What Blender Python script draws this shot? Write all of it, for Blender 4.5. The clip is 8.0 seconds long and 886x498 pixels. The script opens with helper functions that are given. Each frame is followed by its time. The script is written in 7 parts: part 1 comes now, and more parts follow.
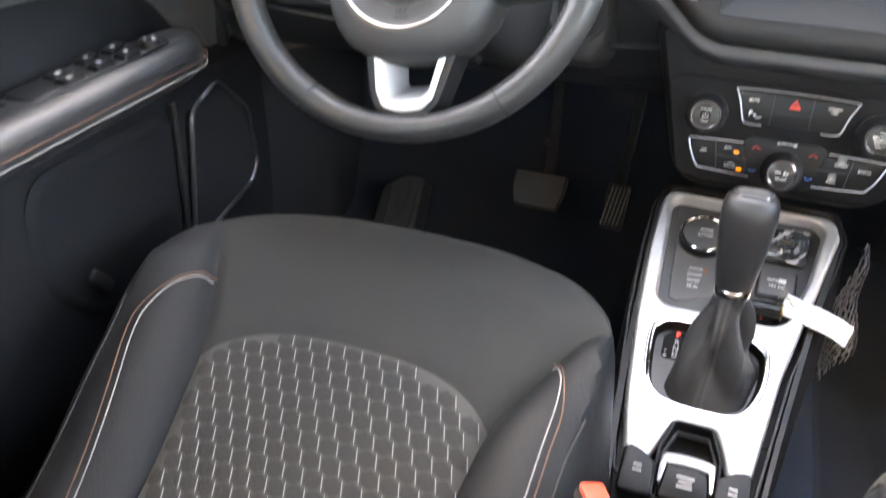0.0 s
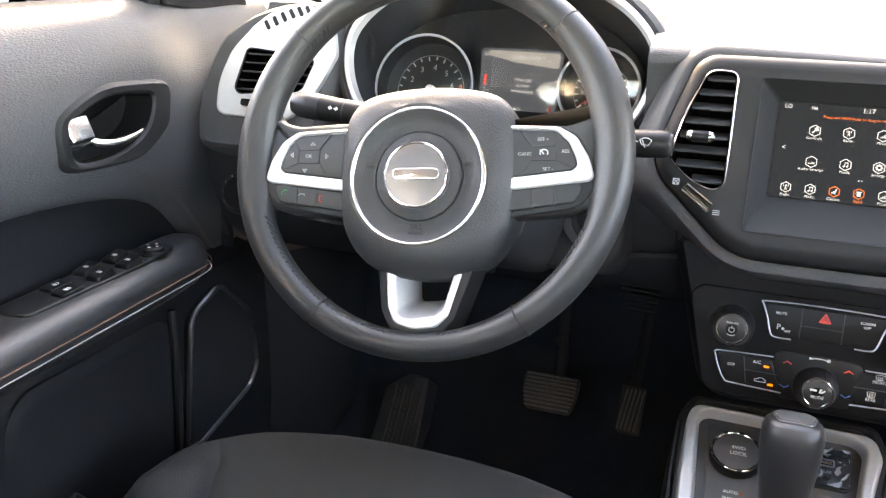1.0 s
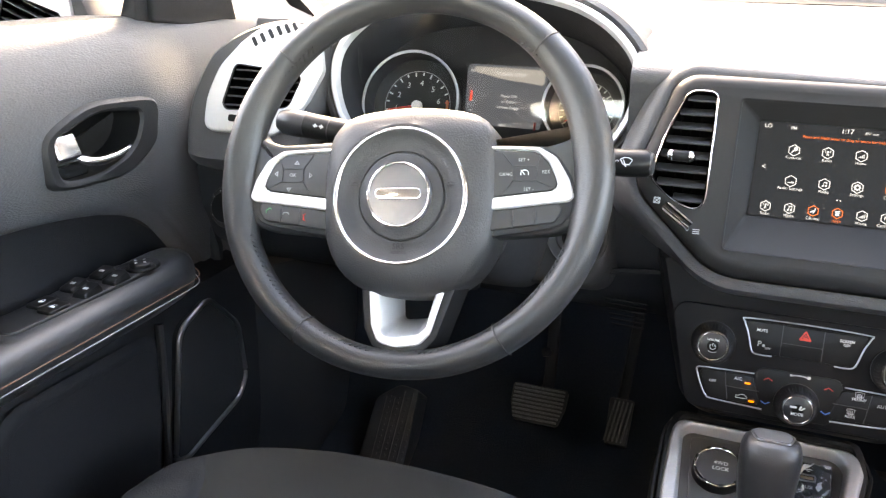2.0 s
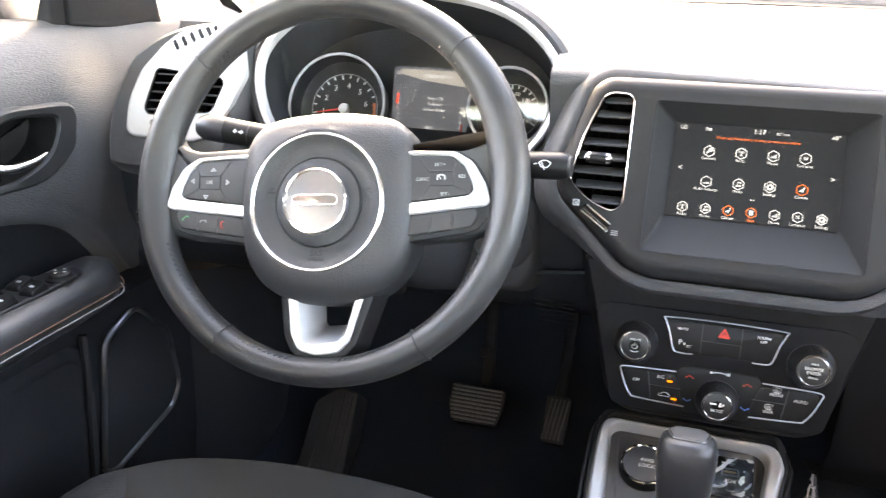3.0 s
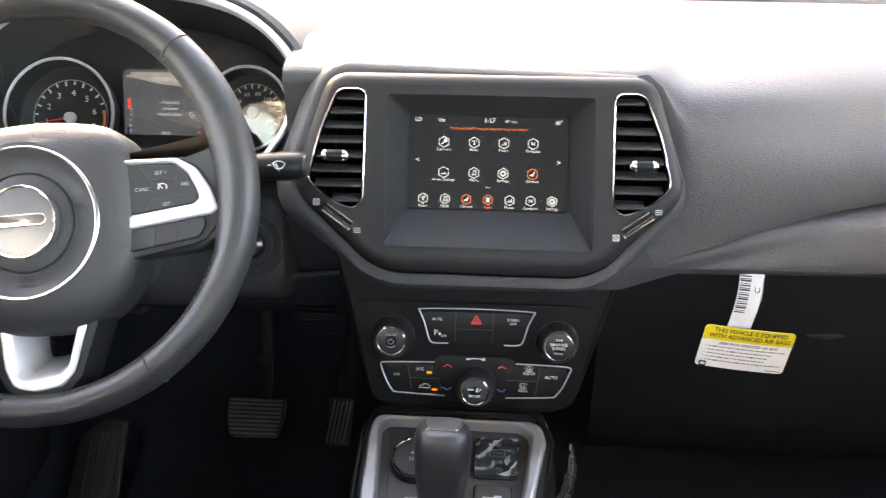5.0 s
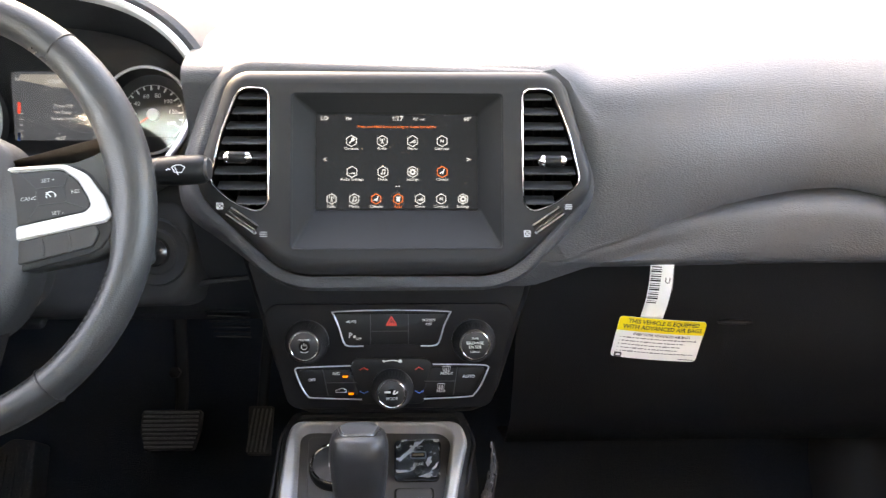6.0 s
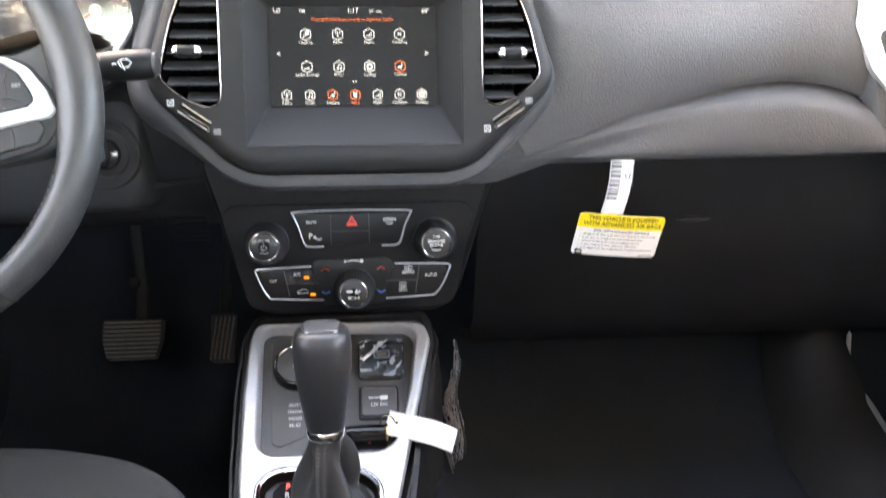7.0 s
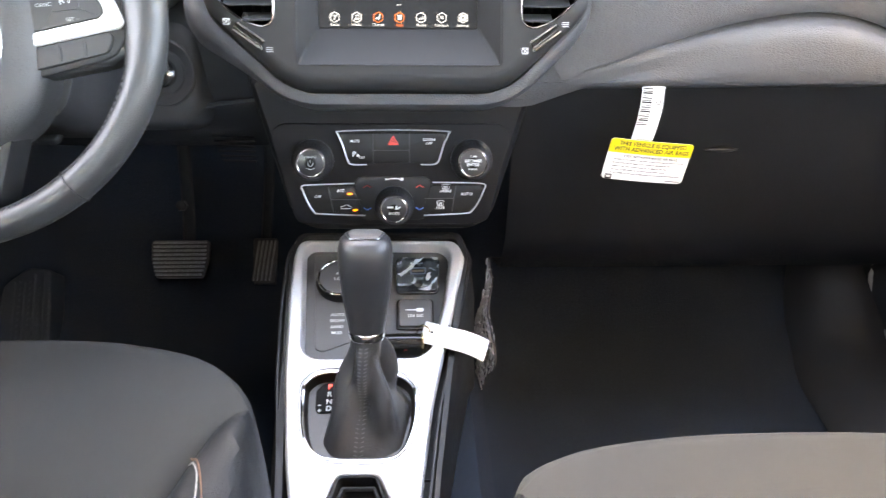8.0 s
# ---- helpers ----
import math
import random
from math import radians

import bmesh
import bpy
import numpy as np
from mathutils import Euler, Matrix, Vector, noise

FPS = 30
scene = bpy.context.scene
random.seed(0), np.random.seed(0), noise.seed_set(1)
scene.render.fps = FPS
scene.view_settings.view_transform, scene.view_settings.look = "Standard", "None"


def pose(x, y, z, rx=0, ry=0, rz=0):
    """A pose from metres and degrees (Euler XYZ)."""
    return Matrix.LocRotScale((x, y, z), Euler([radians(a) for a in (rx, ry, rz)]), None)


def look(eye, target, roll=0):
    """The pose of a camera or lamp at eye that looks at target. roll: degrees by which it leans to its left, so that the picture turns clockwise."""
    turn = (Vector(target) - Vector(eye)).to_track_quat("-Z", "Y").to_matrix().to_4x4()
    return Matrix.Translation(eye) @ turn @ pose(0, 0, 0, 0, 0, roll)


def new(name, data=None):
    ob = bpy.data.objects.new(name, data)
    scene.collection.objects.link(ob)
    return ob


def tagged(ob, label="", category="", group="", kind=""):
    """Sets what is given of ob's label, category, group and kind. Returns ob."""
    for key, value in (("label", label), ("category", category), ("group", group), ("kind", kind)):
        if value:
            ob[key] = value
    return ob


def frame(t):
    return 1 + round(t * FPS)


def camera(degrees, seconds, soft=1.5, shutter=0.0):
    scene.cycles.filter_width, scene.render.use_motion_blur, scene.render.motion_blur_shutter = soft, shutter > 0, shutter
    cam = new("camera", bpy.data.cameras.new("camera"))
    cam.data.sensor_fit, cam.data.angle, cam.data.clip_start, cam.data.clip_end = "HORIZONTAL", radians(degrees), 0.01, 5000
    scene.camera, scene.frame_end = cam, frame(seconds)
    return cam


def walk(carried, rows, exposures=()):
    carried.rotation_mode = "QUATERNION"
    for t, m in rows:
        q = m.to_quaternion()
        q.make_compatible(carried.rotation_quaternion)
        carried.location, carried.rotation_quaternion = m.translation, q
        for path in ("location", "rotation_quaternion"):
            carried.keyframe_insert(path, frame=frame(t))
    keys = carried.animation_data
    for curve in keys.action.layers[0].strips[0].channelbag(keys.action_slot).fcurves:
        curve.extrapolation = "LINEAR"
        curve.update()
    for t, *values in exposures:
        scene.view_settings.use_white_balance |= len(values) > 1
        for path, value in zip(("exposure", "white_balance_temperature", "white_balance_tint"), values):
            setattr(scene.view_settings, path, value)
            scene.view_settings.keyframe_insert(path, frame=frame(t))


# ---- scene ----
cam = camera(56.5, 8.0, soft=1.2, shutter=0.4)
PATH = [
    (0, (0.302, -0.503, 0.741), (-0.281, 1.0980, -0.3070), 1.0),
    (0.1, (0.297, -0.495, 0.749), (-0.279, 1.1308, -0.2606), 1.0),
    (0.2, (0.293, -0.486, 0.758), (-0.284, 1.1603, -0.2158), 1.0),
    (0.3, (0.288, -0.477, 0.766), (-0.293, 1.1888, -0.1711), 1.1),
    (0.4, (0.283, -0.470, 0.773), (-0.307, 1.2188, -0.1195), 1.1),
    (0.5, (0.279, -0.464, 0.777), (-0.328, 1.2460, -0.0640), 1.1),
    (0.6, (0.275, -0.460, 0.776), (-0.347, 1.2673, -0.0173), 1.1),
    (0.7, (0.270, -0.458, 0.772), (-0.354, 1.2893, 0.0252), 1.1),
    (0.8, (0.266, -0.457, 0.766), (-0.356, 1.3072, 0.0582), 1.1),
    (0.9, (0.263, -0.456, 0.761), (-0.364, 1.3169, 0.0803), 1.1),
    (1, (0.262, -0.455, 0.759), (-0.373, 1.3180, 0.0860), 1.1),
    (1.2, (0.263, -0.454, 0.761), (-0.378, 1.3180, 0.0960), 1.1),
    (2.3, (0.285, -0.448, 0.7795), (-0.3365, 1.3340, 0.1070), 1.2),
    (2.5, (0.292, -0.445, 0.781), (-0.313, 1.3380, 0.1070), 1.2),
    (3, (0.310, -0.434, 0.783), (-0.233, 1.3680, 0.1080), 1.1),
    (3.5, (0.332, -0.422, 0.784), (-0.096, 1.4110, 0.1070), 1.0),
    (4, (0.351, -0.411, 0.783), (0.056, 1.4470, 0.1060), 0.8),
    (4.5, (0.359, -0.407, 0.781), (0.170, 1.4670, 0.1080), 0.8),
    (6, (0.385, -0.391, 0.778), (0.457, 1.4900, 0.1020), 0.6),
    (6.4, (0.384, -0.386, 0.773), (0.520, 1.4826, 0.0732), 0.6),
    (6.5, (0.384, -0.386, 0.771), (0.528, 1.4770, 0.0590), 0.6),
    (6.6, (0.384, -0.386, 0.769), (0.534, 1.4676, 0.0361), 0.6),
    (6.7, (0.385, -0.387, 0.766), (0.541, 1.4553, 0.0069), 0.7),
    (6.8, (0.386, -0.389, 0.764), (0.543, 1.4404, -0.0281), 0.7),
    (6.9, (0.387, -0.391, 0.761), (0.545, 1.4238, -0.0653), 0.8),
    (7, (0.387, -0.393, 0.758), (0.547, 1.4070, -0.1000), 0.8),
    (7.1, (0.386, -0.396, 0.755), (0.550, 1.3864, -0.1393), 0.8),
    (7.2, (0.385, -0.399, 0.751), (0.548, 1.3680, -0.1726), 0.9),
    (7.3, (0.384, -0.403, 0.748), (0.545, 1.3541, -0.1949), 0.9),
    (7.4, (0.382, -0.408, 0.745), (0.544, 1.3437, -0.2085), 1.0),
    (7.5, (0.381, -0.413, 0.743), (0.539, 1.3370, -0.2140), 1.0),
    (7.6, (0.380, -0.419, 0.742), (0.538, 1.3287, -0.2186), 1.0),
    (7.8, (0.377, -0.434, 0.743), (0.515, 1.3167, -0.2151), 1.1),
    (8, (0.374, -0.449, 0.744), (0.468, 1.3060, -0.2100), 1.1),
]
walk(cam, [(t, look(eye, target, roll)) for t, eye, target, roll in PATH],
     [(0, 6.62, 9800, 14), (0.5, 6.76, 9500, 14), (1, 6.04, 9200, 14), (2.5, 6.28, 9200, 14), (3, 6.36, 9100, 14), (3.5, 6.05, 9100, 14), (4.5, 5.75, 9100, 14),
      (6.5, 5.95, 9100, 14), (7, 6.3, 9100, 14), (7.5, 7.06, 9100, 14), (8, 6.8, 9100, 14)])


# ---- light ----
world = bpy.data.worlds.new("sky")
scene.world = world
world.use_nodes = True
wn = world.node_tree.nodes
sky = wn.new("ShaderNodeTexSky")
sky.sky_type = "NISHITA"
sky.sun_disc = False
sky.sun_elevation = radians(20)
sky.sun_rotation = radians(-36)
sky.air_density, sky.dust_density = 0.55, 2.6
sky.ozone_density = 0.4
wn["Background"].inputs["Strength"].default_value = 0.15
world.node_tree.links.new(sky.outputs[0], wn["Background"].inputs["Color"])
sun_data = bpy.data.lights.new("sun", "SUN")
sun_data.energy, sun_data.angle, sun_data.color = 0.06, radians(12.0), (1.0, 0.98, 0.95)
sun = new("sun", sun_data)
sun.matrix_world = look((0, 0, 0), (0.55, -0.76, -0.34))


# ---- materials ----
def material(name, base, rough, metal=0.0, spec=0.5, vary=0.15, scale=40.0, coat=0.0):
    """A principled material whose colour and roughness drift at two scales."""
    m = bpy.data.materials.new(name)
    m.use_nodes = True
    n, l = m.node_tree.nodes, m.node_tree.links
    b = n["Principled BSDF"]
    b.inputs["Metallic"].default_value = metal
    b.inputs["Specular IOR Level"].default_value = spec
    b.inputs["Coat Weight"].default_value = coat
    tc = n.new("ShaderNodeTexCoord")
    big, small, mix = n.new("ShaderNodeTexNoise"), n.new("ShaderNodeTexNoise"), n.new("ShaderNodeMath")
    big.inputs["Scale"].default_value, small.inputs["Scale"].default_value = scale / 6, scale * 5
    big.inputs["Detail"].default_value = 3
    for t in (big, small):
        l.new(tc.outputs["Object"], t.inputs["Vector"])
    mix.operation = "ADD"
    l.new(big.outputs["Fac"], mix.inputs[0])
    l.new(small.outputs["Fac"], mix.inputs[1])
    r = n.new("ShaderNodeMapRange")
    r.inputs["From Min"].default_value, r.inputs["From Max"].default_value = 0.6, 1.4
    r.inputs["To Min"].default_value, r.inputs["To Max"].default_value = 1 - vary, 1 + vary
    l.new(mix.outputs[0], r.inputs["Value"])
    col = n.new("ShaderNodeVectorMath")
    col.operation = "SCALE"
    col.inputs[0].default_value = base
    l.new(r.outputs[0], col.inputs["Scale"])
    l.new(col.outputs[0], b.inputs["Base Color"])
    ro = n.new("ShaderNodeMath")
    ro.operation, ro.use_clamp = "MULTIPLY", True
    ro.inputs[1].default_value = rough
    l.new(r.outputs[0], ro.inputs[0])
    l.new(ro.outputs[0], b.inputs["Roughness"])
    return m


def bumped(m, kind, scale, depth, stretch=(1, 1, 1), strength=1.0):
    """Adds fine relief: leather pebbles, cloth weave or orange peel."""
    n, l = m.node_tree.nodes, m.node_tree.links
    tc, mp, bp = n.new("ShaderNodeTexCoord"), n.new("ShaderNodeMapping"), n.new("ShaderNodeBump")
    mp.inputs["Scale"].default_value = stretch
    l.new(tc.outputs["Object"], mp.inputs["Vector"])
    if kind == "leather":
        warp, t = n.new("ShaderNodeTexNoise"), n.new("ShaderNodeTexVoronoi")
        warp.inputs["Scale"].default_value = scale * 0.5
        add = n.new("ShaderNodeVectorMath")
        add.operation = "MULTIPLY_ADD"
        add.inputs[1].default_value = (0.8 / scale,) * 3
        l.new(warp.outputs["Color"], add.inputs[0])
        l.new(mp.outputs[0], add.inputs[2])
        t.feature = "SMOOTH_F1"
        t.inputs["Scale"].default_value = scale
        t.inputs["Smoothness"].default_value = 0.5
        l.new(add.outputs[0], t.inputs["Vector"])
        out, sign = t.outputs["Distance"], -1
    elif kind == "weave":
        a, c, t = n.new("ShaderNodeTexWave"), n.new("ShaderNodeTexWave"), n.new("ShaderNodeMath")
        a.bands_direction, c.bands_direction = "X", "Y"
        for q in (a, c):
            q.inputs["Scale"].default_value = scale / 6.28
            q.inputs["Distortion"].default_value = 1.5
            l.new(mp.outputs[0], q.inputs["Vector"])
        t.operation = "ADD"
        l.new(a.outputs["Fac"], t.inputs[0])
        l.new(c.outputs["Fac"], t.inputs[1])
        out, sign = t.outputs[0], 1
    else:
        t = n.new("ShaderNodeTexNoise")
        t.inputs["Scale"].default_value, t.inputs["Detail"].default_value = scale, 4
        l.new(mp.outputs[0], t.inputs["Vector"])
        out, sign = t.outputs["Fac"], 1
    bp.inputs["Strength"].default_value, bp.inputs["Distance"].default_value = strength, sign * depth
    l.new(out, bp.inputs["Height"])
    l.new(bp.outputs[0], n["Principled BSDF"].inputs["Normal"])
    return m


def glowing(name, color, strength, spec=0.3):
    m = bpy.data.materials.new(name)
    m.use_nodes = True
    b = m.node_tree.nodes["Principled BSDF"]
    b.inputs["Base Color"].default_value = (0.01, 0.01, 0.01, 1)
    b.inputs["Specular IOR Level"].default_value = spec
    b.inputs["Roughness"].default_value = 0.25
    b.inputs["Emission Color"].default_value = (*color, 1)
    b.inputs["Emission Strength"].default_value = strength
    return m


def clear(name, tint=(1, 1, 1), rough=0.0, ior=1.5):
    m = bpy.data.materials.new(name)
    m.use_nodes = True
    n, l = m.node_tree.nodes, m.node_tree.links
    out = n["Material Output"]
    tr, gl, mx, fr = n.new("ShaderNodeBsdfTransparent"), n.new("ShaderNodeBsdfGlossy"), n.new("ShaderNodeMixShader"), n.new("ShaderNodeFresnel")
    tr.inputs[0].default_value = (*tint, 1)
    gl.inputs["Roughness"].default_value = rough
    fr.inputs["IOR"].default_value = ior
    l.new(fr.outputs[0], mx.inputs[0])
    l.new(tr.outputs[0], mx.inputs[1])
    l.new(gl.outputs[0], mx.inputs[2])
    l.new(mx.outputs[0], out.inputs["Surface"])
    return m


PAD = bumped(material("dash_leatherette", (0.042, 0.042, 0.0435), 0.50, spec=0.42), "leather", 760, 0.00034, (0.6, 1.0, 1.15))
DOORPAD = bumped(material("door_leatherette", (0.054, 0.0545, 0.057), 0.46, spec=0.5), "leather", 620, 0.0005, (1.0, 0.5, 1.25))
HIDE = bumped(material("wheel_leather", (0.0175, 0.0174, 0.0170), 0.43, spec=0.5), "leather", 800, 0.00012)
ARMHIDE = bumped(material("armrest_leatherette", (0.022, 0.022, 0.0225), 0.38), "leather", 700, 0.0002)
BOLSTER = bumped(material("bolster_leatherette", (0.0090, 0.0102, 0.0115), 0.58, spec=0.20), "leather", 600, 0.00025)
BOOTHIDE = bumped(material("boot_leatherette", (0.022, 0.022, 0.022), 0.45), "leather", 700, 0.0003)
BLACK = bumped(material("black_plastic", (0.009, 0.009, 0.0093), 0.5, spec=0.32), "leather", 900, 0.00012)
SHROUD = bumped(material("column_shroud_plastic", (0.017, 0.0168, 0.0172), 0.55, spec=0.35), "leather", 900, 0.0001)
DARK = bumped(material("dark_moulding", (0.0135, 0.0143, 0.0156), 0.62, spec=0.2), "peel", 600, 0.0002)
DOORLOW = bumped(material("door_recess_plastic", (0.0095, 0.0104, 0.0118), 0.66, spec=0.16), "leather", 700, 0.0002)
KNOBFACE = material("knob_face_black", (0.004, 0.004, 0.004), 0.5, spec=0.06, vary=0.05)
# vent depths: their shade is put into this near-black colour
DUCTSHADE = material("duct_shade", (0.0012, 0.0012, 0.0012), 0.9, spec=0.02)
PANELBLACK = bumped(material("panel_black", (0.0070, 0.0070, 0.0075), 0.55, spec=0.10), "peel", 1200, 0.00004)
BOWL = material("bowl_black", (0.003, 0.003, 0.003), 0.6, spec=0.15)
SATIN = bumped(material("satin_black_bezel", (0.0150, 0.0147, 0.0147), 0.54, spec=0.20, vary=0.06), "peel", 1400, 0.00003)
CONSOLE = bumped(material("console_grey_plastic", (0.055, 0.054, 0.053), 0.45, vary=0.06), "peel", 1500, 0.00004)
GLOSS = material("piano_black", (0.008, 0.008, 0.008), 0.12, vary=0.05)
BUTTON = material("button_plastic", (0.0062, 0.0062, 0.0062), 0.40, spec=0.2, vary=0.08)
WBUTTON = material("wheel_button_rubber", (0.0150, 0.0150, 0.0146), 0.52, vary=0.06)
SILVER = material("satin_silver_trim", (0.53, 0.528, 0.522), 0.47, metal=0.65, vary=0.03)
ROTARY = material("rotary_knob_plastic", (0.014, 0.014, 0.0145), 0.34, spec=0.4, vary=0.06)
KNOBHIDE = bumped(material("knob_leather", (0.019, 0.019, 0.0195), 0.36, spec=0.5), "leather", 900, 0.0001)
POLISHED = material("polished_lever", (0.68, 0.68, 0.68), 0.22, metal=1.0, vary=0.02)
CHROME = material("chrome", (0.80, 0.80, 0.80), 0.10, metal=1.0, vary=0.02)
DULLCHROME = material("dull_chrome", (0.33, 0.33, 0.34), 0.30, metal=1.0, vary=0.04)
CLOTH = bumped(material("seat_cloth", (0.033, 0.0336, 0.0325), 0.92, spec=0.2, vary=0.1), "weave", 2600, 0.0002)
RIBCLOTH = bumped(material("seat_rib_cloth", (0.070, 0.0685, 0.065), 0.92, spec=0.2, vary=0.1), "weave", 2600, 0.0002)
HEXCLOTH = bumped(material("seat_hexagon_cloth", (0.045, 0.044, 0.042), 0.95, spec=0.15, vary=0.1), "weave", 2200, 0.0003)
SLAT = material("vent_slat_plastic", (0.019, 0.019, 0.0195), 0.5, spec=0.3, vary=0.06)
CARPET = bumped(material("carpet", (0.021, 0.027, 0.036), 0.98, spec=0.05, vary=0.2, scale=60), "peel", 900, 0.0015)
# pedal ribs paler than their pads: light catching them, put into the colour
LITRIB = bumped(material("pedal_rib_lit", (0.105, 0.110, 0.116), 0.35), "peel", 500, 0.0002)
RUBBER = bumped(material("pedal_rubber", (0.014, 0.014, 0.0145), 0.5), "peel", 500, 0.0003)
FOOTRUBBER = bumped(material("footrest_rubber", (0.0105, 0.0122, 0.0148), 0.55), "peel", 500, 0.0003)
WHITETHREAD = material("white_thread", (0.42, 0.41, 0.39), 0.8, vary=0.1)
PALETHREAD = material("pale_grey_thread", (0.27, 0.265, 0.25), 0.85, vary=0.15)
COPPERTHREAD = material("copper_thread", (0.20, 0.10, 0.060), 0.75, vary=0.1)
GREYTHREAD = material("grey_thread", (0.10, 0.10, 0.10), 0.7)
BLACKTHREAD = material("black_thread", (0.012, 0.012, 0.012), 0.7)
PAPER = material("white_label_stock", (0.80, 0.80, 0.78), 0.55, vary=0.03)
YELLOW = material("yellow_label_ink", (0.80, 0.62, 0.02), 0.5, vary=0.04)
INK = material("black_ink", (0.02, 0.02, 0.02), 0.6)
PRINT = material("white_print", (0.62, 0.62, 0.60), 0.6, vary=0.03)
DIMPRINT = material("grey_print", (0.33, 0.33, 0.32), 0.6, vary=0.03)
REDPRINT = material("red_print", (0.62, 0.035, 0.02), 0.5, vary=0.03)
BLUEPRINT = material("blue_print", (0.03, 0.16, 0.55), 0.5, vary=0.03)
GREENPRINT = material("green_print", (0.05, 0.32, 0.12), 0.5, vary=0.03)
NETCORD = material("net_cord", (0.30, 0.30, 0.31), 0.7, vary=0.2)
HEADLINER = bumped(material("headliner_cloth", (0.47, 0.48, 0.50), 0.95, spec=0.1), "weave", 1500, 0.0003)
PILLAR = bumped(material("pillar_trim", (0.72, 0.72, 0.71), 0.7, spec=0.3), "peel", 900, 0.0001)
PAINT = material("car_paint", (0.55, 0.56, 0.57), 0.3, coat=0.6, vary=0.02)
ASPHALT = bumped(material("concrete_ground", (0.30, 0.29, 0.27), 0.9, vary=0.2, scale=8), "peel", 60, 0.004)
MIRRORGLASS = material("mirror_glass", (0.9, 0.9, 0.9), 0.02, metal=1.0, vary=0.0)
TRIM = bumped(material("dark_cabin_trim", (0.03, 0.03, 0.032), 0.7), "leather", 500, 0.0003)
GLASS = clear("window_glass", (0.93, 0.95, 0.94))
LENS = clear("cluster_lens", (0.95, 0.95, 0.95), 0.0, 1.58)
FILM = clear("protective_film", (0.92, 0.92, 0.92), 0.06, 1.8)


def hazed(m, low, high):
    """Pale blotches mixed into a clear, wrinkled film; they stand for its bright reflections."""
    n, l = m.node_tree.nodes, m.node_tree.links
    out = n["Material Output"]
    old = out.inputs["Surface"].links[0].from_socket
    tc, t, r = n.new("ShaderNodeTexCoord"), n.new("ShaderNodeTexNoise"), n.new("ShaderNodeMapRange")
    t.inputs["Scale"].default_value, t.inputs["Detail"].default_value, t.inputs["Distortion"].default_value = 42, 1, 2.5
    l.new(tc.outputs["Object"], t.inputs["Vector"])
    r.inputs["From Min"].default_value, r.inputs["From Max"].default_value = 0.52, 0.62
    r.inputs["To Min"].default_value, r.inputs["To Max"].default_value = low, high
    l.new(t.outputs["Fac"], r.inputs["Value"])
    b, mx = n.new("ShaderNodeBsdfPrincipled"), n.new("ShaderNodeMixShader")
    b.inputs["Base Color"].default_value, b.inputs["Roughness"].default_value = (0.75, 0.76, 0.78, 1), 0.35
    l.new(r.outputs[0], mx.inputs[0])
    l.new(old, mx.inputs[1])
    l.new(b.outputs[0], mx.inputs[2])
    l.new(mx.outputs[0], out.inputs["Surface"])


# the film's reflections, put into its colour as pale blotches
hazed(FILM, 0.02, 0.42)
DIALFACE = material("dial_face", (0.006, 0.006, 0.0065), 0.6, spec=0.25, vary=0.05)
DISPLAY = glowing("lit_display_background", (0.013, 0.016, 0.022), 0.019, 0.10)
DISPLAYWHITE = glowing("lit_white_pixels", (0.74, 0.86, 1.0), 0.024)
DISPLAYGREY = glowing("lit_grey_pixels", (0.48, 0.56, 0.66), 0.028)
DISPLAYORANGE = glowing("lit_orange_pixels", (0.95, 0.22, 0.06), 0.026)
AMBER = glowing("amber_indicator", (1.0, 0.27, 0.015), 0.03)
ORANGEDOT = glowing("orange_indicator", (1.0, 0.22, 0.02), 0.014)
REDGLOW = glowing("red_indicator", (1.0, 0.06, 0.03), 0.03)


# ---- building helpers ----
WORLD = {}


def thing(name, label, category, base=(0, 0, 0), group="", kind=""):
    """An Empty at the base of a thing; its parts are written in world places."""
    ob = tagged(new(name), label, category, group, kind)
    ob.empty_display_size = 0.02
    ob.location = base
    WORLD[ob] = Matrix.Translation(base)
    return ob


def mesh_of(name, bm, mat, flat=False):
    bmesh.ops.recalc_face_normals(bm, faces=bm.faces)
    me = bpy.data.meshes.new(name)
    bm.to_mesh(me)
    bm.free()
    me.materials.append(mat)
    if not flat:
        me.shade_smooth()
        me.set_sharp_from_angle(angle=radians(38))
    return me


def part(name, bm, mat, parent=None, label="", flat=False):
    """Links a bmesh as one mesh object under a thing or a part."""
    if parent is not None:
        bm.transform(WORLD[parent].inverted())
    ob = new(name, mesh_of(name, bm, mat, flat))
    if parent is not None:
        ob.parent = parent
        WORLD[ob] = WORLD[parent]
    return tagged(ob, label)


def solid(name, bm, mat, label, category="", kind="", group=""):
    """A one-mesh thing."""
    return tagged(part(name, bm, mat), label, category, group, kind)


def face_at(x, y, z, tilt, turn=0.0, yaw=0.0):
    """A frame on a face: x to the right, y up along the face, z out of it. tilt: degrees by which the top leans away."""
    t = radians(tilt)
    m = Matrix(((1, 0, 0, 0), (0, math.sin(t), -math.cos(t), 0), (0, math.cos(t), math.sin(t), 0), (0, 0, 0, 1)))
    return Matrix.Translation((x, y, z)) @ Matrix.Rotation(radians(yaw), 4, "Z") @ m @ Matrix.Rotation(radians(turn), 4, "Z")


ID = Matrix.Identity(4)


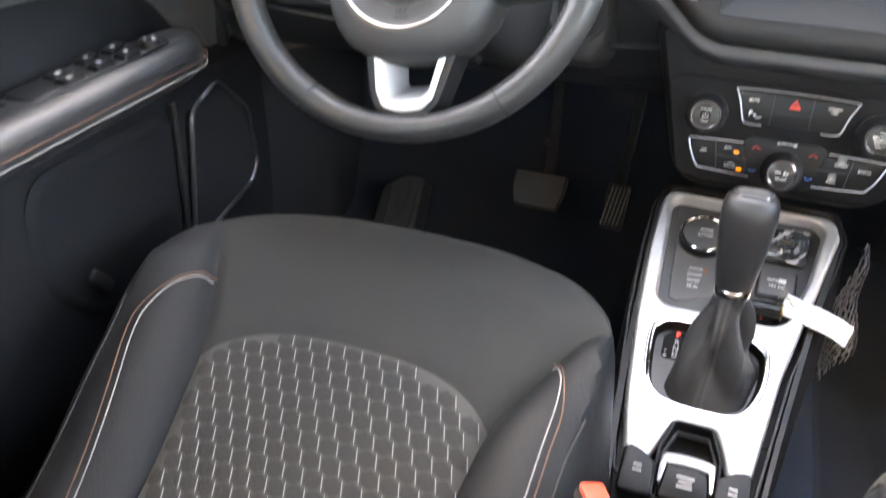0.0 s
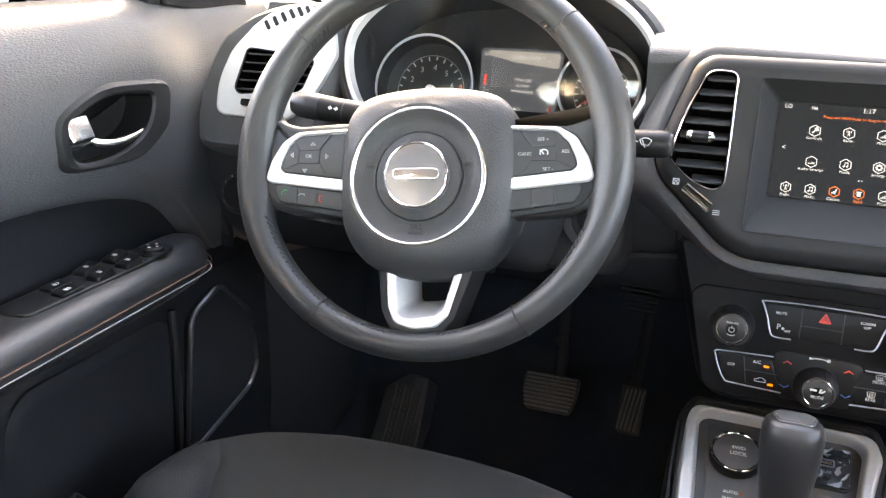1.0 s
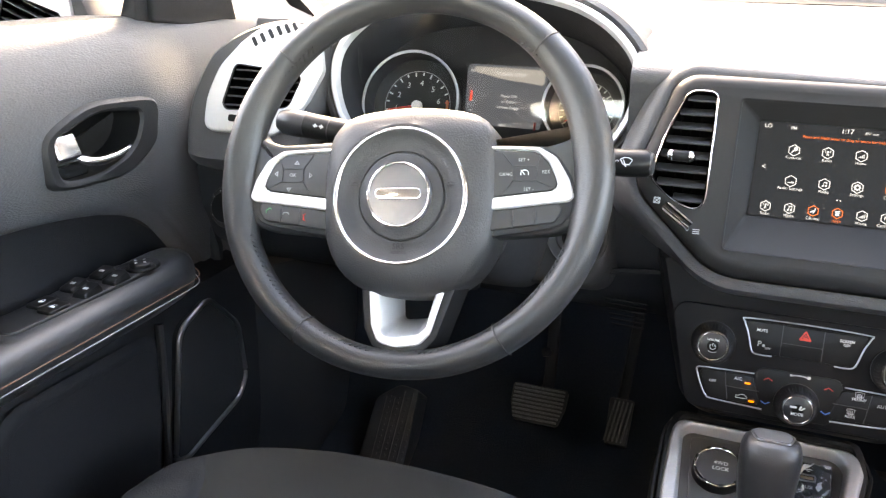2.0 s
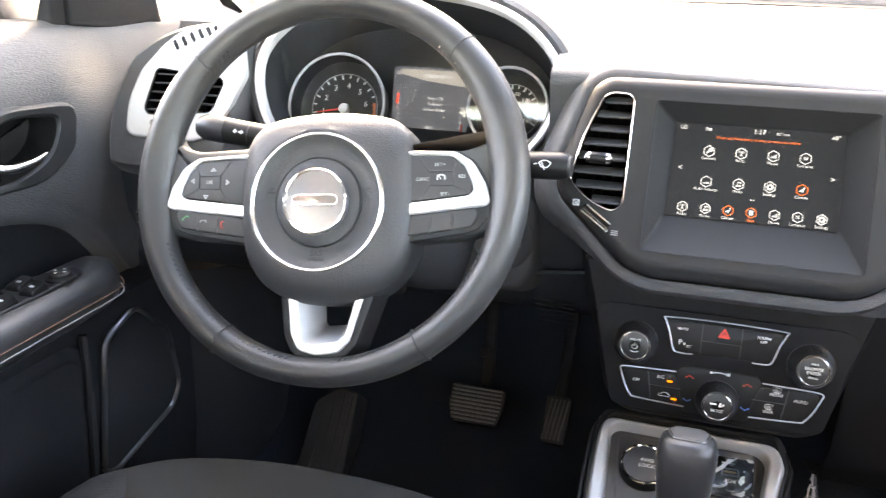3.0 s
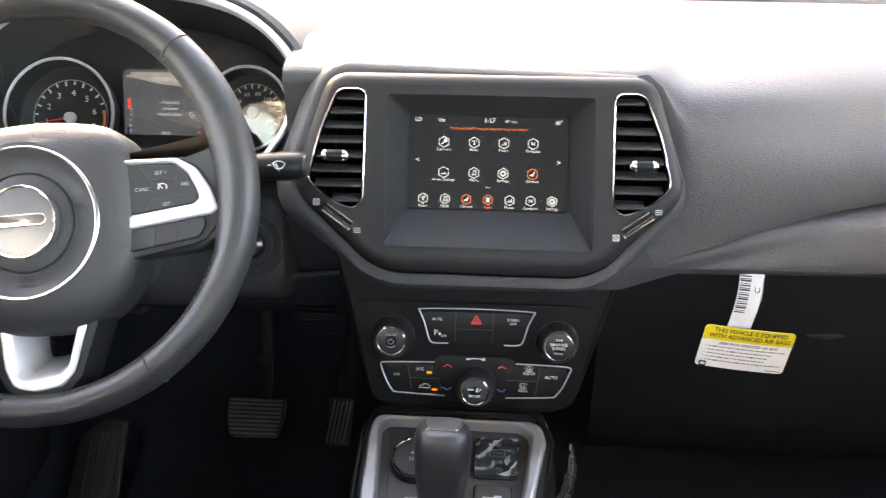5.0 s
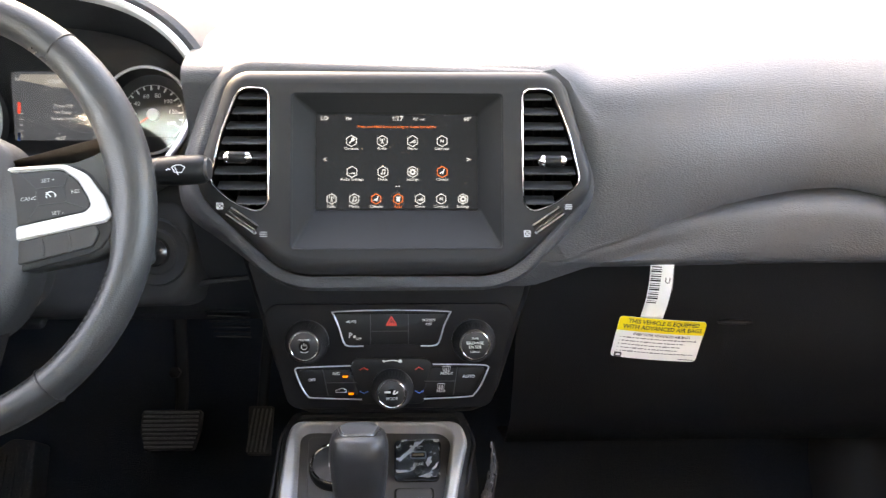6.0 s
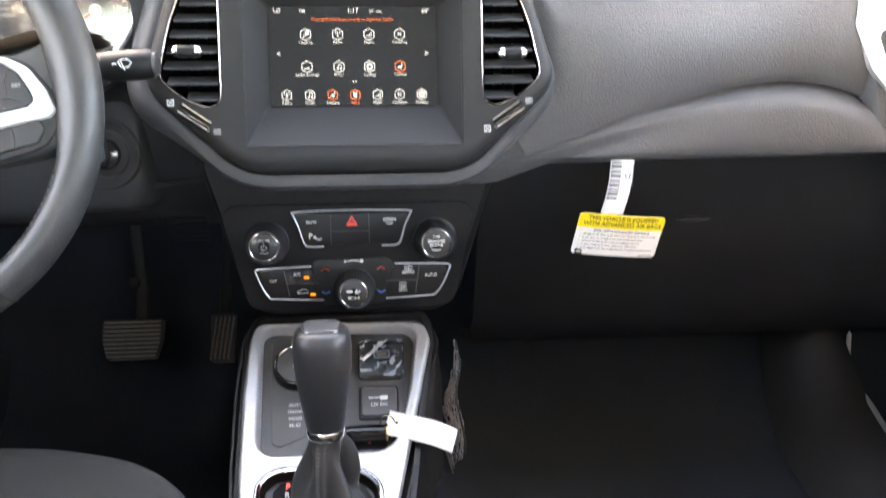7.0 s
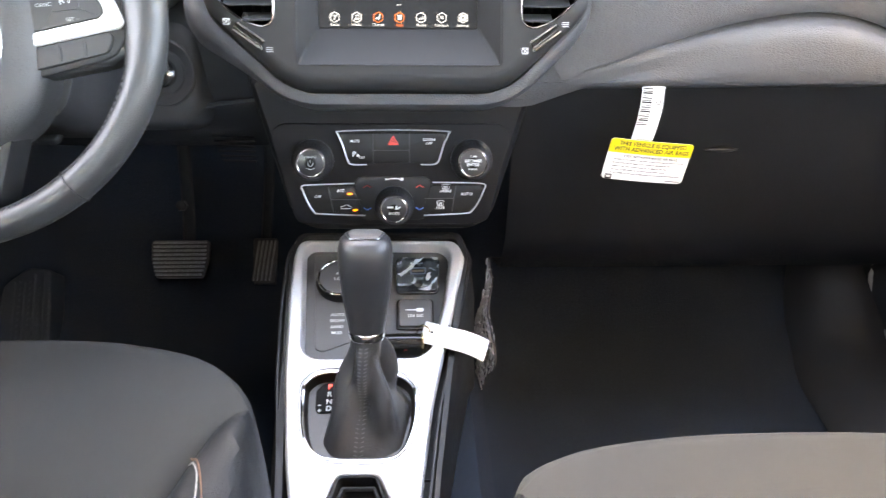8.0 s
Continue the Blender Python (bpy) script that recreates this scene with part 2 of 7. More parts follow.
def rounded(points, radius, n=5):
    """A polygon with its corners rounded; radius is one number or one for each corner."""
    out, k = [], len(points)
    rs = radius if isinstance(radius, (list, tuple)) else [radius] * k
    for i in range(k):
        p, a, b = Vector(points[i]), Vector(points[i - 1]), Vector(points[(i + 1) % k])
        da, db = (a - p), (b - p)
        la, lb = da.length, db.length
        da, db = da / la, db / lb
        ang = da.angle(db)
        r = rs[i]
        cut = min(r / math.tan(ang / 2), la * 0.49, lb * 0.49)
        r = cut * math.tan(ang / 2)
        s, e = p + da * cut, p + db * cut
        mid = (da + db).normalized()
        c = p + mid * (r / math.sin(ang / 2))
        v0, v1 = s - c, e - c
        turn = v0.angle(v1) if v0.length > 1e-9 and v1.length > 1e-9 else 0
        sign = 1 if v0.x * v1.y - v0.y * v1.x > 0 else -1
        for j in range(n + 1):
            f = sign * turn * j / n
            out.append(c + Vector((v0.x * math.cos(f) - v0.y * math.sin(f), v0.x * math.sin(f) + v0.y * math.cos(f))))
    return out


def offset(pts, d):
    """The outline moved outwards by d (inwards: minus)."""
    k = len(pts)
    area = sum(pts[i - 1][0] * pts[i][1] - pts[i][0] * pts[i - 1][1] for i in range(k))
    s = 1 if area > 0 else -1
    out = []
    for i in range(k):
        a, p, b = Vector(pts[i - 1]), Vector(pts[i]), Vector(pts[(i + 1) % k])
        e, f = p - a, b - p
        n = Vector((0, 0))
        for q in (e, f):
            if q.length > 1e-9:
                n += Vector((q.y, -q.x)).normalized()
        n = n.normalized() if n.length > 1e-9 else Vector((0, 0))
        out.append(p + n * d * s)
    return out


def smoothline(points, n=6, closed=False):
    """A smooth curve through points (Catmull-Rom)."""
    P = [Vector(p) for p in points]
    k, out = len(P), []
    for i in range(k if closed else k - 1):
        if closed:
            a, b, c, d = P[i - 1], P[i], P[(i + 1) % k], P[(i + 2) % k]
        else:
            a, b, c, d = P[max(i - 1, 0)], P[i], P[i + 1], P[min(i + 2, k - 1)]
        for j in range(n):
            t = j / n
            out.append(0.5 * ((2 * b) + (c - a) * t + (2 * a - 5 * b + 4 * c - d) * t * t + (3 * b - a - 3 * c + d) * t ** 3))
    if not closed:
        out.append(P[-1])
    return out


def evenly(pts, n):
    """A closed outline walked in n even steps."""
    P = [Vector(p) for p in pts]
    ends = [float(q) for q in np.cumsum([(P[(i + 1) % len(P)] - p).length for i, p in enumerate(P)])]
    out, i = [], 0
    for k in range(n):
        want = ends[-1] * k / n
        while ends[i] < want:
            i += 1
        a, b = P[i], P[(i + 1) % len(P)]
        out.append(b.lerp(a, (ends[i] - want) / max((b - a).length, 1e-9)))
    return out


def loft(rings, closed=True, cap0=False, cap1=False, bm=None):
    """A skin over rings of 3D points, all of the same count."""
    bm = bm or bmesh.new()
    rows = [[bm.verts.new(p) for p in r] for r in rings]
    k = len(rows[0])
    for a, b in zip(rows, rows[1:]):
        for i in range(k if closed else k - 1):
            j = (i + 1) % k
            bm.faces.new((a[i], a[j], b[j], b[i]))
    if cap0:
        bm.faces.new(rows[0])
    if cap1:
        bm.faces.new(rows[-1])
    return bm


def lift(m, pts, w):
    return [m @ Vector((p[0], p[1], w)) for p in pts]


def slab(m, pts, w0, w1, bevel=0.0, bm=None, steps=3):
    """A plate on a face, from w0 to w1 above it, with a rounded upper edge."""
    rings = [lift(m, pts, w0)]
    if bevel:
        for i in range(steps + 1):
            f = radians(90 * i / steps)
            rings.append(lift(m, offset(pts, -bevel * (1 - math.cos(f))), w1 - bevel * (1 - math.sin(f))))
    else:
        rings.append(lift(m, pts, w1))
    return loft(rings, True, True, True, bm)


def hoop(m, outer, inner, w0, w1, bevel=0.0, bm=None):
    """A frame between two outlines of the same point count."""
    b = bevel
    rings = [lift(m, outer, w0), lift(m, outer, w1 - b)]
    if b:
        rings += [lift(m, offset(outer, -b), w1), lift(m, offset(inner, b), w1)]
    rings += [lift(m, inner, w1 - b if b else w1), lift(m, inner, w0)]
    bm = loft(rings + [rings[0]], True, False, False, bm)
    bmesh.ops.remove_doubles(bm, verts=bm.verts, dist=1e-7)
    return bm


def tube(path, r, n=8, closed=False, flat=1.0, up=(0, 0, 1), bm=None):
    """A round or oval bar along a path; r may be a list."""
    P = [Vector(p) for p in path]
    k = len(P)
    rings = []
    for i in range(k):
        a = P[i - 1] if (i or closed) else P[i]
        b = P[(i + 1) % k] if (i < k - 1 or closed) else P[i]
        t = (b - a).normalized()
        s = t.cross(Vector(up))
        s = s.normalized() if s.length > 1e-6 else t.orthogonal().normalized()
        u = s.cross(t).normalized()
        q = r[i] if isinstance(r, (list, tuple)) else r
        rings.append([P[i] + s * q * math.cos(2 * math.pi * j / n) + u * q * flat * math.sin(2 * math.pi * j / n) for j in range(n)])
    if closed:
        bm2 = loft(rings + [rings[0]], True, False, False, bm)
        bmesh.ops.remove_doubles(bm2, verts=bm2.verts, dist=1e-7)
        return bm2
    return loft(rings, True, True, True, bm)


def lathe(m, profile, n=32, bm=None, cap=True):
    """A turned shape: profile rows of (radius, height) along the frame's z."""
    rings = [[m @ Vector((r * math.cos(2 * math.pi * j / n), r * math.sin(2 * math.pi * j / n), w)) for j in range(n)] for r, w in profile]
    return loft(rings, True, cap, cap, bm)


def rect(u0, v0, u1, v1, r=0.002, n=4):
    return rounded([(u0, v0), (u1, v0), (u1, v1), (u0, v1)], r, n)


def writing(body, size, m, bm=None, align="CENTER", squeeze=1.0, bold=0.0):
    """Flat letters in the built-in font, laid on a face."""
    c = bpy.data.curves.new("letters", "FONT")
    c.body, c.size, c.align_x, c.align_y, c.resolution_u = body, size, align, "CENTER", 2
    c.offset = bold * size
    ob = bpy.data.objects.new("letters", c)
    me = ob.to_mesh()
    out = bm or bmesh.new()
    start = len(out.verts)
    out.from_mesh(me)
    out.verts.ensure_lookup_table()
    for v in out.verts[start:]:
        v.co = m @ Vector((v.co.x * squeeze, v.co.y, v.co.z))
    ob.to_mesh_clear()
    bpy.data.objects.remove(ob)
    bpy.data.curves.remove(c)
    return out


def at(m, u, v, w=0.0, turn=0.0):
    return m @ Matrix.Translation((u, v, w)) @ Matrix.Rotation(radians(turn), 4, "Z")


def ease(a, b, x):
    t = min(max((x - a) / (b - a), 0), 1)
    return t * t * (3 - 2 * t)


def mixed(table, x):
    """A smooth curve through the rows (x, value) of a table."""
    if x <= table[0][0]:
        return table[0][1]
    if x >= table[-1][0]:
        return table[-1][1]
    k = max(i for i in range(len(table) - 1) if table[i][0] <= x)

    def slope(i):
        lo, hi = max(i - 1, 0), min(i + 1, len(table) - 1)
        return (table[hi][1] - table[lo][1]) / (table[hi][0] - table[lo][0])
    (xa, a), (xb, b) = table[k], table[k + 1]
    h = xb - xa
    t = (x - xa) / h
    return (2 * t ** 3 - 3 * t * t + 1) * a + (t ** 3 - 2 * t * t + t) * h * slope(k) + (3 * t * t - 2 * t ** 3) * b + (t ** 3 - t * t) * h * slope(k + 1)

# ---- frames of the main faces ----
S = face_at(0.37, 0.358, 0.595, 22.5)       # display
C = face_at(0.362, 0.345, 0.43, 14)         # climate controls
K = face_at(0.37, 0.31, 0.27, 69)           # console top
H = face_at(0.0, 0.42, 0.64, 20)            # instrument hood
W = face_at(-0.0007, 0.224, 0.5846, 24.6, 5.9, 2.2)    # steering wheel, turned a little


# ---- ground and car shell ----
def build_shell():
    bm = bmesh.new()
    for p in ((-300, -300), (300, -300), (300, 300), (-300, 300)):
        bm.verts.new((p[0], p[1], -0.42))
    bm.faces.new(bm.verts)
    solid("ground", bm, ASPHALT, "pale concrete ground around the parked car", "ground", "structure")
    # floor pan with footwells, tunnel and sloping toe board
    rings = []
    for x in (-0.40, -0.30, -0.05, 0.20, 0.255, 0.275, 0.45, 0.475, 0.55, 0.80, 1.0, 1.14):
        h = 0.13 if 0.27 < x < 0.46 else (0.06 if 0.25 < x < 0.48 else 0.0)
        rings.append([(x, -1.9, h), (x, -0.6, h), (x, 0.0, h), (x, 0.48, h), (x, 0.62, 0.06 + h * 0.6), (x, 0.76, 0.22), (x, 0.82, 0.36), (x, 0.84, 0.62)])
    solid("floor", loft(rings, False), CARPET, "black carpeted car floor rising to the toe board", "floor", "structure")
    # outer sides below the sills, roof, tail
    for name, x, s in (("wall_left", -0.44, 1), ("wall_right", 1.18, -1)):
        bm = loft([[(x, y, z) for y, z in ((-1.95, -0.2), (0.95, -0.2), (0.95, 0.66), (-1.95, 0.66))],
                   [(x - 0.05 * s, y, z) for y, z in ((-1.95, -0.2), (0.95, -0.2), (0.95, 0.66), (-1.95, 0.66))]], True, True, True)
        solid(name, bm, TRIM, "dark lower body side of the car", "car body", "structure")
    def roof_at(y):
        return mixed([(-1.95, 1.06), (-1.2, 1.13), (-0.4, 1.14), (0.10, 1.10)], y)

    def roof_strip(x0, x1, y0, y1):
        rings = []
        for y in np.linspace(y0, y1, 6):
            row = [(x, roof_at(y) - 0.06 * abs((x - 0.37) / 0.73) ** 4) for x in np.linspace(x0, x1, 7)]
            rings.append([(x, y, z) for x, z in row] + [(x, y, z + 0.03) for x, z in row[::-1]])
        return loft(rings, True, True, True)
    solid("ceiling", roof_strip(-0.36, 1.10, -1.95, 0.10), HEADLINER, "pale cloth headliner", "ceiling", "structure")
    bm = loft([[(x, -1.95, z) for x, z in ((-0.44, -0.2), (1.18, -0.2), (1.18, 0.70), (-0.44, 0.70))],
               [(x, -2.0, z) for x, z in ((-0.44, -0.2), (1.18, -0.2), (1.18, 0.70), (-0.44, 0.70))]], True, True, True)
    solid("wall_rear", bm, TRIM, "tailgate below the rear window", "car body", "structure")
    bm = loft([[(x, 0.97, z) for x, z in ((-0.44, -0.2), (1.18, -0.2), (1.18, 0.66), (-0.44, 0.66))],
               [(x, 1.02, z) for x, z in ((-0.44, -0.2), (1.18, -0.2), (1.18, 0.66), (-0.44, 0.66))]], True, True, True)
    solid("wall_front", bm, DARK, "bulkhead ahead of the dashboard", "bulkhead", "structure")
    # unseen partition, added to close off the cabin behind the seats
    bm = loft([[(x, -0.80, z) for x, z in ((-0.40, 0.0), (1.14, 0.0), (1.14, 0.66), (-0.40, 0.66))],
               [(x, -0.90, z) for x, z in ((-0.40, 0.0), (1.14, 0.0), (1.14, 0.66), (-0.40, 0.66))]], True, True, True)
    solid("wall_behind", bm, DARK, "plain dark unseen partition added behind the front seats", "partition", "structure")
    # bonnet
    rings = [[(x, y, z - 0.05 * abs((x - 0.37) / 0.8) ** 3) for x in np.linspace(-0.43, 1.17, 17)]
             for y, z in ((1.02, 0.66), (1.2, 0.665), (1.6, 0.62), (1.9, 0.52), (1.98, 0.40), (2.0, 0.1))]
    solid("bonnet", loft(rings, False), PAINT, "painted bonnet beyond the windscreen", "car body", "structure")
    # pillars
    for s, cx in ((1, -0.40), (-1, 1.14)):
        for n, a, b, r in (("pillar_front", (cx - 0.005 * s, 0.92, 0.68), (cx + 0.075 * s, 0.10, 1.08), 0.035),
                           ("pillar_middle", (cx - 0.01 * s, -0.62, 0.60), (cx + 0.07 * s, -0.66, 1.10), 0.045),
                           ("pillar_rear", (cx - 0.01 * s, -1.80, 0.60), (cx + 0.07 * s, -1.72, 1.06), 0.07)):
            A, B = Vector(a), Vector(b)
            bm = tube([A.lerp(B, t) for t in (0, 0.3, 0.6, 1)], r, 10, flat=0.7, up=(1, 0, 0))
            solid(n, bm, PILLAR, "light grey trimmed roof pillar", "pillar", "structure")
    # glass
    def pane(name, rows, label):
        ob = solid(name, loft(rows, False), GLASS, label, "window", "structure")
        ob.visible_shadow = False
    pane("windscreen", [[(-0.40 + 0.07 * f + (1.54 - 0.14 * f) * t, 0.95 - 0.86 * f + 0.05 * (1 - f) * (4 * t * (1 - t)), 0.70 + 0.39 * f) for t in np.linspace(0, 1, 9)] for f in np.linspace(0, 1, 5)], "clear windscreen over the dashboard")
    for s, cx, n in ((1, -0.42, "window_left"), (-1, 1.16, "window_right")):
        pane(n, [[(cx, y, 0.66), (cx + 0.075 * s, y2, 1.07)] for y, y2 in ((0.86, 0.14), (0.3, 0.10), (-0.6, -0.62))], "clear side window in the front door")
        pane(n + "_rear", [[(cx, y, 0.66), (cx + 0.075 * s, y, 1.07)] for y in (-0.66, -1.2, -1.74)], "clear rear side window")
    pane("window_tail", [[(x, -1.97, 0.72), (x, -1.93, 1.03)] for x in (-0.36, 0.37, 1.10)], "clear rear window")


build_shell()


# ---- dashboard ----
def crease(x):
    return mixed([(0.50, 0.500), (0.56, 0.521), (0.66, 0.545), (0.745, 0.555), (0.815, 0.556), (0.87, 0.545), (0.92, 0.523), (1.0, 0.49), (1.14, 0.45)], x)


def dash_profile(x):
    near = 1 - ease(0.56, 0.82, x)      # beside the display the face comes forward and the crease fades
    z = crease(x) - 0.007 * near
    mid = [(0.43, 0.47), (0.42, 0.49), (0.405, 0.51), (0.40, 0.54), (0.40, 0.56), (0.40, 0.575), (0.40, 0.59), (0.398, 0.62), (0.392, 0.652), (0.388, 0.664), (0.392, 0.674), (0.41, 0.682), (0.46, 0.690), (0.60, 0.702), (0.78, 0.712), (0.95, 0.718)]
    side = [(0.44, 0.478), (0.395, 0.482), (0.368, 0.490), (0.359, 0.500), (0.3660, z - 0.020), (0.375, z - 0.009), (0.387, z - 0.003), (0.4035, z + 0.002), (0.392, z + 0.007), (0.394, 0.60), (0.412, 0.636), (0.442, 0.664), (0.50, 0.686), (0.62, 0.702), (0.78, 0.712), (0.95, 0.718)]
    side = [(y - near * (0.044 if 7 < i < 12 else (0.044 + 0.012 * near if i == 7 else (0.018 if i == 12 else (0, 0, 0.010, 0.014, 0.016, 0.026, 0.036)[min(i, 6)] if i < 7 else 0))), h) for i, (y, h) in enumerate(side)]
    low, high = ease(0.40, 0.47, x), ease(0.518, 0.562, x)     # the lower roll runs on below the display
    return [Vector(a).lerp(Vector(b), low if i < 7 else (ease(0.475, 0.535, x) if i < 9 else high)) for i, (a, b) in enumerate(zip(mid, side))]


def build_dashboard():
    d = thing("dashboard", "black grained dashboard with a stepped passenger side", "dashboard", (0.37, 0.5, 0.4))
    xs = list(np.linspace(0.17, 0.38, 6)) + list(np.linspace(0.40, 1.12, 56))
    rings = []
    for x in xs:
        rings.append([(x, p.x, p.y) for p in smoothline(dash_profile(x), 4)])
    part("top_pad", loft(rings, False), PAD, d, "grained soft black padding")
    # driver's side of the top, behind the hood
    rings = []
    for x in np.linspace(-0.39, 0.175, 14):
        sag = 0.075 * ease(-0.19, -0.30, x)
        rings.append([(x, y, z - sag) for y, z in ((0.56, 0.60), (0.57, 0.66), (0.60, 0.690), (0.70, 0.703), (0.82, 0.712), (0.95, 0.718))])
    part("rear_pad", loft(rings, False), PAD, d)
    # black strip along the glass
    bm = tube([(x, 0.945 + 0.02 * (1 - ((x - 0.37) / 0.77) ** 2), 0.722) for x in np.linspace(-0.38, 1.12, 20)], 0.012, 8, flat=0.5)
    part("glass_strip", bm, DARK, d, "matt black strip at the foot of the windscreen")
    # passenger lower panel with the glove box latch
    rings = [[(x, y, z) for y, z in ((0.442, 0.480), (0.440, 0.455), (0.445, 0.36), (0.46, 0.26), (0.50, 0.20), (0.60, 0.16))] for x in np.linspace(0.50, 1.12, 10)]
    part("lower_panel", loft(rings, False), DOORLOW, d)
    lid = face_at(0.80, 0.440, 0.36, -3)
    part("glove_box_latch", tube([lid @ Vector((u, 0.032, 0.0)) for u in np.linspace(-0.075, -0.035, 6)], [0.0008, 0.0026, 0.0032, 0.0032, 0.0026, 0.0008], 10), ROTARY, d, "black glove box latch")
    # knee panel of the driver
    rings = [[(x, y, z) for y, z in ((0.50, 0.60), (0.42, 0.572), (0.405, 0.55), (0.40, 0.52), (0.405, 0.47), (0.43, 0.42), (0.47, 0.385), (0.56, 0.37), (0.80, 0.36))] for x in np.linspace(-0.36, 0.25, 10)]
    part("knee_panel", loft(rings, False), DARK, d)
    bm = tube(smoothline([(-0.30, 0.398, 0.455), (-0.10, 0.392, 0.448), (0.05, 0.392, 0.449), (0.22, 0.402, 0.462)], 6), 0.0035, 6)
    part("panel_seam", bm, DARK, d)
    for i in range(6):
        bm = tube([(0.158 + i * 0.002, 0.44, 0.408 - i * 0.006), (0.205, 0.442, 0.406 - i * 0.006)], 0.0012, 6)
        part("speaker_slot", bm, DARK, d)
    # padded slope between the outer vent and the instrument hood
    rings = [[(x, 0.434 + (z - 0.64) * 0.364 + 0.012 * ((z - 0.63) / 0.08) ** 2 + 0.012 * ease(-0.205, -0.180, x), z) for z in np.linspace(0.545, 0.700, 9)] for x in np.linspace(-0.30, -0.180, 14)]
    part("side_slope", loft(rings, False), PAD, d)
    # padded band below and beside the display pod
    band = rounded([(-0.148, 0.0765), (-0.1795, -0.026), (-0.098, -0.1005), (0.098, -0.1005), (0.1795, -0.026), (0.148, 0.0765)], [0.022, 0.034, 0.060, 0.060, 0.034, 0.022], 12)
    def flank(o, w):
        """The band's outline: it spreads into the dashboard at the sides, but not below."""
        out = []
        for k, q, thin in zip(offset(band, min(o, 0.019)), offset(band, o), offset(band, o * 0.6)):
            p = k.lerp(q, ease(-0.085, -0.03, k.y))
            g = ease(0.06, 0.14, k.x) * ease(-0.10, -0.05, k.y)
            out.append(S @ Vector((*p.lerp(thin, g), w - 0.004 * g)))
        return out
    rings = [flank(o, w) for o, w in ((0.040, -0.16), (0.038, -0.060), (0.034, -0.030), (0.029, -0.014), (0.023, -0.003), (0.016, 0.0045), (0.010, 0.0070), (0.0060, 0.0060), (0.0045, -0.02))]
    part("pod_surround", loft(rings, True), PAD, d, "grained padded band around the display")
    # filler between band and climate panel
    bm = slab(at(C, 0, 0.055), rounded([(-0.135, -0.02), (0.138, -0.02), (0.150, 0.03), (-0.150, 0.03)], 0.006), -0.10, -0.012, 0.004)
    part("filler_panel", bm, PANELBLACK, d)
    return d


dashboard = build_dashboard()


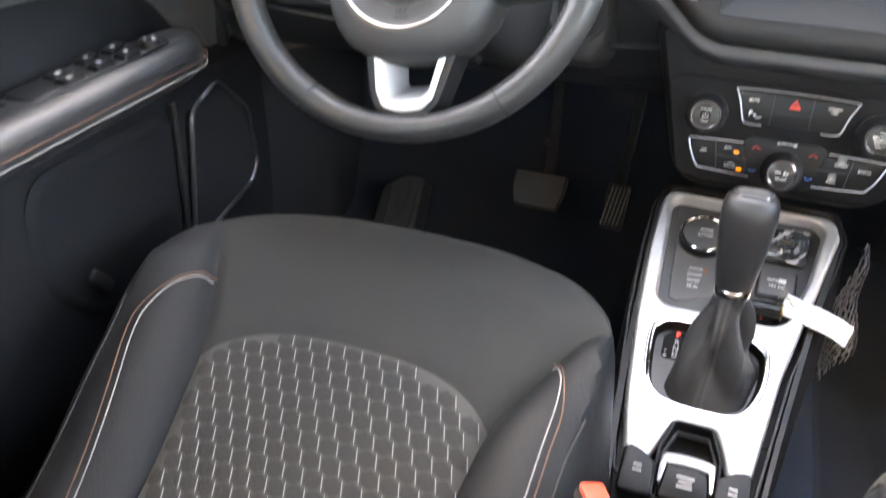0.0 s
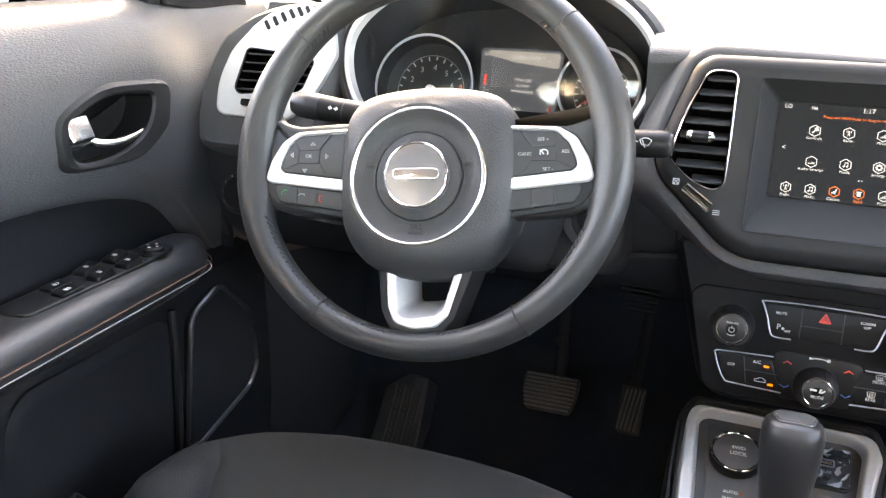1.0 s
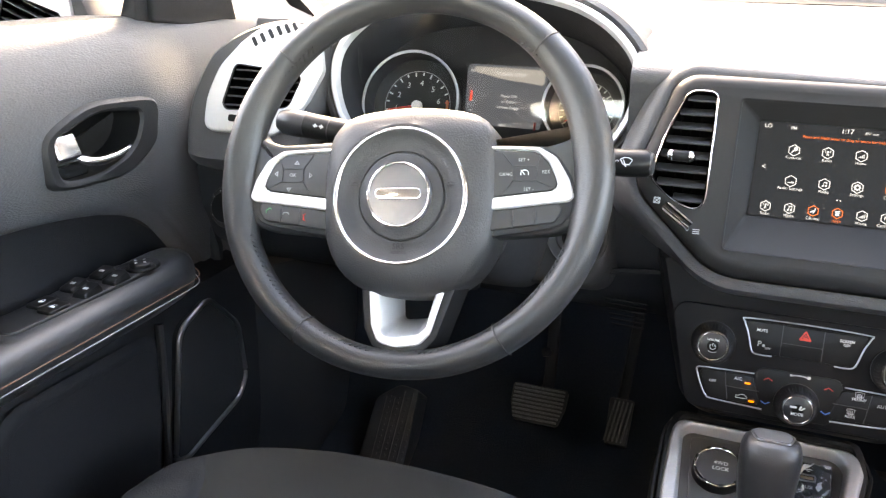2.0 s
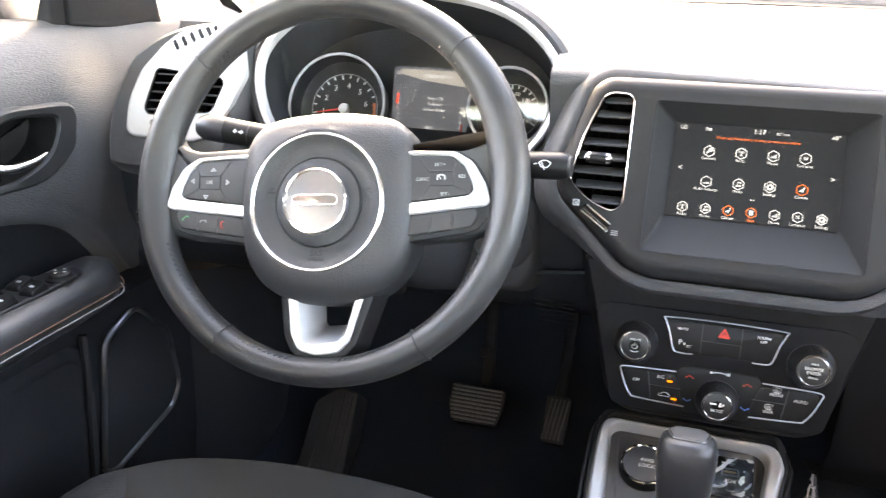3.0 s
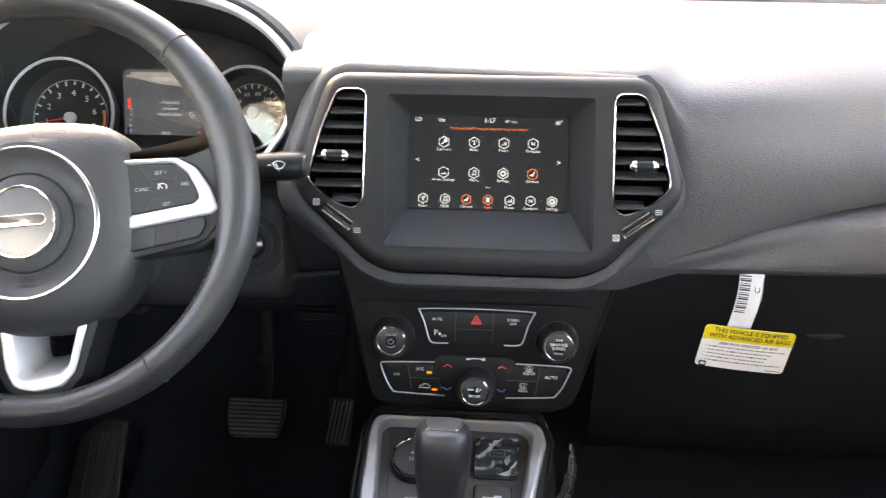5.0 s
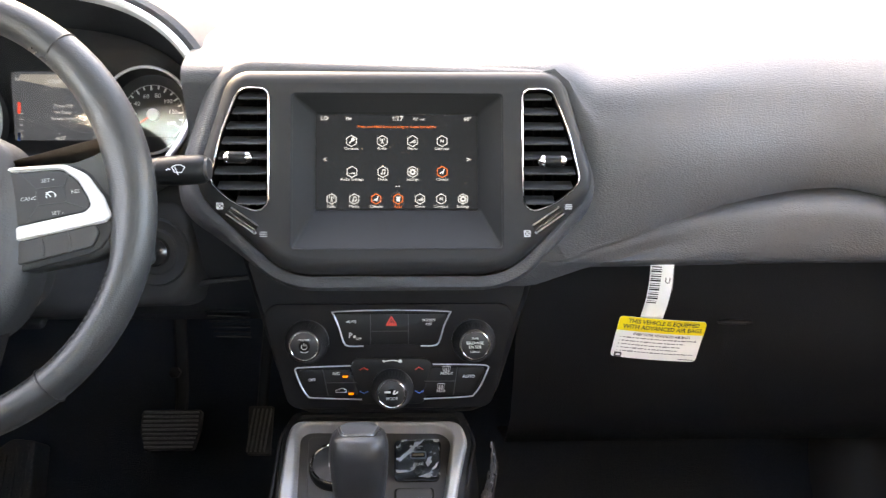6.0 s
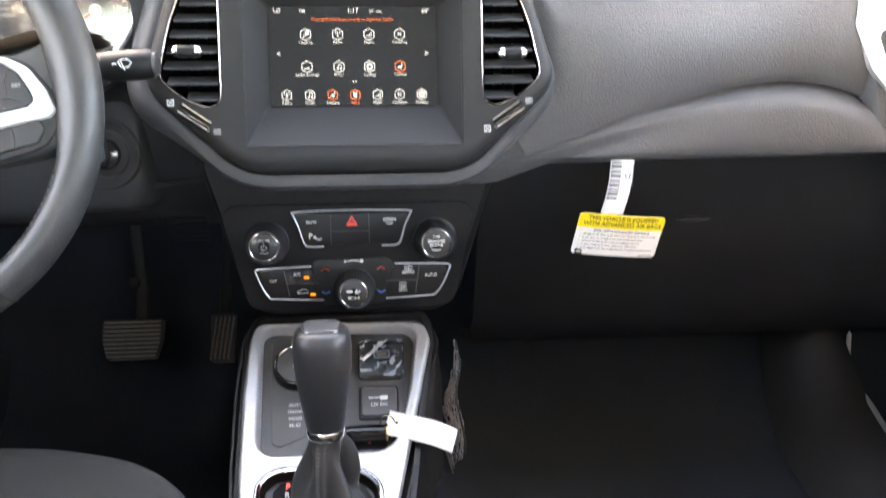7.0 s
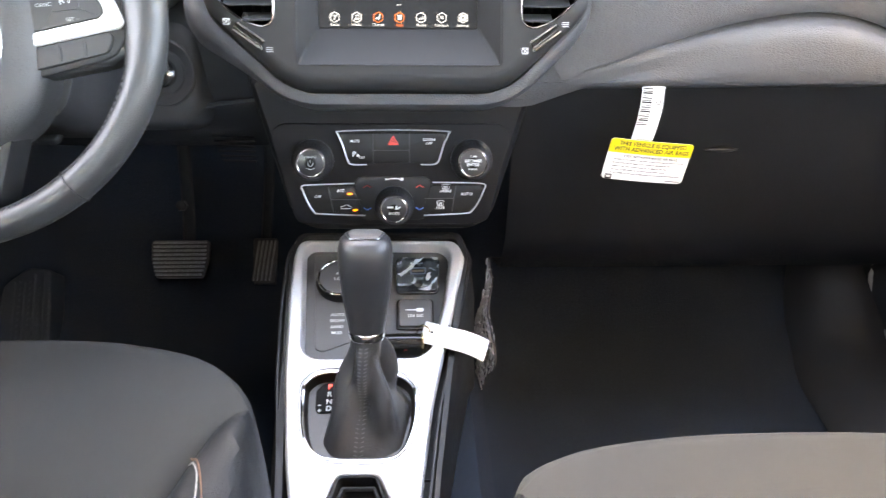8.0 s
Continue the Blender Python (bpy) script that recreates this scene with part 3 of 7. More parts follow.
def build_pod():
    d = thing("display_pod", "satin black pod with a recessed touchscreen opening", "dashboard pod", S @ Vector((0, -0.1, 0)))
    out = rounded([(-0.148, 0.0765), (-0.1795, -0.026), (-0.098, -0.1005), (0.098, -0.1005), (0.1795, -0.026), (0.148, 0.0765)], [0.022, 0.030, 0.055, 0.055, 0.030, 0.022], 7)
    # front plate with four holes is made of strips between outline and openings
    hole = rect(-0.094, -0.083, 0.096, 0.0575, 0.004, 3)
    glass = rect(-0.0755, -0.0445, 0.0755, 0.0445, 0.002, 3)
    lip = offset(hole, -0.0016)
    part("recess_lip", loft([lift(S, hole, 0.0302), lift(S, offset(hole, -0.0006), 0.0296), lift(S, lip, 0.0262)], True), SATIN, d)
    part("screen_recess", loft([lift(S, lip, 0.0262), lift(S, offset(glass, 0.0015), 0.001), lift(S, glass, -0.001)], True), SATIN, d, flat=True)
    # plate: triangulated ring around openings
    bm = bmesh.new()
    flatline = offset(out, -0.010)
    loops = [flatline, list(hole), vent_outline(-1), vent_outline(1)]
    edges = []
    for lp in loops:
        vs = [bm.verts.new(S @ Vector((p[0], p[1], 0.030 - 0.004 * (abs(p[0]) / 0.17) ** 3))) for p in lp]
        edges += [bm.edges.new((vs[i - 1], vs[i])) for i in range(len(vs))]
    bmesh.ops.triangle_fill(bm, use_beauty=True, use_dissolve=False, edges=edges)
    part("front_plate", bm, SATIN, d)
    rim = [lift(S, offset(out, 0.004), -0.05), lift(S, offset(out, 0.004), 0.013)]
    for i in range(1, 9):
        a = i / 8 * math.pi / 2
        rim.append([S @ Vector((p[0], p[1], 0.013 + (0.017 - 0.004 * (abs(p[0]) / 0.17) ** 3) * math.sin(a))) for p in offset(out, -0.010 + 0.014 * math.cos(a))])
    part("pod_rim", loft(rim, True), SATIN, d)
    for s in (-1, 1):
        sl = at(S, s * 0.1358, -0.0568, 0.0272, s * 34.5)
        part("wheel_slot", slab(sl, rect(-0.0165, -0.0052, 0.0165, 0.0052, 0.002), -0.004, 0.0008, 0.0005), GLOSS, d)
        bm = tube([sl @ Vector((u, 0, -0.002)) for u in np.linspace(-0.0145, 0.0145, 9)], 0.0048, 12, up=S.to_3x3() @ Vector((0, 0, 1)))
        part("thumb_wheel", bm, GLOSS, d, "black vent thumbwheel with chrome edges")
        for v in (-0.0035, 0.0038):
            bm = tube([sl @ Vector((u, v, 0.0032)) for u in np.linspace(-0.0145, 0.0145, 5)], 0.0013, 6)
            part("chrome_edge", bm, CHROME, d)
        for u, v, body in ((-0.1560, -0.0440, "square"), (-0.1175, -0.0690, "bars")) if s < 0 else ((0.1170, -0.0690, "square"), (0.1545, -0.0450, "bars")):
            q = at(S, u, v, 0.0285, 0)
            if body == "square":
                bm = hoop(q, rect(-0.003, -0.003, 0.003, 0.003, 0.0005, 2), rect(-0.0022, -0.0022, 0.0022, 0.0022, 0.0003, 2), 0, 0.0005)
                slab(at(q, 0, 0, 0, 45), rect(-0.0028, -0.0004, 0.0028, 0.0004, 0.0001, 1), 0, 0.0005, 0, bm)
                slab(at(q, 0, 0, 0, -45), rect(-0.0028, -0.0004, 0.0028, 0.0004, 0.0001, 1), 0, 0.0005, 0, bm)
            else:
                bm = bmesh.new()
                for j in (-1, 0, 1):
                    slab(at(q, 0, j * 0.0018), rect(-0.0032, -0.0004, 0.0032, 0.0004, 0.0001, 1), 0, 0.0005, 0, bm)
            part("vent_symbol", bm, DIMPRINT, d)
    return d


def vent_outline(s):
    pts = [(-0.1405, 0.0622), (-0.1135, 0.0615), (-0.1130, -0.0525), (-0.1440, -0.0430), (-0.1660, -0.0225), (-0.1560, 0.0220)]
    return rounded([(p[0] if s < 0 else -p[0], p[1]) for p in pts], [0.013, 0.008, 0.011, 0.06, 0.012, 0.15], 5)


def build_vent(face, outline, rows, tab, ringmat, name_label, group, ring=0.0012, depth=0.03, slat=SLAT, cant=-54):
    base = face @ Vector((outline[0][0], outline[0][1], 0))
    v = thing("air_vent", name_label, "air vent", base, group)
    inner = offset(outline, -ring)
    bm = hoop(face, offset(outline, 0.0003), inner, -0.004, 0.0022, 0.0009)
    part("vent_ring", bm, ringmat, v, "chrome ring" if ringmat is CHROME else "")
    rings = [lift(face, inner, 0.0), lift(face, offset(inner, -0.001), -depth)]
    part("vent_duct", loft(rings, True, False, True), DUCTSHADE, v)
    ys = [p[1] for p in inner]
    lo, hi = min(ys), max(ys)

    def span(y):
        xs = []
        for i in range(len(inner)):
            a, b = inner[i - 1], inner[i]
            if (a[1] - y) * (b[1] - y) < 0:
                xs.append(a[0] + (b[0] - a[0]) * (y - a[1]) / (b[1] - a[1]))
        return (min(xs), max(xs)) if len(xs) > 1 else (0, 0)
    for i in range(rows):
        y = lo + (hi - lo) * (i + 0.55) / rows
        a, b = span(y)
        if b - a < 0.006:
            continue
        m = at(face, 0, y, -0.004) @ Matrix.Rotation(radians(cant), 4, "X")
        bm = slab(m, rect(a + 0.001, -0.004, b - 0.001, 0.010, 0.001, 2), -0.0009, 0.0009, 0.0006)
        part("slat", bm, slat, v)
    # inner blades take the same near black, shade included
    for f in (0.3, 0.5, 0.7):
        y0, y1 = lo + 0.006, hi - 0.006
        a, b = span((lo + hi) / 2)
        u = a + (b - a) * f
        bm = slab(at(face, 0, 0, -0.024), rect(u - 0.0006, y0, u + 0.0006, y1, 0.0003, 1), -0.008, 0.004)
        part("vertical_blade", bm, DUCTSHADE, v)
    if tab:
        u, y = tab
        m = at(face, u, y, 0.003)
        axis = [m @ Vector((q, 0, 0)) for q in (-0.0125, -0.0105, -0.0075, -0.0065, 0.0065, 0.0075, 0.0105, 0.0125)]
        t = part("slider_tab", tube(axis, [0.002, 0.0042, 0.005, 0.0055, 0.0055, 0.005, 0.0042, 0.002], 12), BUTTON, v)
        for e in (-1, 1):
            ax = [m @ Vector((e * q, 0, 0)) for q in (0.0074, 0.0095, 0.0115, 0.0135)]
            part("chrome_cap", tube(ax, [0.0056, 0.0054, 0.0042, 0.0012], 12), CHROME, t)
    return v


pod = build_pod()
SV = at(S, 0, 0, 0.0285)
build_vent(SV, vent_outline(-1), 8, (-0.140, -0.001), CHROME, "black slatted air vent with a chrome ring beside the screen", "centre air vents")
build_vent(SV, vent_outline(1), 8, (0.140, -0.004), CHROME, "black slatted air vent with a chrome ring beside the screen", "centre air vents")


def hexagon(m, r, t=0.0007):
    o = [Vector((r * math.cos(radians(a)), r * math.sin(radians(a)))) for a in range(30, 390, 60)]
    return hoop(m, o, [p * (1 - t / r) for p in o], 0, 0.0002)


def build_screen():
    d = thing("touchscreen", "lit touchscreen showing rows of white hexagon icons", "touchscreen", S @ Vector((0, -0.0445, 0)))
    panel = part("display", slab(S, rect(-0.0752, -0.0442, 0.0752, 0.0442, 0.001, 2), -0.004, 0.0, 0), DISPLAY, d, "dark lit display background")

    def uv(x, y):
        return at(S, (x - 646) / 1925.0, (247.5 - y) / 1943.0, 0.0004)
    for body, x, y, size in (("LO", 517, 169, 0.0052), ("FM", 560, 170, 0.0044), ("1:17", 647, 169, 0.0062), ("85\u00b0 out", 686, 170, 0.0036), ("60\u00b0", 773, 170, 0.0052), ("<", 518, 244, 0.0070), (">", 774, 244, 0.0070)):
        part("screen_text", writing(body, size, uv(x, y), bold=0.01), DISPLAYGREY if body in ("FM", "85\u00b0 out", "<") else DISPLAYWHITE, d, flat=True)
    part("screen_text", writing("Press and Hold icons to drag to menu bar below", 0.0037, uv(646, 184)), DISPLAYORANGE, d, flat=True)
    rows = (("Controls", 565, 210), ("Radio", 620, 210), ("Phone", 674, 210), ("Compass", 727, 210), ("Audio Settings", 566, 266), ("Media", 621, 266), ("Settings", 674, 266), ("Climate", 727, 266),
            ("Radio", 530, 315), ("Media", 570, 315), ("Climate", 609, 315), ("Apps", 648, 315), ("Phone", 687, 315), ("Compass", 725, 315), ("Settings", 764, 315))
    for i, (body, x, y) in enumerate(rows):
        hot = i in (7, 10, 11)
        m = DISPLAYORANGE if hot else DISPLAYWHITE
        r = 0.0056 if i < 8 else 0.0052
        ic = part("icon_frame", hexagon(uv(x, y), r, 0.0008), m, d, flat=True)
        part("icon_symbol", icon(body, uv(x, y)), DISPLAYWHITE if body != "Phone" else DISPLAYGREY, ic, flat=True)
        part("icon_text", writing(body, 0.0037, uv(x, y + 13.5)), DISPLAYORANGE if body == "Apps" else DISPLAYWHITE, ic, flat=True)
    for x, m in ((645, DISPLAYWHITE), (650, DISPLAYGREY)):
        part("page_dot", lathe(uv(x, 292), [(0.0007, 0), (0.0007, 0.0002)], 10), m, d, flat=True)


def icon(kind, m):
    bm = bmesh.new()

    def bar(u0, v0, u1, v1, turn=0):
        slab(at(m, 0, 0, 0, turn), rect(u0, v0, u1, v1, 0.0001, 1), 0, 0.0002, 0, bm)
    if kind in ("Phone", "Audio Settings"):
        for i in range(4):
            bar(-0.0026 + i * 0.0014, -0.002, -0.0016 + i * 0.0014, -0.001 + i * (0.0009 if kind == "Phone" else (0.0011, -0.0001, 0.0004, 0.0002)[i]))
    elif kind == "Radio":
        for t in (-20, 20):
            bar(-0.0003, -0.0026, 0.0003, 0.0014, t)
        lathe(at(m, 0, 0.0014), [(0.0008, 0), (0.0008, 0.0002)], 10, bm)
        for e in (-1, 1):
            bar(e * 0.0020 - 0.0003, 0.0002, e * 0.0020 + 0.0003, 0.0026)
    elif kind == "Media":
        for u in (-0.0012, 0.0014):
            lathe(at(m, u, -0.0016), [(0.0009, 0), (0.0009, 0.0002)], 10, bm)
            bar(u + 0.0004, -0.0016, u + 0.0009, 0.002)
        bar(-0.0008, 0.0014, 0.0023, 0.0023)
    elif kind == "Settings":
        o = [Vector((0.0026 * math.cos(a), 0.0026 * math.sin(a))) for a in np.linspace(0, 2 * math.pi, 17)[:-1]]
        hoop(m, o, [p * 0.5 for p in o], 0, 0.0002, 0, bm)
        for t in range(0, 180, 45):
            bar(-0.0004, 0.0022, 0.0004, 0.0033, t)
            bar(-0.0004, -0.0033, 0.0004, -0.0022, t)
    elif kind == "Controls":
        bar(-0.0006, -0.0030, 0.0006, 0.0014, -45)
        o = [Vector((0.0019 * math.cos(a) + 0.0015, 0.0019 * math.sin(a) + 0.0015)) for a in np.linspace(0.9, 5.9, 12)]
        slab(m, [o[i] for i in range(12)], 0, 0.0002, 0, bm)
    elif kind == "Compass":
        writing("N", 0.0046, m, bm, bold=0.02)
    elif kind == "Climate":
        bar(-0.0028, -0.0004, 0.0004, 0.0006, 35)
        bar(0.0004, -0.0020, 0.0014, 0.0016, -20)
        lathe(at(m, 0.0016, 0.002), [(0.0007, 0), (0.0007, 0.0002)], 10, bm)
    else:
        bar(-0.0016, -0.0022, 0.0016, 0.0008)
        bar(-0.0022, 0.0012, 0.0022, 0.0022)
    return bm


build_screen()


# ---- climate and radio controls ----
def build_climate():
    d = thing("climate_panel", "black climate and radio control panel with chrome brackets", "control panel", C @ Vector((0, -0.085, 0)))
    shell = rounded([(-0.1425, 0.070), (-0.098, -0.085), (0.098, -0.085), (0.1455, 0.070)], [0.006, 0.032, 0.032, 0.006], 7)
    part("housing", loft([lift(C, offset(shell, 0.012), -0.14), lift(C, offset(shell, 0.006), -0.03), lift(C, shell, -0.006), lift(C, offset(shell, -0.004), -0.002)], True, False, True), PANELBLACK, d)
    face = rounded([(-0.126, 0.0255), (-0.100, -0.079), (0.100, -0.079), (0.124, 0.0255)], [0.014, 0.016, 0.016, 0.014], 6)
    part("face_plate", slab(C, face, -0.004, 0.0015, 0.0012), PANELBLACK, d)
    w = 0.0018
    # button blocks
    up = rounded([(-0.0535, 0.0165), (-0.0445, -0.0145), (0.0470, -0.0145), (0.0560, 0.0165)], [0.003, 0.006, 0.006, 0.003], 4)
    part("upper_buttons", slab(C, up, 0.001, 0.0032, 0.0008), BUTTON, d)
    for u in (-0.019, 0.018):
        part("button_gap", slab(C, rect(u - 0.0004, -0.014, u + 0.0004, 0.0158, 0.0001, 1), 0.003, 0.0034), INK, d)
    part("button_gap", slab(C, rect(-0.0185, -0.0016, 0.0175, -0.0010, 0.0001, 1), 0.003, 0.0034), INK, d)
    for pts in ([(-0.0910, -0.0385), (-0.0805, -0.0655), (-0.0300, -0.0665), (-0.0400, -0.0385)], [(0.0400, -0.0375), (0.0310, -0.0665), (0.0825, -0.0655), (0.0950, -0.0375)]):
        part("lower_buttons", slab(C, rounded(pts, 0.004, 4), 0.001, 0.0032, 0.0008), BUTTON, d)
    for a, b in (((-0.066, -0.039), (-0.061, -0.066)), ((-0.0325, -0.0525), (-0.064, -0.0525)), ((0.066, -0.038), (0.062, -0.066)), ((0.034, -0.0515), (0.0645, -0.0515))):
        A, B = C @ Vector((*a, 0.0032)), C @ Vector((*b, 0.0032))
        part("button_gap", tube([A, B], 0.0005, 5), INK, d)
    mid = rounded([(-0.040, -0.0285), (0.042, -0.0285), (0.034, -0.0745), (-0.031, -0.0745)], 0.008, 5)
    part("temperature_block", slab(C, mid, 0.001, 0.0026, 0.0008), BUTTON, d)

    def bracket(pts):
        part("chrome_bracket", tube([C @ Vector((*p, 0.0030)) for p in smoothline(pts, 3)], 0.0008, 8), DULLCHROME, d)
    bracket([(-0.026, -0.0160), (-0.0395, -0.0160), (-0.0450, -0.0125), (-0.0500, 0.004), (-0.0545, 0.0150), (-0.0520, 0.0182), (0.0, 0.0195), (0.0550, 0.0182), (0.0580, 0.0150), (0.0530, 0.004), (0.0480, -0.0125), (0.0420, -0.0160), (0.030, -0.0160)])
    bracket([(-0.0390, -0.0355), (-0.085, -0.0370), (-0.0925, -0.0385), (-0.0925, -0.042), (-0.0870, -0.056), (-0.0810, -0.0655), (-0.0740, -0.0675), (-0.028, -0.0695)])
    bracket([(0.0420, -0.0345), (0.088, -0.0355), (0.0965, -0.0375), (0.0960, -0.041), (0.0900, -0.055), (0.0830, -0.0650), (0.0760, -0.0675), (0.033, -0.0695)])

    def knob(u, v, r, tilt=0):
        m = at(C, u, v, 0.0015)
        k = part("knob", lathe(m, [(r * 1.12, 0), (r * 1.12, 0.003), (r, 0.005), (r * 0.84, 0.018), (r * 0.80, 0.0205), (r * 0.70, 0.0215)], 40), ROTARY, d, "black rotary knob")
        o = [Vector((r * 0.73 * math.cos(a), r * 0.73 * math.sin(a))) for a in np.linspace(0, 2 * math.pi, 37)[:-1]]
        part("chrome_ring", hoop(at(m, 0, 0, 0.0205), o, [p * 0.93 for p in o], 0, 0.0016, 0.0004), CHROME, k)
        part("knob_face", lathe(at(m, 0, 0, 0.0205), [(r * 0.66, 0), (r * 0.64, 0.0008), (r * 0.1, 0.0011)], 32), KNOBFACE, k)
        ridges = bmesh.new()
        for i in range(36):
            q = m @ Matrix.Rotation(radians(i * 10), 4, "Z")
            tube([q @ Vector((r * 1.0, 0, 0.005)), q @ Vector((r * 0.845, 0, 0.0182))], 0.00035, 4, bm=ridges)
        part("grip_knurl", ridges, BUTTON, k)
        return k, at(m, 0, 0, 0.0222)
    k, m = knob(-0.081, -0.0115, 0.0192)
    part("symbol", writing("VOLUME", 0.0030, at(m, 0, 0.0062)), PRINT, k, flat=True)
    o = [Vector((0.0026 * math.cos(a), 0.0026 * math.sin(a))) for a in np.linspace(2.2, 2 * math.pi + 0.94, 12)]
    bm = tube([m @ Vector((p.x, p.y - 0.0005, 0)) for p in o], 0.0003, 4)
    tube([m @ Vector((0, 0.0002, 0)), m @ Vector((0, 0.0030, 0))], 0.0003, 4, bm=bm)
    tube([m @ Vector((p.x * 2.4, p.y * 2.4, 0)) for p in o if p.y < -0.0018], 0.0003, 4, bm=bm)
    part("symbol", bm, PRINT, k)
    k, m = knob(0.082, -0.0115, 0.0192)
    for body, v, sz in (("TUNE", 0.0066, 0.0026), ("BROWSE", 0.0020, 0.0042), ("ENTER", -0.0018, 0.0042), ("SCROLL", -0.0064, 0.0026)):
        part("symbol", writing(body, sz, at(m, 0, v), bold=0.015), PRINT, k, flat=True)
    k, m = knob(0.002, -0.0590, 0.0185)
    part("symbol", writing("MODE", 0.0040, at(m, 0, -0.0042), bold=0.01), PRINT, k, flat=True)
    bm = slab(at(m, -0.0040, 0.0020), rect(-0.0030, -0.0006, 0.0030, 0.0012, 0.0004, 2), 0, 0.0002)
    slab(at(m, 0.0022, 0.0020, 0, -20), rect(-0.0008, -0.002, 0.0008, 0.0022, 0.0004, 2), 0, 0.0002, 0, bm)
    slab(at(m, 0.0046, 0.0016, 0, 40), rect(-0.0022, -0.0006, 0.0022, 0.0006, 0.0003, 2), 0, 0.0002, 0, bm)
    part("symbol", bm, PRINT, k)
    # printing
    for body, u, v, sz, mt in (("MUTE", -0.0375, 0.0080, 0.0038, PRINT), ("SCREEN", 0.0380, 0.0094, 0.0036, PRINT), ("OFF", 0.0380, 0.0056, 0.0036, PRINT), ("P", -0.0385, -0.0055, 0.0075, PRINT), ("OFF", -0.0305, -0.0088, 0.0033, PRINT),
                               ("OFF", -0.0765, -0.0495, 0.0040, PRINT), ("A/C", -0.0530, -0.0432, 0.0046, PRINT), ("FRONT", 0.0555, -0.0440, 0.0038, PRINT), ("REAR", 0.0500, -0.0615, 0.0038, PRINT), ("AUTO", 0.0775, -0.0470, 0.0044, PRINT)):
        part("lettering", writing(body, sz, at(C, u, v, 0.0034), bold=0.012), mt, d, flat=True)
    bm = slab(at(C, -0.0345, -0.0066, 0.0033), rect(-0.0012, -0.0012, 0.0012, 0.0012, 0.0003, 2), 0, 0.0003)
    part("sensor_mark", bm, PRINT, d)
    # hazard triangle
    tri = rounded([(-0.0060, -0.0045), (0.0060, -0.0045), (0.0, 0.0058)], 0.0008, 3)
    t = part("hazard_mark", hoop(at(C, 0.0015, 0.0085, 0.0033), tri, [p * 0.52 for p in tri], 0, 0.0003), REDPRINT, d, "red warning triangle")
    part("hazard_core", hoop(at(C, 0.0015, 0.0080, 0.0033), [p * 0.42 for p in tri], [p * 0.18 for p in tri], 0, 0.0003), REDPRINT, t)
    # indicators and arrows
    for u, v in ((-0.0440, -0.0463), (-0.0385, -0.0635)):
        part("amber_light", slab(at(C, u, v, 0.0032), rect(-0.0026, -0.0010, 0.0026, 0.0010, 0.0006, 3), 0, 0.0006), AMBER, d, "lit amber indicator")
    for u in (-0.0258, 0.0285):
        for v, s, mt in ((-0.0385, 1, REDPRINT), (-0.0625, -1, BLUEPRINT)):
            bm = tube([C @ Vector((u + q * 0.0040, v - s * abs(q) * 0.0024 + s * 0.001, 0.0030)) for q in (-1, 0, 1)], 0.0006, 5)
            part("temperature_arrow", bm, mt, d)
    # car, front and rear glass symbols
    bm = tube([C @ Vector((-0.0480 + a * 0.0052, -0.0605 + b * 0.0024, 0.0034)) for a, b in ((-1, -0.6), (-1, 0.3), (-0.5, 0.4), (-0.2, 1), (0.5, 1), (0.7, 0.4), (1, 0.3), (1, -0.6), (-1, -0.6))], 0.00035, 4)
    part("recirculation_mark", bm, PRINT, d)
    for u, v, wd in ((0.0555, -0.0392, 0.0040), (0.0500, -0.0565, 0.0036)):
        bm = tube([C @ Vector((u + a * wd, v + b * 0.0022, 0.0034)) for a, b in ((-0.8, -1), (-1, 1), (0, 1.25), (1, 1), (0.8, -1), (-0.8, -1))], 0.00035, 4)
        for q in (-0.4, 0, 0.4):
            tube([C @ Vector((u + q * wd, v - 0.0034, 0.0034)), C @ Vector((u + q * wd, v + 0.0012, 0.0034))], 0.0003, 4, bm=bm)
        part("defrost_mark", bm, PRINT, d)
    bm = tube([C @ Vector((0.002 + 0.026 * math.cos(a), -0.0590 + 0.0285 * math.sin(a), 0.0030)) for a in np.linspace(1.28, 1.9, 8)], 0.0005, 5)
    part("fan_arc", bm, PRINT, d)
    for u, sz in ((-0.0062, 0.0020), (0.0100, 0.0030)):
        part("fan_mark", slab(at(C, u, -0.0312, 0.0028), rect(-sz / 2, -sz / 2, sz / 2, sz / 2, 0.0005, 2), 0, 0.0004), PRINT, d)


build_climate()


# ---- centre console ----
def kp(x, y):
    """A place on the console's slope, from the plan."""
    return (x - 0.37, (y - 0.31) / 0.934)


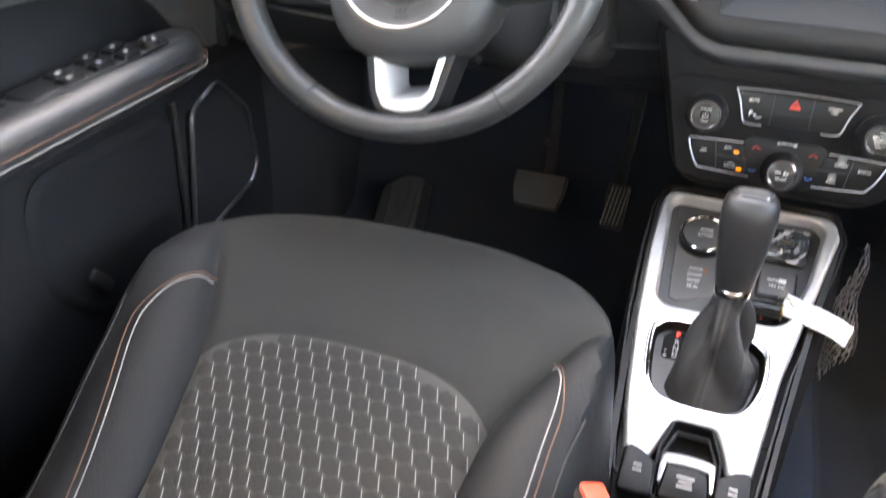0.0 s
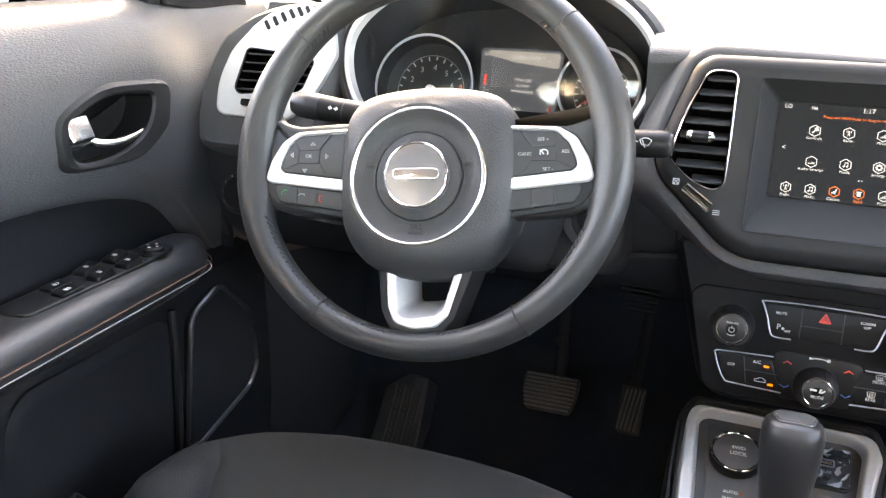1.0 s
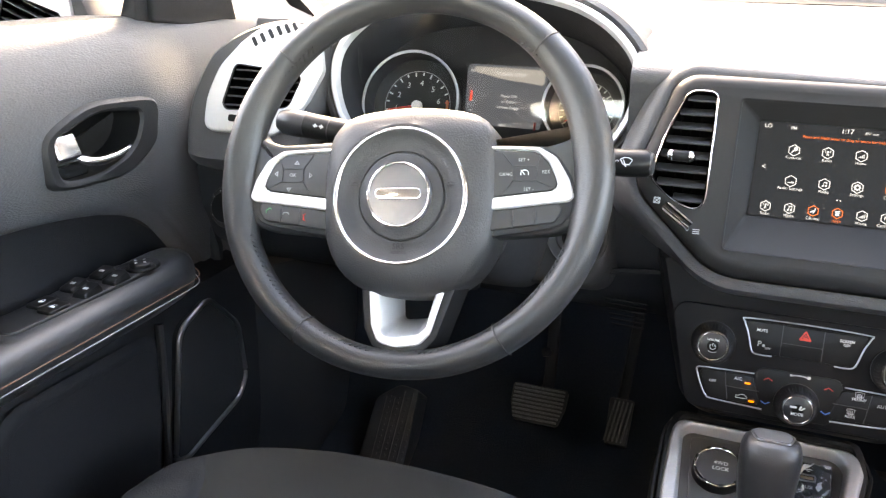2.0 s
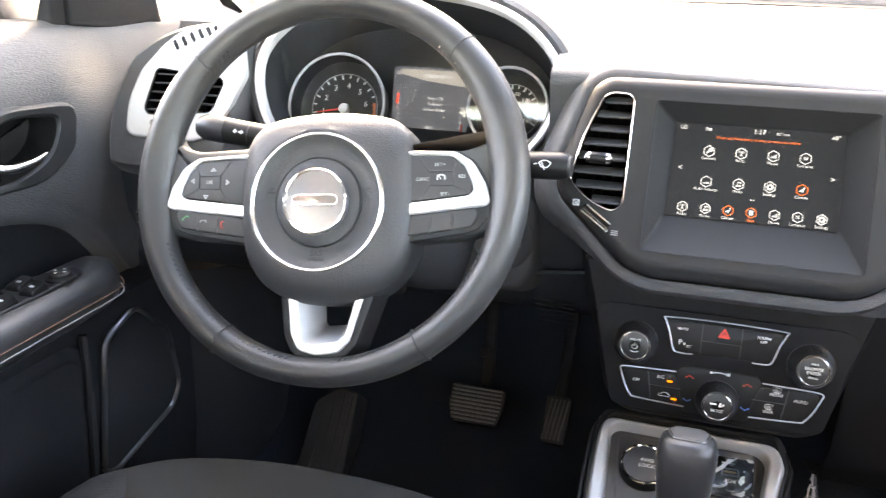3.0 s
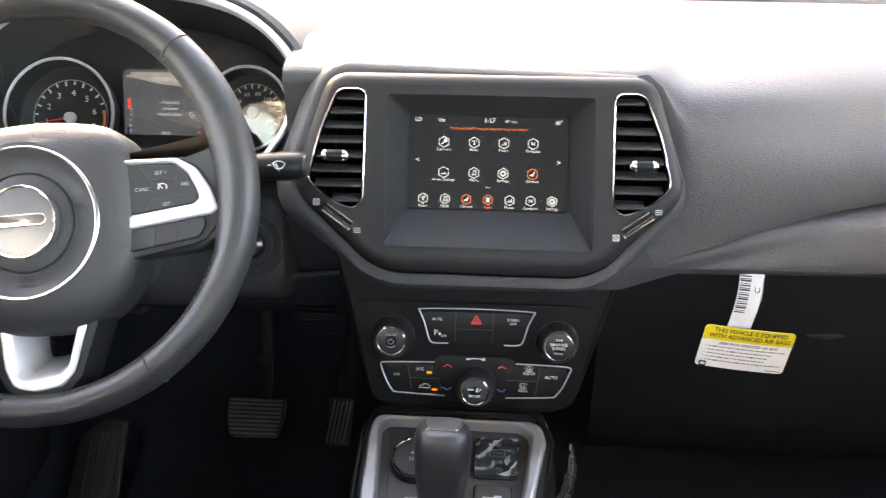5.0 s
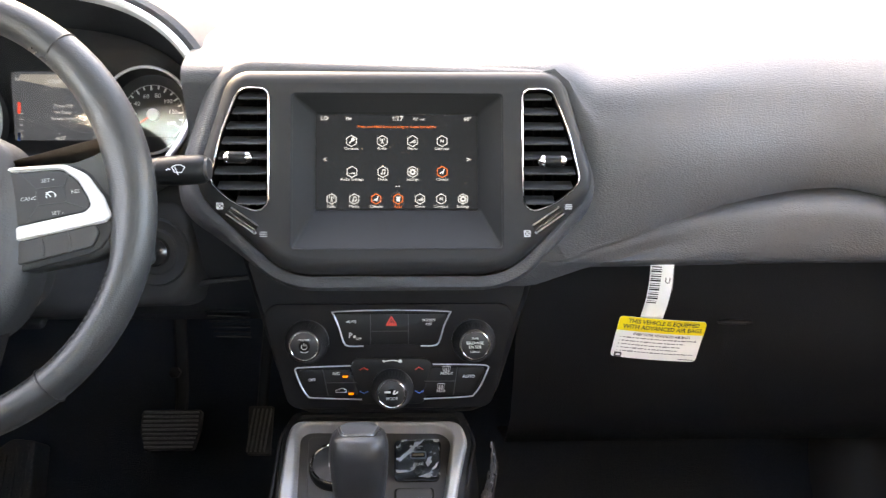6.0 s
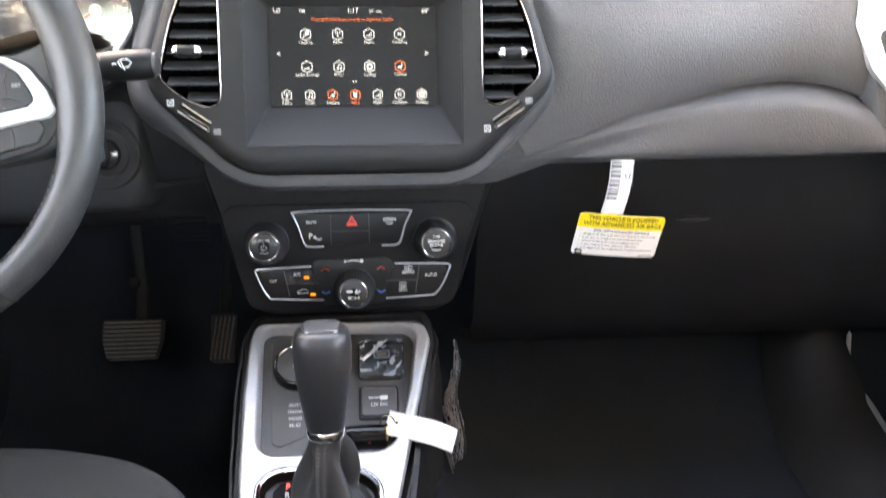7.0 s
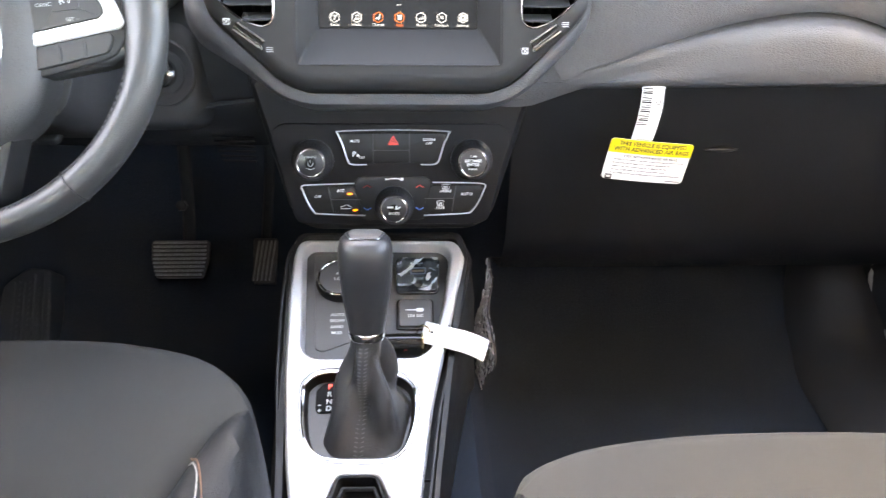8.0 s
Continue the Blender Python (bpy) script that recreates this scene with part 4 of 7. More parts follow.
def build_console():
    d = thing("center_console", "black centre console with a satin silver shifter surround", "console", (0.345, 0.2, 0.0))
    body = [(0.252, 0.405), (0.440, 0.405), (0.446, 0.37), (0.424, 0.24), (0.408, 0.13), (0.394, 0.02), (0.394, -0.12), (0.394, -0.40), (0.262, -0.40), (0.262, -0.12), (0.262, 0.02), (0.252, 0.15), (0.247, 0.30), (0.246, 0.37)]
    top = rounded([kp(*p) for p in body], 0.012, 3)
    low = [(K @ Vector((p[0], p[1], 0))) for p in top]

    def zed(y):
        return min(max(0.27 + (y - 0.31) * 0.383, 0.165), 0.31)
    rings = [[Vector((0.35 + (q.x - 0.35) * 1.18, q.y, 0.02)) for q in low], [Vector((0.35 + (q.x - 0.35) * 1.10, q.y, zed(q.y) - 0.06)) for q in low],
             [Vector((0.35 + (q.x - 0.35) * 1.04, q.y, zed(q.y) - 0.012)) for q in low], [Vector((q.x, q.y, zed(q.y) - 0.0045)) for q in low],
             [Vector((0.345 + (q.x - 0.345) * 0.93, 0.2 + (q.y - 0.2) * 0.97, zed(q.y) - 0.004)) for q in low], [Vector((0.345 + (q.x - 0.345) * 0.90, 0.2 + (q.y - 0.2) * 0.95, zed(q.y) - 0.026)) for q in low]]
    part("body", loft(rings, True, False, True), BLACK, d)
    # silver surround
    outer = rounded([kp(*p) for p in ((0.2545, 0.389), (0.4360, 0.387), (0.4420, 0.362), (0.4215, 0.275), (0.4010, 0.188), (0.3910, 0.118), (0.3830, 0.062), (0.3720, 0.062), (0.3580, 0.100), (0.350, 0.118), (0.311, 0.118), (0.301, 0.094), (0.289, 0.064), (0.2745, 0.064), (0.2625, 0.130), (0.2530, 0.225), (0.2495, 0.305), (0.2505, 0.365))],
                    [0.018, 0.02, 0.02, 0.3, 0.3, 0.2, 0.006, 0.006, 0.02, 0.008, 0.008, 0.02, 0.006, 0.006, 0.2, 0.3, 0.3, 0.02], 4)
    well = rounded([kp(*p) for p in ((0.2615, 0.3830), (0.4285, 0.3805), (0.4170, 0.3050), (0.3985, 0.2390), (0.2690, 0.2390))], [0.014, 0.018, 0.1, 0.026, 0.020], 6)
    ring = offset(smoothline([kp(*p) for p in ((0.2717, 0.2022), (0.2765, 0.2160), (0.2919, 0.2248), (0.3270, 0.2250), (0.3620, 0.2228), (0.3808, 0.2116), (0.3865, 0.1960), (0.3840, 0.1649), (0.3725, 0.1405), (0.3539, 0.1316), (0.3067, 0.1325), (0.2865, 0.1405), (0.2755, 0.1600))], 4, closed=True), -0.0030)
    bm = bmesh.new()
    edges = []
    for lp in (offset(outer, -0.004), offset(well, 0.003), offset(ring, 0.003)):
        vs = [bm.verts.new(K @ Vector((p[0], p[1], 0.0035))) for p in lp]
        edges += [bm.edges.new((vs[i - 1], vs[i])) for i in range(len(vs))]
    bmesh.ops.triangle_fill(bm, use_beauty=True, use_dissolve=False, edges=edges)
    s = part("silver_surround", bm, SILVER, d, "satin silver surround")
    part("silver_edge", loft([lift(K, offset(outer, -0.004), 0.0035), lift(K, offset(outer, -0.0026), 0.0031), lift(K, offset(outer, -0.0012), 0.0019), lift(K, outer, -0.001), lift(K, offset(outer, 0.0006), -0.008)], True), SILVER, s)
    part("well_edge", loft([lift(K, offset(well, 0.003), 0.0035), lift(K, offset(well, 0.0018), 0.0030), lift(K, offset(well, 0.0008), 0.0018), lift(K, well, -0.001), lift(K, offset(well, -0.002), -0.011)], True), SILVER, s)
    part("boot_edge", loft([lift(K, offset(ring, 0.003), 0.0035), lift(K, offset(ring, 0.0008), 0.0026), lift(K, ring, -0.001), lift(K, offset(ring, -0.004), -0.010)], True), SATIN, s)
    part("ring_gap", tube([K @ Vector((p[0], p[1], 0.0034)) for p in offset(ring, 0.0046)], 0.0006, 5, closed=True), INK, s)
    part("boot_ring", tube([K @ Vector((p[0], p[1], 0.0022)) for p in offset(ring, 0.0012)], 0.0019, 8, closed=True), CHROME, s, "bright chrome ring")
    # black piping outside the silver
    part("side_trim", tube([K @ Vector((p[0], p[1], -0.006)) for p in offset(outer, 0.0075)], 0.0022, 6, closed=True), BLACK, d)
    # well panel
    part("well_panel", slab(K, offset(well, -0.0015), -0.016, -0.010, 0), CONSOLE, d, "dark grey console panel")
    up = rounded([kp(*p) for p in ((0.272, 0.376), (0.345, 0.376), (0.345, 0.2715), (0.3130, 0.2626), (0.2890, 0.2530), (0.2805, 0.2560))], 0.006, 3)
    part("mode_plate", slab(K, up, -0.012, -0.0085, 0.001), CONSOLE, d)
    part("boot_panel", slab(K, offset(ring, -0.003), -0.014, -0.009, 0), CONSOLE, d)
    # open tray below the sockets
    tray = rounded([kp(*p) for p in ((0.330, 0.266), (0.401, 0.266), (0.391, 0.243), (0.330, 0.243))], 0.006, 4)
    part("small_tray", slab(K, tray, -0.012, -0.0088, 0), GLOSS, d)
    part("tray_lip", hoop(K, offset(tray, 0.0006), offset(tray, -0.0012), -0.010, -0.0078, 0.0003), CONSOLE, d)
    part("fob_mark", slab(at(K, *kp(0.360, 0.2575), -0.0086), rect(-0.004, -0.0015, 0.004, 0.0015, 0.0005, 2), 0, 0.0005), DIMPRINT, d)
    part("red_mark", slab(at(K, *kp(0.375, 0.257), -0.0086), rect(-0.0014, -0.004, 0.0014, 0.004, 0.0005, 2), 0, 0.0005), REDPRINT, d)
    # gear indicator
    gi = at(K, *kp(0.2985, 0.2015), -0.009)
    g = part("gear_indicator", slab(gi, rounded([(0.0085, 0.0175), (-0.0060, 0.0165), (-0.0132, 0.008), (-0.0125, -0.0170), (0.0085, -0.0160)], [0.004, 0.006, 0.006, 0.005, 0.004], 4), 0, 0.0015, 0.0005), PANELBLACK, d, "black gear indicator with a red lit letter")
    part("letter", writing("P", 0.0082, at(gi, 0.0006, 0.0122, 0.0018), bold=0.03), REDGLOW, g, flat=True)
    for body, v in (("R", 0.0038), ("N", -0.0045), ("D", -0.0122)):
        part("letter", writing(body, 0.0076, at(gi, 0.0004, v, 0.0018), bold=0.03), PRINT, g, flat=True)
    for body, v in (("-", -0.0077), ("+", -0.0148)):
        part("letter", writing(body, 0.0076, at(gi, -0.0090, v, 0.0018), bold=0.03), PRINT, g, flat=True)
    # parking brake pit and its three buttons
    pit = rounded([kp(*p) for p in ((0.313, 0.118), (0.346, 0.118), (0.357, 0.090), (0.357, 0.045), (0.304, 0.045), (0.304, 0.090))], 0.005, 4)
    part("brake_pit", loft([lift(K, offset(pit, 0.002), 0.0030), lift(K, pit, 0.0022), lift(K, offset(pit, -0.002), -0.02)], True, False, True), DARK, d)
    sw = at(K, *kp(0.3305, 0.072), 0.0)
    b = part("parking_brake_switch", slab(sw, rounded([(-0.0185, 0.006), (0.0185, 0.006), (0.0225, -0.030), (-0.0225, -0.030)], 0.004, 4), -0.006, 0.0065, 0.003), BUTTON, d)
    lip = loft([[sw @ Vector((u, v, w)) for u, v, w in ((f * 0.0215, 0.0145 - 0.0020 * f * f - 0.002, 0.003), (f * 0.0215, 0.0150 - 0.0020 * f * f, 0.0075), (f * 0.0205, 0.0120 - 0.0020 * f * f, 0.0098), (f * 0.0200, 0.0055 - 0.0020 * f * f, 0.0092), (f * 0.0195, 0.0030, 0.004))] for f in np.linspace(-1, 1, 15)], False)
    part("switch_lip", lip, SILVER, b, "bright silver lip")
    for e in (-1, 1):
        part("lip_arm", tube([sw @ Vector(p) for p in ((e * 0.0205, 0.0110, 0.0062), (e * 0.0215, 0.0, 0.0062), (e * 0.0228, -0.014, 0.0050))], [0.0030, 0.0030, 0.0016], 8), SILVER, b)
    for j, wd in enumerate((0.008, 0.006, 0.007)):
        part("mark", slab(at(sw, 0, -0.006 - j * 0.0045, 0.0067), rect(-wd, -0.0010, wd, 0.0010, 0.0004, 2), 0, 0.0003), DIMPRINT, b)
    for x0, s1 in ((0.2875, -1), (0.3715, 1)):
        q = at(K, *kp(x0, 0.070), 0.0)
        outline = rounded([(-0.015, 0.012 - 0.007 * s1), (0.0, 0.0165), (0.015, 0.012 + 0.007 * s1), (0.016, -0.030), (-0.016, -0.030)], [0.006, 0.02, 0.006, 0.006, 0.006], 4)
        b = part("side_button", slab(q, outline, -0.006, 0.0045, 0.003), BUTTON, d)
        for j in range(2):
            part("mark", slab(at(q, 0, -0.002 - j * 0.005, 0.0047), rect(-0.004, -0.0009, 0.004, 0.0009, 0.0004, 2), 0, 0.0003), DIMPRINT, b)
    return d


build_console()


def build_mode_knob():
    m = at(K, *kp(0.3035, 0.338), -0.0085)
    d = thing("drive_mode_knob", "black drive mode knob with a broken chrome ring", "knob", m.translation)
    part("knob_base", lathe(m, [(0.0270, 0), (0.0268, 0.007), (0.0255, 0.009)], 48), BUTTON, d)
    o = [Vector((0.0246 * math.cos(a), 0.0246 * math.sin(a))) for a in np.linspace(0, 2 * math.pi, 49)[:-1]]
    part("chrome_ring", hoop(at(m, 0, 0, 0.0085), o, [p * 0.93 for p in o], 0, 0.0022, 0.0004), CHROME, d)
    for i in range(9):
        q = m @ Matrix.Rotation(radians(i * 40), 4, "Z")
        part("ring_gap", slab(at(q, 0.0238, 0, 0.0088), rect(-0.0014, -0.0026, 0.0014, 0.0026, 0.0006, 2), 0, 0.0024), BUTTON, d)
    part("knob_cap", lathe(at(m, 0, 0, 0.0085), [(0.0226, 0), (0.0222, 0.0018), (0.018, 0.0020), (0.001, 0.0016)], 40), CONSOLE, d)
    for body, v in (("4WD", 0.004), ("LOCK", -0.003)):
        part("lettering", writing(body, 0.0062, at(m, 0.002, v, 0.0110), bold=0.01), PRINT, d, flat=True)
    for i, body in enumerate(("AUTO", "SNOW", "SAND", "MUD")):
        q = at(K, *kp(0.3022, 0.2968 - i * 0.0073), -0.0082)
        part("lettering", writing(body, 0.0052, q, bold=0.01), PRINT, d, flat=True)
    part("mode_light", slab(at(K, *kp(0.3125, 0.2972), -0.0084), rect(-0.0011, -0.0016, 0.0011, 0.0016, 0.0004, 2), 0, 0.0005), ORANGEDOT, d, "lit amber indicator")


def build_usb():
    m = at(K, *kp(0.389, 0.346), -0.0095)
    d = thing("usb_panel", "glossy black USB and AUX panel under wrinkled clear film", "socket panel", m.translation)
    out = rounded([(-0.0250, 0.0250), (0.0255, 0.0250), (0.0222, -0.0255), (-0.0240, -0.0255)], 0.006, 4)
    part("plate", slab(m, out, 0, 0.0030, 0.0010), GLOSS, d)
    # wrinkled film
    rings = []
    for i in range(15):
        row = []
        for j in range(15):
            u, v = -0.0225 + 0.0455 * j / 14, -0.0235 + 0.0470 * i / 14
            e = max(abs(u) / 0.023, abs(v) / 0.0235)
            h = 0.0048 + 0.0018 * e ** 4 * (0.5 + noise.noise(Vector((u * 190, v * 190, 1)))) + 0.0011 * noise.noise(Vector((u * 110, v * 110, 4)))
            row.append(m @ Vector((u, v, h)))
        rings.append(row)
    part("film", loft(rings, False), FILM, d, "wrinkled clear protective film").visible_shadow = False
    port = part("port_ring", hoop(at(m, 0.0005, 0.0055), rect(-0.0088, -0.0048, 0.0088, 0.0048, 0.0022), rect(-0.0070, -0.0032, 0.0070, 0.0032, 0.001), 0.003, 0.0042, 0.0004), DULLCHROME, d)
    part("port_tongue", slab(at(m, 0.0005, 0.0058), rect(-0.006, -0.0014, 0.006, 0.0014, 0.0004, 2), 0.003, 0.0036), material("port_copper", (0.42, 0.28, 0.16), 0.4, metal=0.6), port)
    part("aux_ring", lathe(at(m, 0.0005, -0.0135), [(0.0046, 0.003), (0.0046, 0.0042), (0.0030, 0.0044), (0.0024, 0.0030)], 24), BUTTON, d)
    part("lettering", writing("AUX", 0.0055, at(m, 0.0005, -0.0058, 0.0034), bold=0.01), PRINT, d, flat=True)
    bm = tube([m @ Vector((u, 0.0165, 0.0034)) for u in (-0.0065, 0.0055)], 0.0005, 5)
    tube([m @ Vector(p) for p in ((-0.0035, 0.0165, 0.0034), (-0.001, 0.0190, 0.0034), (0.002, 0.0190, 0.0034))], 0.0004, 5, bm=bm)
    tube([m @ Vector(p) for p in ((-0.001, 0.0165, 0.0034), (0.001, 0.0142, 0.0034), (0.003, 0.0142, 0.0034))], 0.0004, 5, bm=bm)
    lathe(at(m, -0.0072, 0.0165, 0.0033), [(0.0012, 0), (0.0012, 0.0004)], 10, bm)
    part("usb_mark", bm, PRINT, d)


def build_socket():
    m = at(K, *kp(0.3855, 0.2965), -0.0095)
    d = thing("power_socket", "dark grey covered power socket on the console", "power socket", m.translation)
    part("socket_frame", slab(m, rect(-0.0205, -0.0200, 0.0200, 0.0200, 0.004), 0, 0.0018, 0.0008), BUTTON, d)
    part("cover", slab(m, rect(-0.0180, -0.0175, 0.0180, 0.0180, 0.004), 0.0018, 0.0045, 0.0018), CONSOLE, d)
    part("lettering", writing("12V DC", 0.0052, at(m, 0, -0.0045, 0.0047), bold=0.01), PRINT, d, flat=True)
    bm = slab(at(m, 0.0045, 0.0035, 0.0045), rect(-0.0035, -0.0024, 0.0045, 0.0024, 0.0012, 2), 0, 0.0003)
    slab(at(m, -0.0045, 0.0035, 0.0045), rect(-0.006, -0.0006, 0.006, 0.0006, 0.0002, 2), 0, 0.0003, 0, bm)
    part("plug_mark", bm, PRINT, d)


build_mode_knob()
build_usb()
build_socket()


def build_shifter():
    d = thing("gear_shifter", "black leather gear lever with a gathered boot", "gear lever", K @ Vector((*kp(0.335, 0.185), -0.01)))
    # knob: oval sections along a leaning stem
    base, tip = Vector((0.3385, 0.1995, 0.306)), Vector((0.3385, 0.214, 0.399))
    secs = [(0.00, 0.0165, 0.0155), (0.05, 0.0172, 0.0162), (0.20, 0.0196, 0.0186), (0.40, 0.0222, 0.0212), (0.60, 0.0242, 0.0232), (0.78, 0.0252, 0.0243), (0.88, 0.0248, 0.0238), (0.95, 0.0228, 0.0215), (0.985, 0.0190, 0.0170), (1.0, 0.0140, 0.0120)]
    ax = (tip - base).normalized()
    sx = Vector((1, 0, 0))
    sy = ax.cross(sx).normalized()
    rings = []
    for f, a, b in secs:
        c = base.lerp(tip, f)
        rings.append([c + sx * a * math.copysign(abs(math.cos(t)) ** 0.85, math.cos(t)) + sy * b * math.copysign(abs(math.sin(t)) ** 0.85, math.sin(t)) for t in np.linspace(0, 2 * math.pi, 37)[:-1]])
    part("knob", loft(rings, True, True, True), KNOBHIDE, d, "black leather knob")
    capm = Matrix.Translation(tip) @ Matrix(((1, 0, 0, 0), (0, sy.y, ax.y, 0), (0, sy.z, ax.z, 0), (0, 0, 0, 1)))
    back = -1 if sy.y > 0 else 1
    cap = rounded([(-0.0125, back * 0.0125), (0.0125, back * 0.0125), (0.0170, back * -0.004), (0.010, back * -0.013), (-0.010, back * -0.013), (-0.0170, back * -0.004)], 0.004, 4)
    part("knob_insert", slab(capm, cap, -0.002, 0.0012, 0.0010), CONSOLE, d)
    part("insert_line", tube([capm @ Vector((p[0], p[1], 0.0000)) for p in offset(cap, 0.0008)], 0.0007, 6, closed=True), DULLCHROME, d)
    # chrome collar
    q = Matrix.Translation(base) @ Matrix(((1, 0, 0, 0), (0, sy.y, ax.y, 0), (0, sy.z, ax.z, 0), (0, 0, 0, 1)))
    part("collar", lathe(q, [(0.0166, -0.0075), (0.0171, -0.006), (0.0171, -0.001), (0.0164, 0.0005)], 32), CHROME, d, "chrome collar")
    # boot: gathered folds from the collar to the ring
    foot = rounded([kp(*p) for p in ((0.307, 0.212), (0.366, 0.215), (0.382, 0.194), (0.370, 0.149), (0.352, 0.1405), (0.304, 0.1415), (0.2945, 0.156))], 0.014, 6)
    foot = [K @ Vector((p[0], p[1], -0.009)) for p in evenly(foot, 72)]
    k = len(foot)
    neck_c = base - ax * 0.006
    rings = []
    steps = 30
    for i in range(steps + 1):
        f = i / steps
        g = f ** 1.05
        row = []
        for j, p in enumerate(foot):
            dirn = Vector((p.x - 0.336, p.y - 0.186, 0)).normalized()
            n = neck_c + Vector((dirn.x * 0.0150, dirn.y * 0.0150, 0))
            c = n.lerp(p, g)
            c.z = n.z + (p.z - n.z) * (f ** 1.02)
            a = math.atan2(dirn.y, dirn.x)
            fold = math.sin(a * 6 + 2.2 * f) * 0.0050 * (1 + 0.5 * math.cos(a)) * math.sin(math.pi * min(f * 1.05, 1)) - abs(math.sin(a * 2 - 3.4 * f + 0.7)) ** 6 * 0.0075 * (0.6 + 0.5 * math.cos(a)) * math.sin(math.pi * f) + math.sin(a * 3 - 5 * f + 1) * 0.0040 * math.sin(math.pi * f)
            bulge = 0.0025 * math.sin(math.pi * f) ** 1.5
            c += dirn * (fold + bulge - 0.004 * math.sin(math.pi * f))
            row.append(c)
        rings.append(row)
    part("boot", loft(rings, True), BOOTHIDE, d, "gathered black leather boot")
    bm = bmesh.new()
    j0 = min(range(k), key=lambda j: abs(foot[j].x - 0.330) + (0 if foot[j].y < 0.17 else 9))
    for i in range(1, steps):
        p, q2 = rings[i][j0], rings[i + 1][j0]
        m0 = (p + q2) / 2
        for e in (-1, 1):
            tube([m0 + Vector((e * 0.0014, -0.0012, 0.0008)), m0 + Vector((e * 0.0042, -0.0010, 0.0022))], 0.0005, 4, bm=bm)
    part("boot_stitching", bm, GREYTHREAD, d)


build_shifter()


# ---- key tag lying on the console ----
def build_tag():
    d = thing("key_tag", "white paper key tag lying on the console", "key tag", K @ Vector((*kp(0.394, 0.258), 0)))
    a, b = K @ Vector((*kp(0.3925, 0.268), 0.004)), Vector((0.4585, 0.250, 0.243))
    ax = (b - a).normalized()
    side = Vector((0.16, 0.90, 0.36)).normalized()
    side = (side - ax * side.dot(ax)).normalized()
    up = ax.cross(side)
    rings = []
    for i in range(11):
        f = i / 10
        c = a.lerp(b, f) + up * (0.004 * math.sin(math.pi * f) - 0.0015 * math.sin(6 * f))
        rings.append([c + side * s + up * (0.0012 * math.cos(s * 120)) for s in np.linspace(-0.0135, 0.0135, 7)])
    bm = loft(rings, False)
    t = part("tag", bm, PAPER, d)
    md = t.modifiers.new("thickness", "SOLIDIFY")
    md.thickness = 0.0006
    part("punch_hole", lathe(Matrix.Translation(a + ax * 0.010 + up * 0.0032) @ up.to_track_quat("Z", "Y").to_matrix().to_4x4(), [(0.0016, 0), (0.0016, 0.0004)], 12), INK, d)
    brass = material("brass_ring", (0.62, 0.50, 0.28), 0.25, metal=1.0)
    ring = [a + ax * (0.001 + 0.007 * math.cos(t)) + (side * 0.3 + up * 0.9) * 0.008 * math.sin(t) for t in np.linspace(0, 2 * math.pi, 21)[:-1]]
    part("key_ring", tube(ring, 0.0009, 6, closed=True), brass, d, "thin brass ring")
    m = at(K, *kp(0.374, 0.2585), -0.006)
    part("key_head", tube([m @ Vector((u, 0.001, 0.005)) for u in (-0.0235, -0.0215, -0.016, 0.0, 0.014, 0.0195, 0.0205)], [0.003, 0.0072, 0.0084, 0.0086, 0.0086, 0.0078, 0.004], 18), GLOSS, d, "glossy black key head")
    part("key_end", tube([m @ Vector((u, 0.001, 0.005)) for u in (0.0170, 0.0178, 0.0192, 0.0200)], [0.0082, 0.0092, 0.0092, 0.0080], 18), brass, d, "brass end ring")


build_tag()


# ---- net pocket on the side of the console ----
def build_net():
    d = thing("net_pocket", "stretched grey cord net on the side of the console", "net pocket", (0.455, 0.30, 0.12))
    bm = bmesh.new()

    A, B, Cc, D = (Vector(p) for p in ((0.467, 0.345, 0.300), (0.470, 0.275, 0.205), (0.472, 0.420, 0.060), (0.469, 0.470, 0.120)))

    def spot(s, t):
        p = A.lerp(B, s).lerp(D.lerp(Cc, s), t)
        return p + Vector((0.003 * math.sin(9 * s + 5 * t) + 0.002 * noise.noise(p * 60), 0, 0))
    n, r = 11, 15
    for i in range(n):
        for j in range(r):
            o = 0.5 * (j % 2)
            for e in (-0.5, 0.5):
                a = spot(min(max((i + o) / n, 0), 1), j / r)
                b = spot(min(max((i + o + e) / n, 0), 1), (j + 1) / r)
                jit = Vector((0.003 * noise.noise(a * 170), 0.004 * noise.noise(a * 150 + Vector((3, 1, 2))), 0.004 * noise.noise(a * 160)))
                tube([a + jit, b + jit], 0.0009, 4, bm=bm)
    part("netting", bm, NETCORD, d)
    part("hem", tube([spot(s, 0) for s in np.linspace(0, 1, 16)], 0.0013, 6), BLACK, d)


build_net()


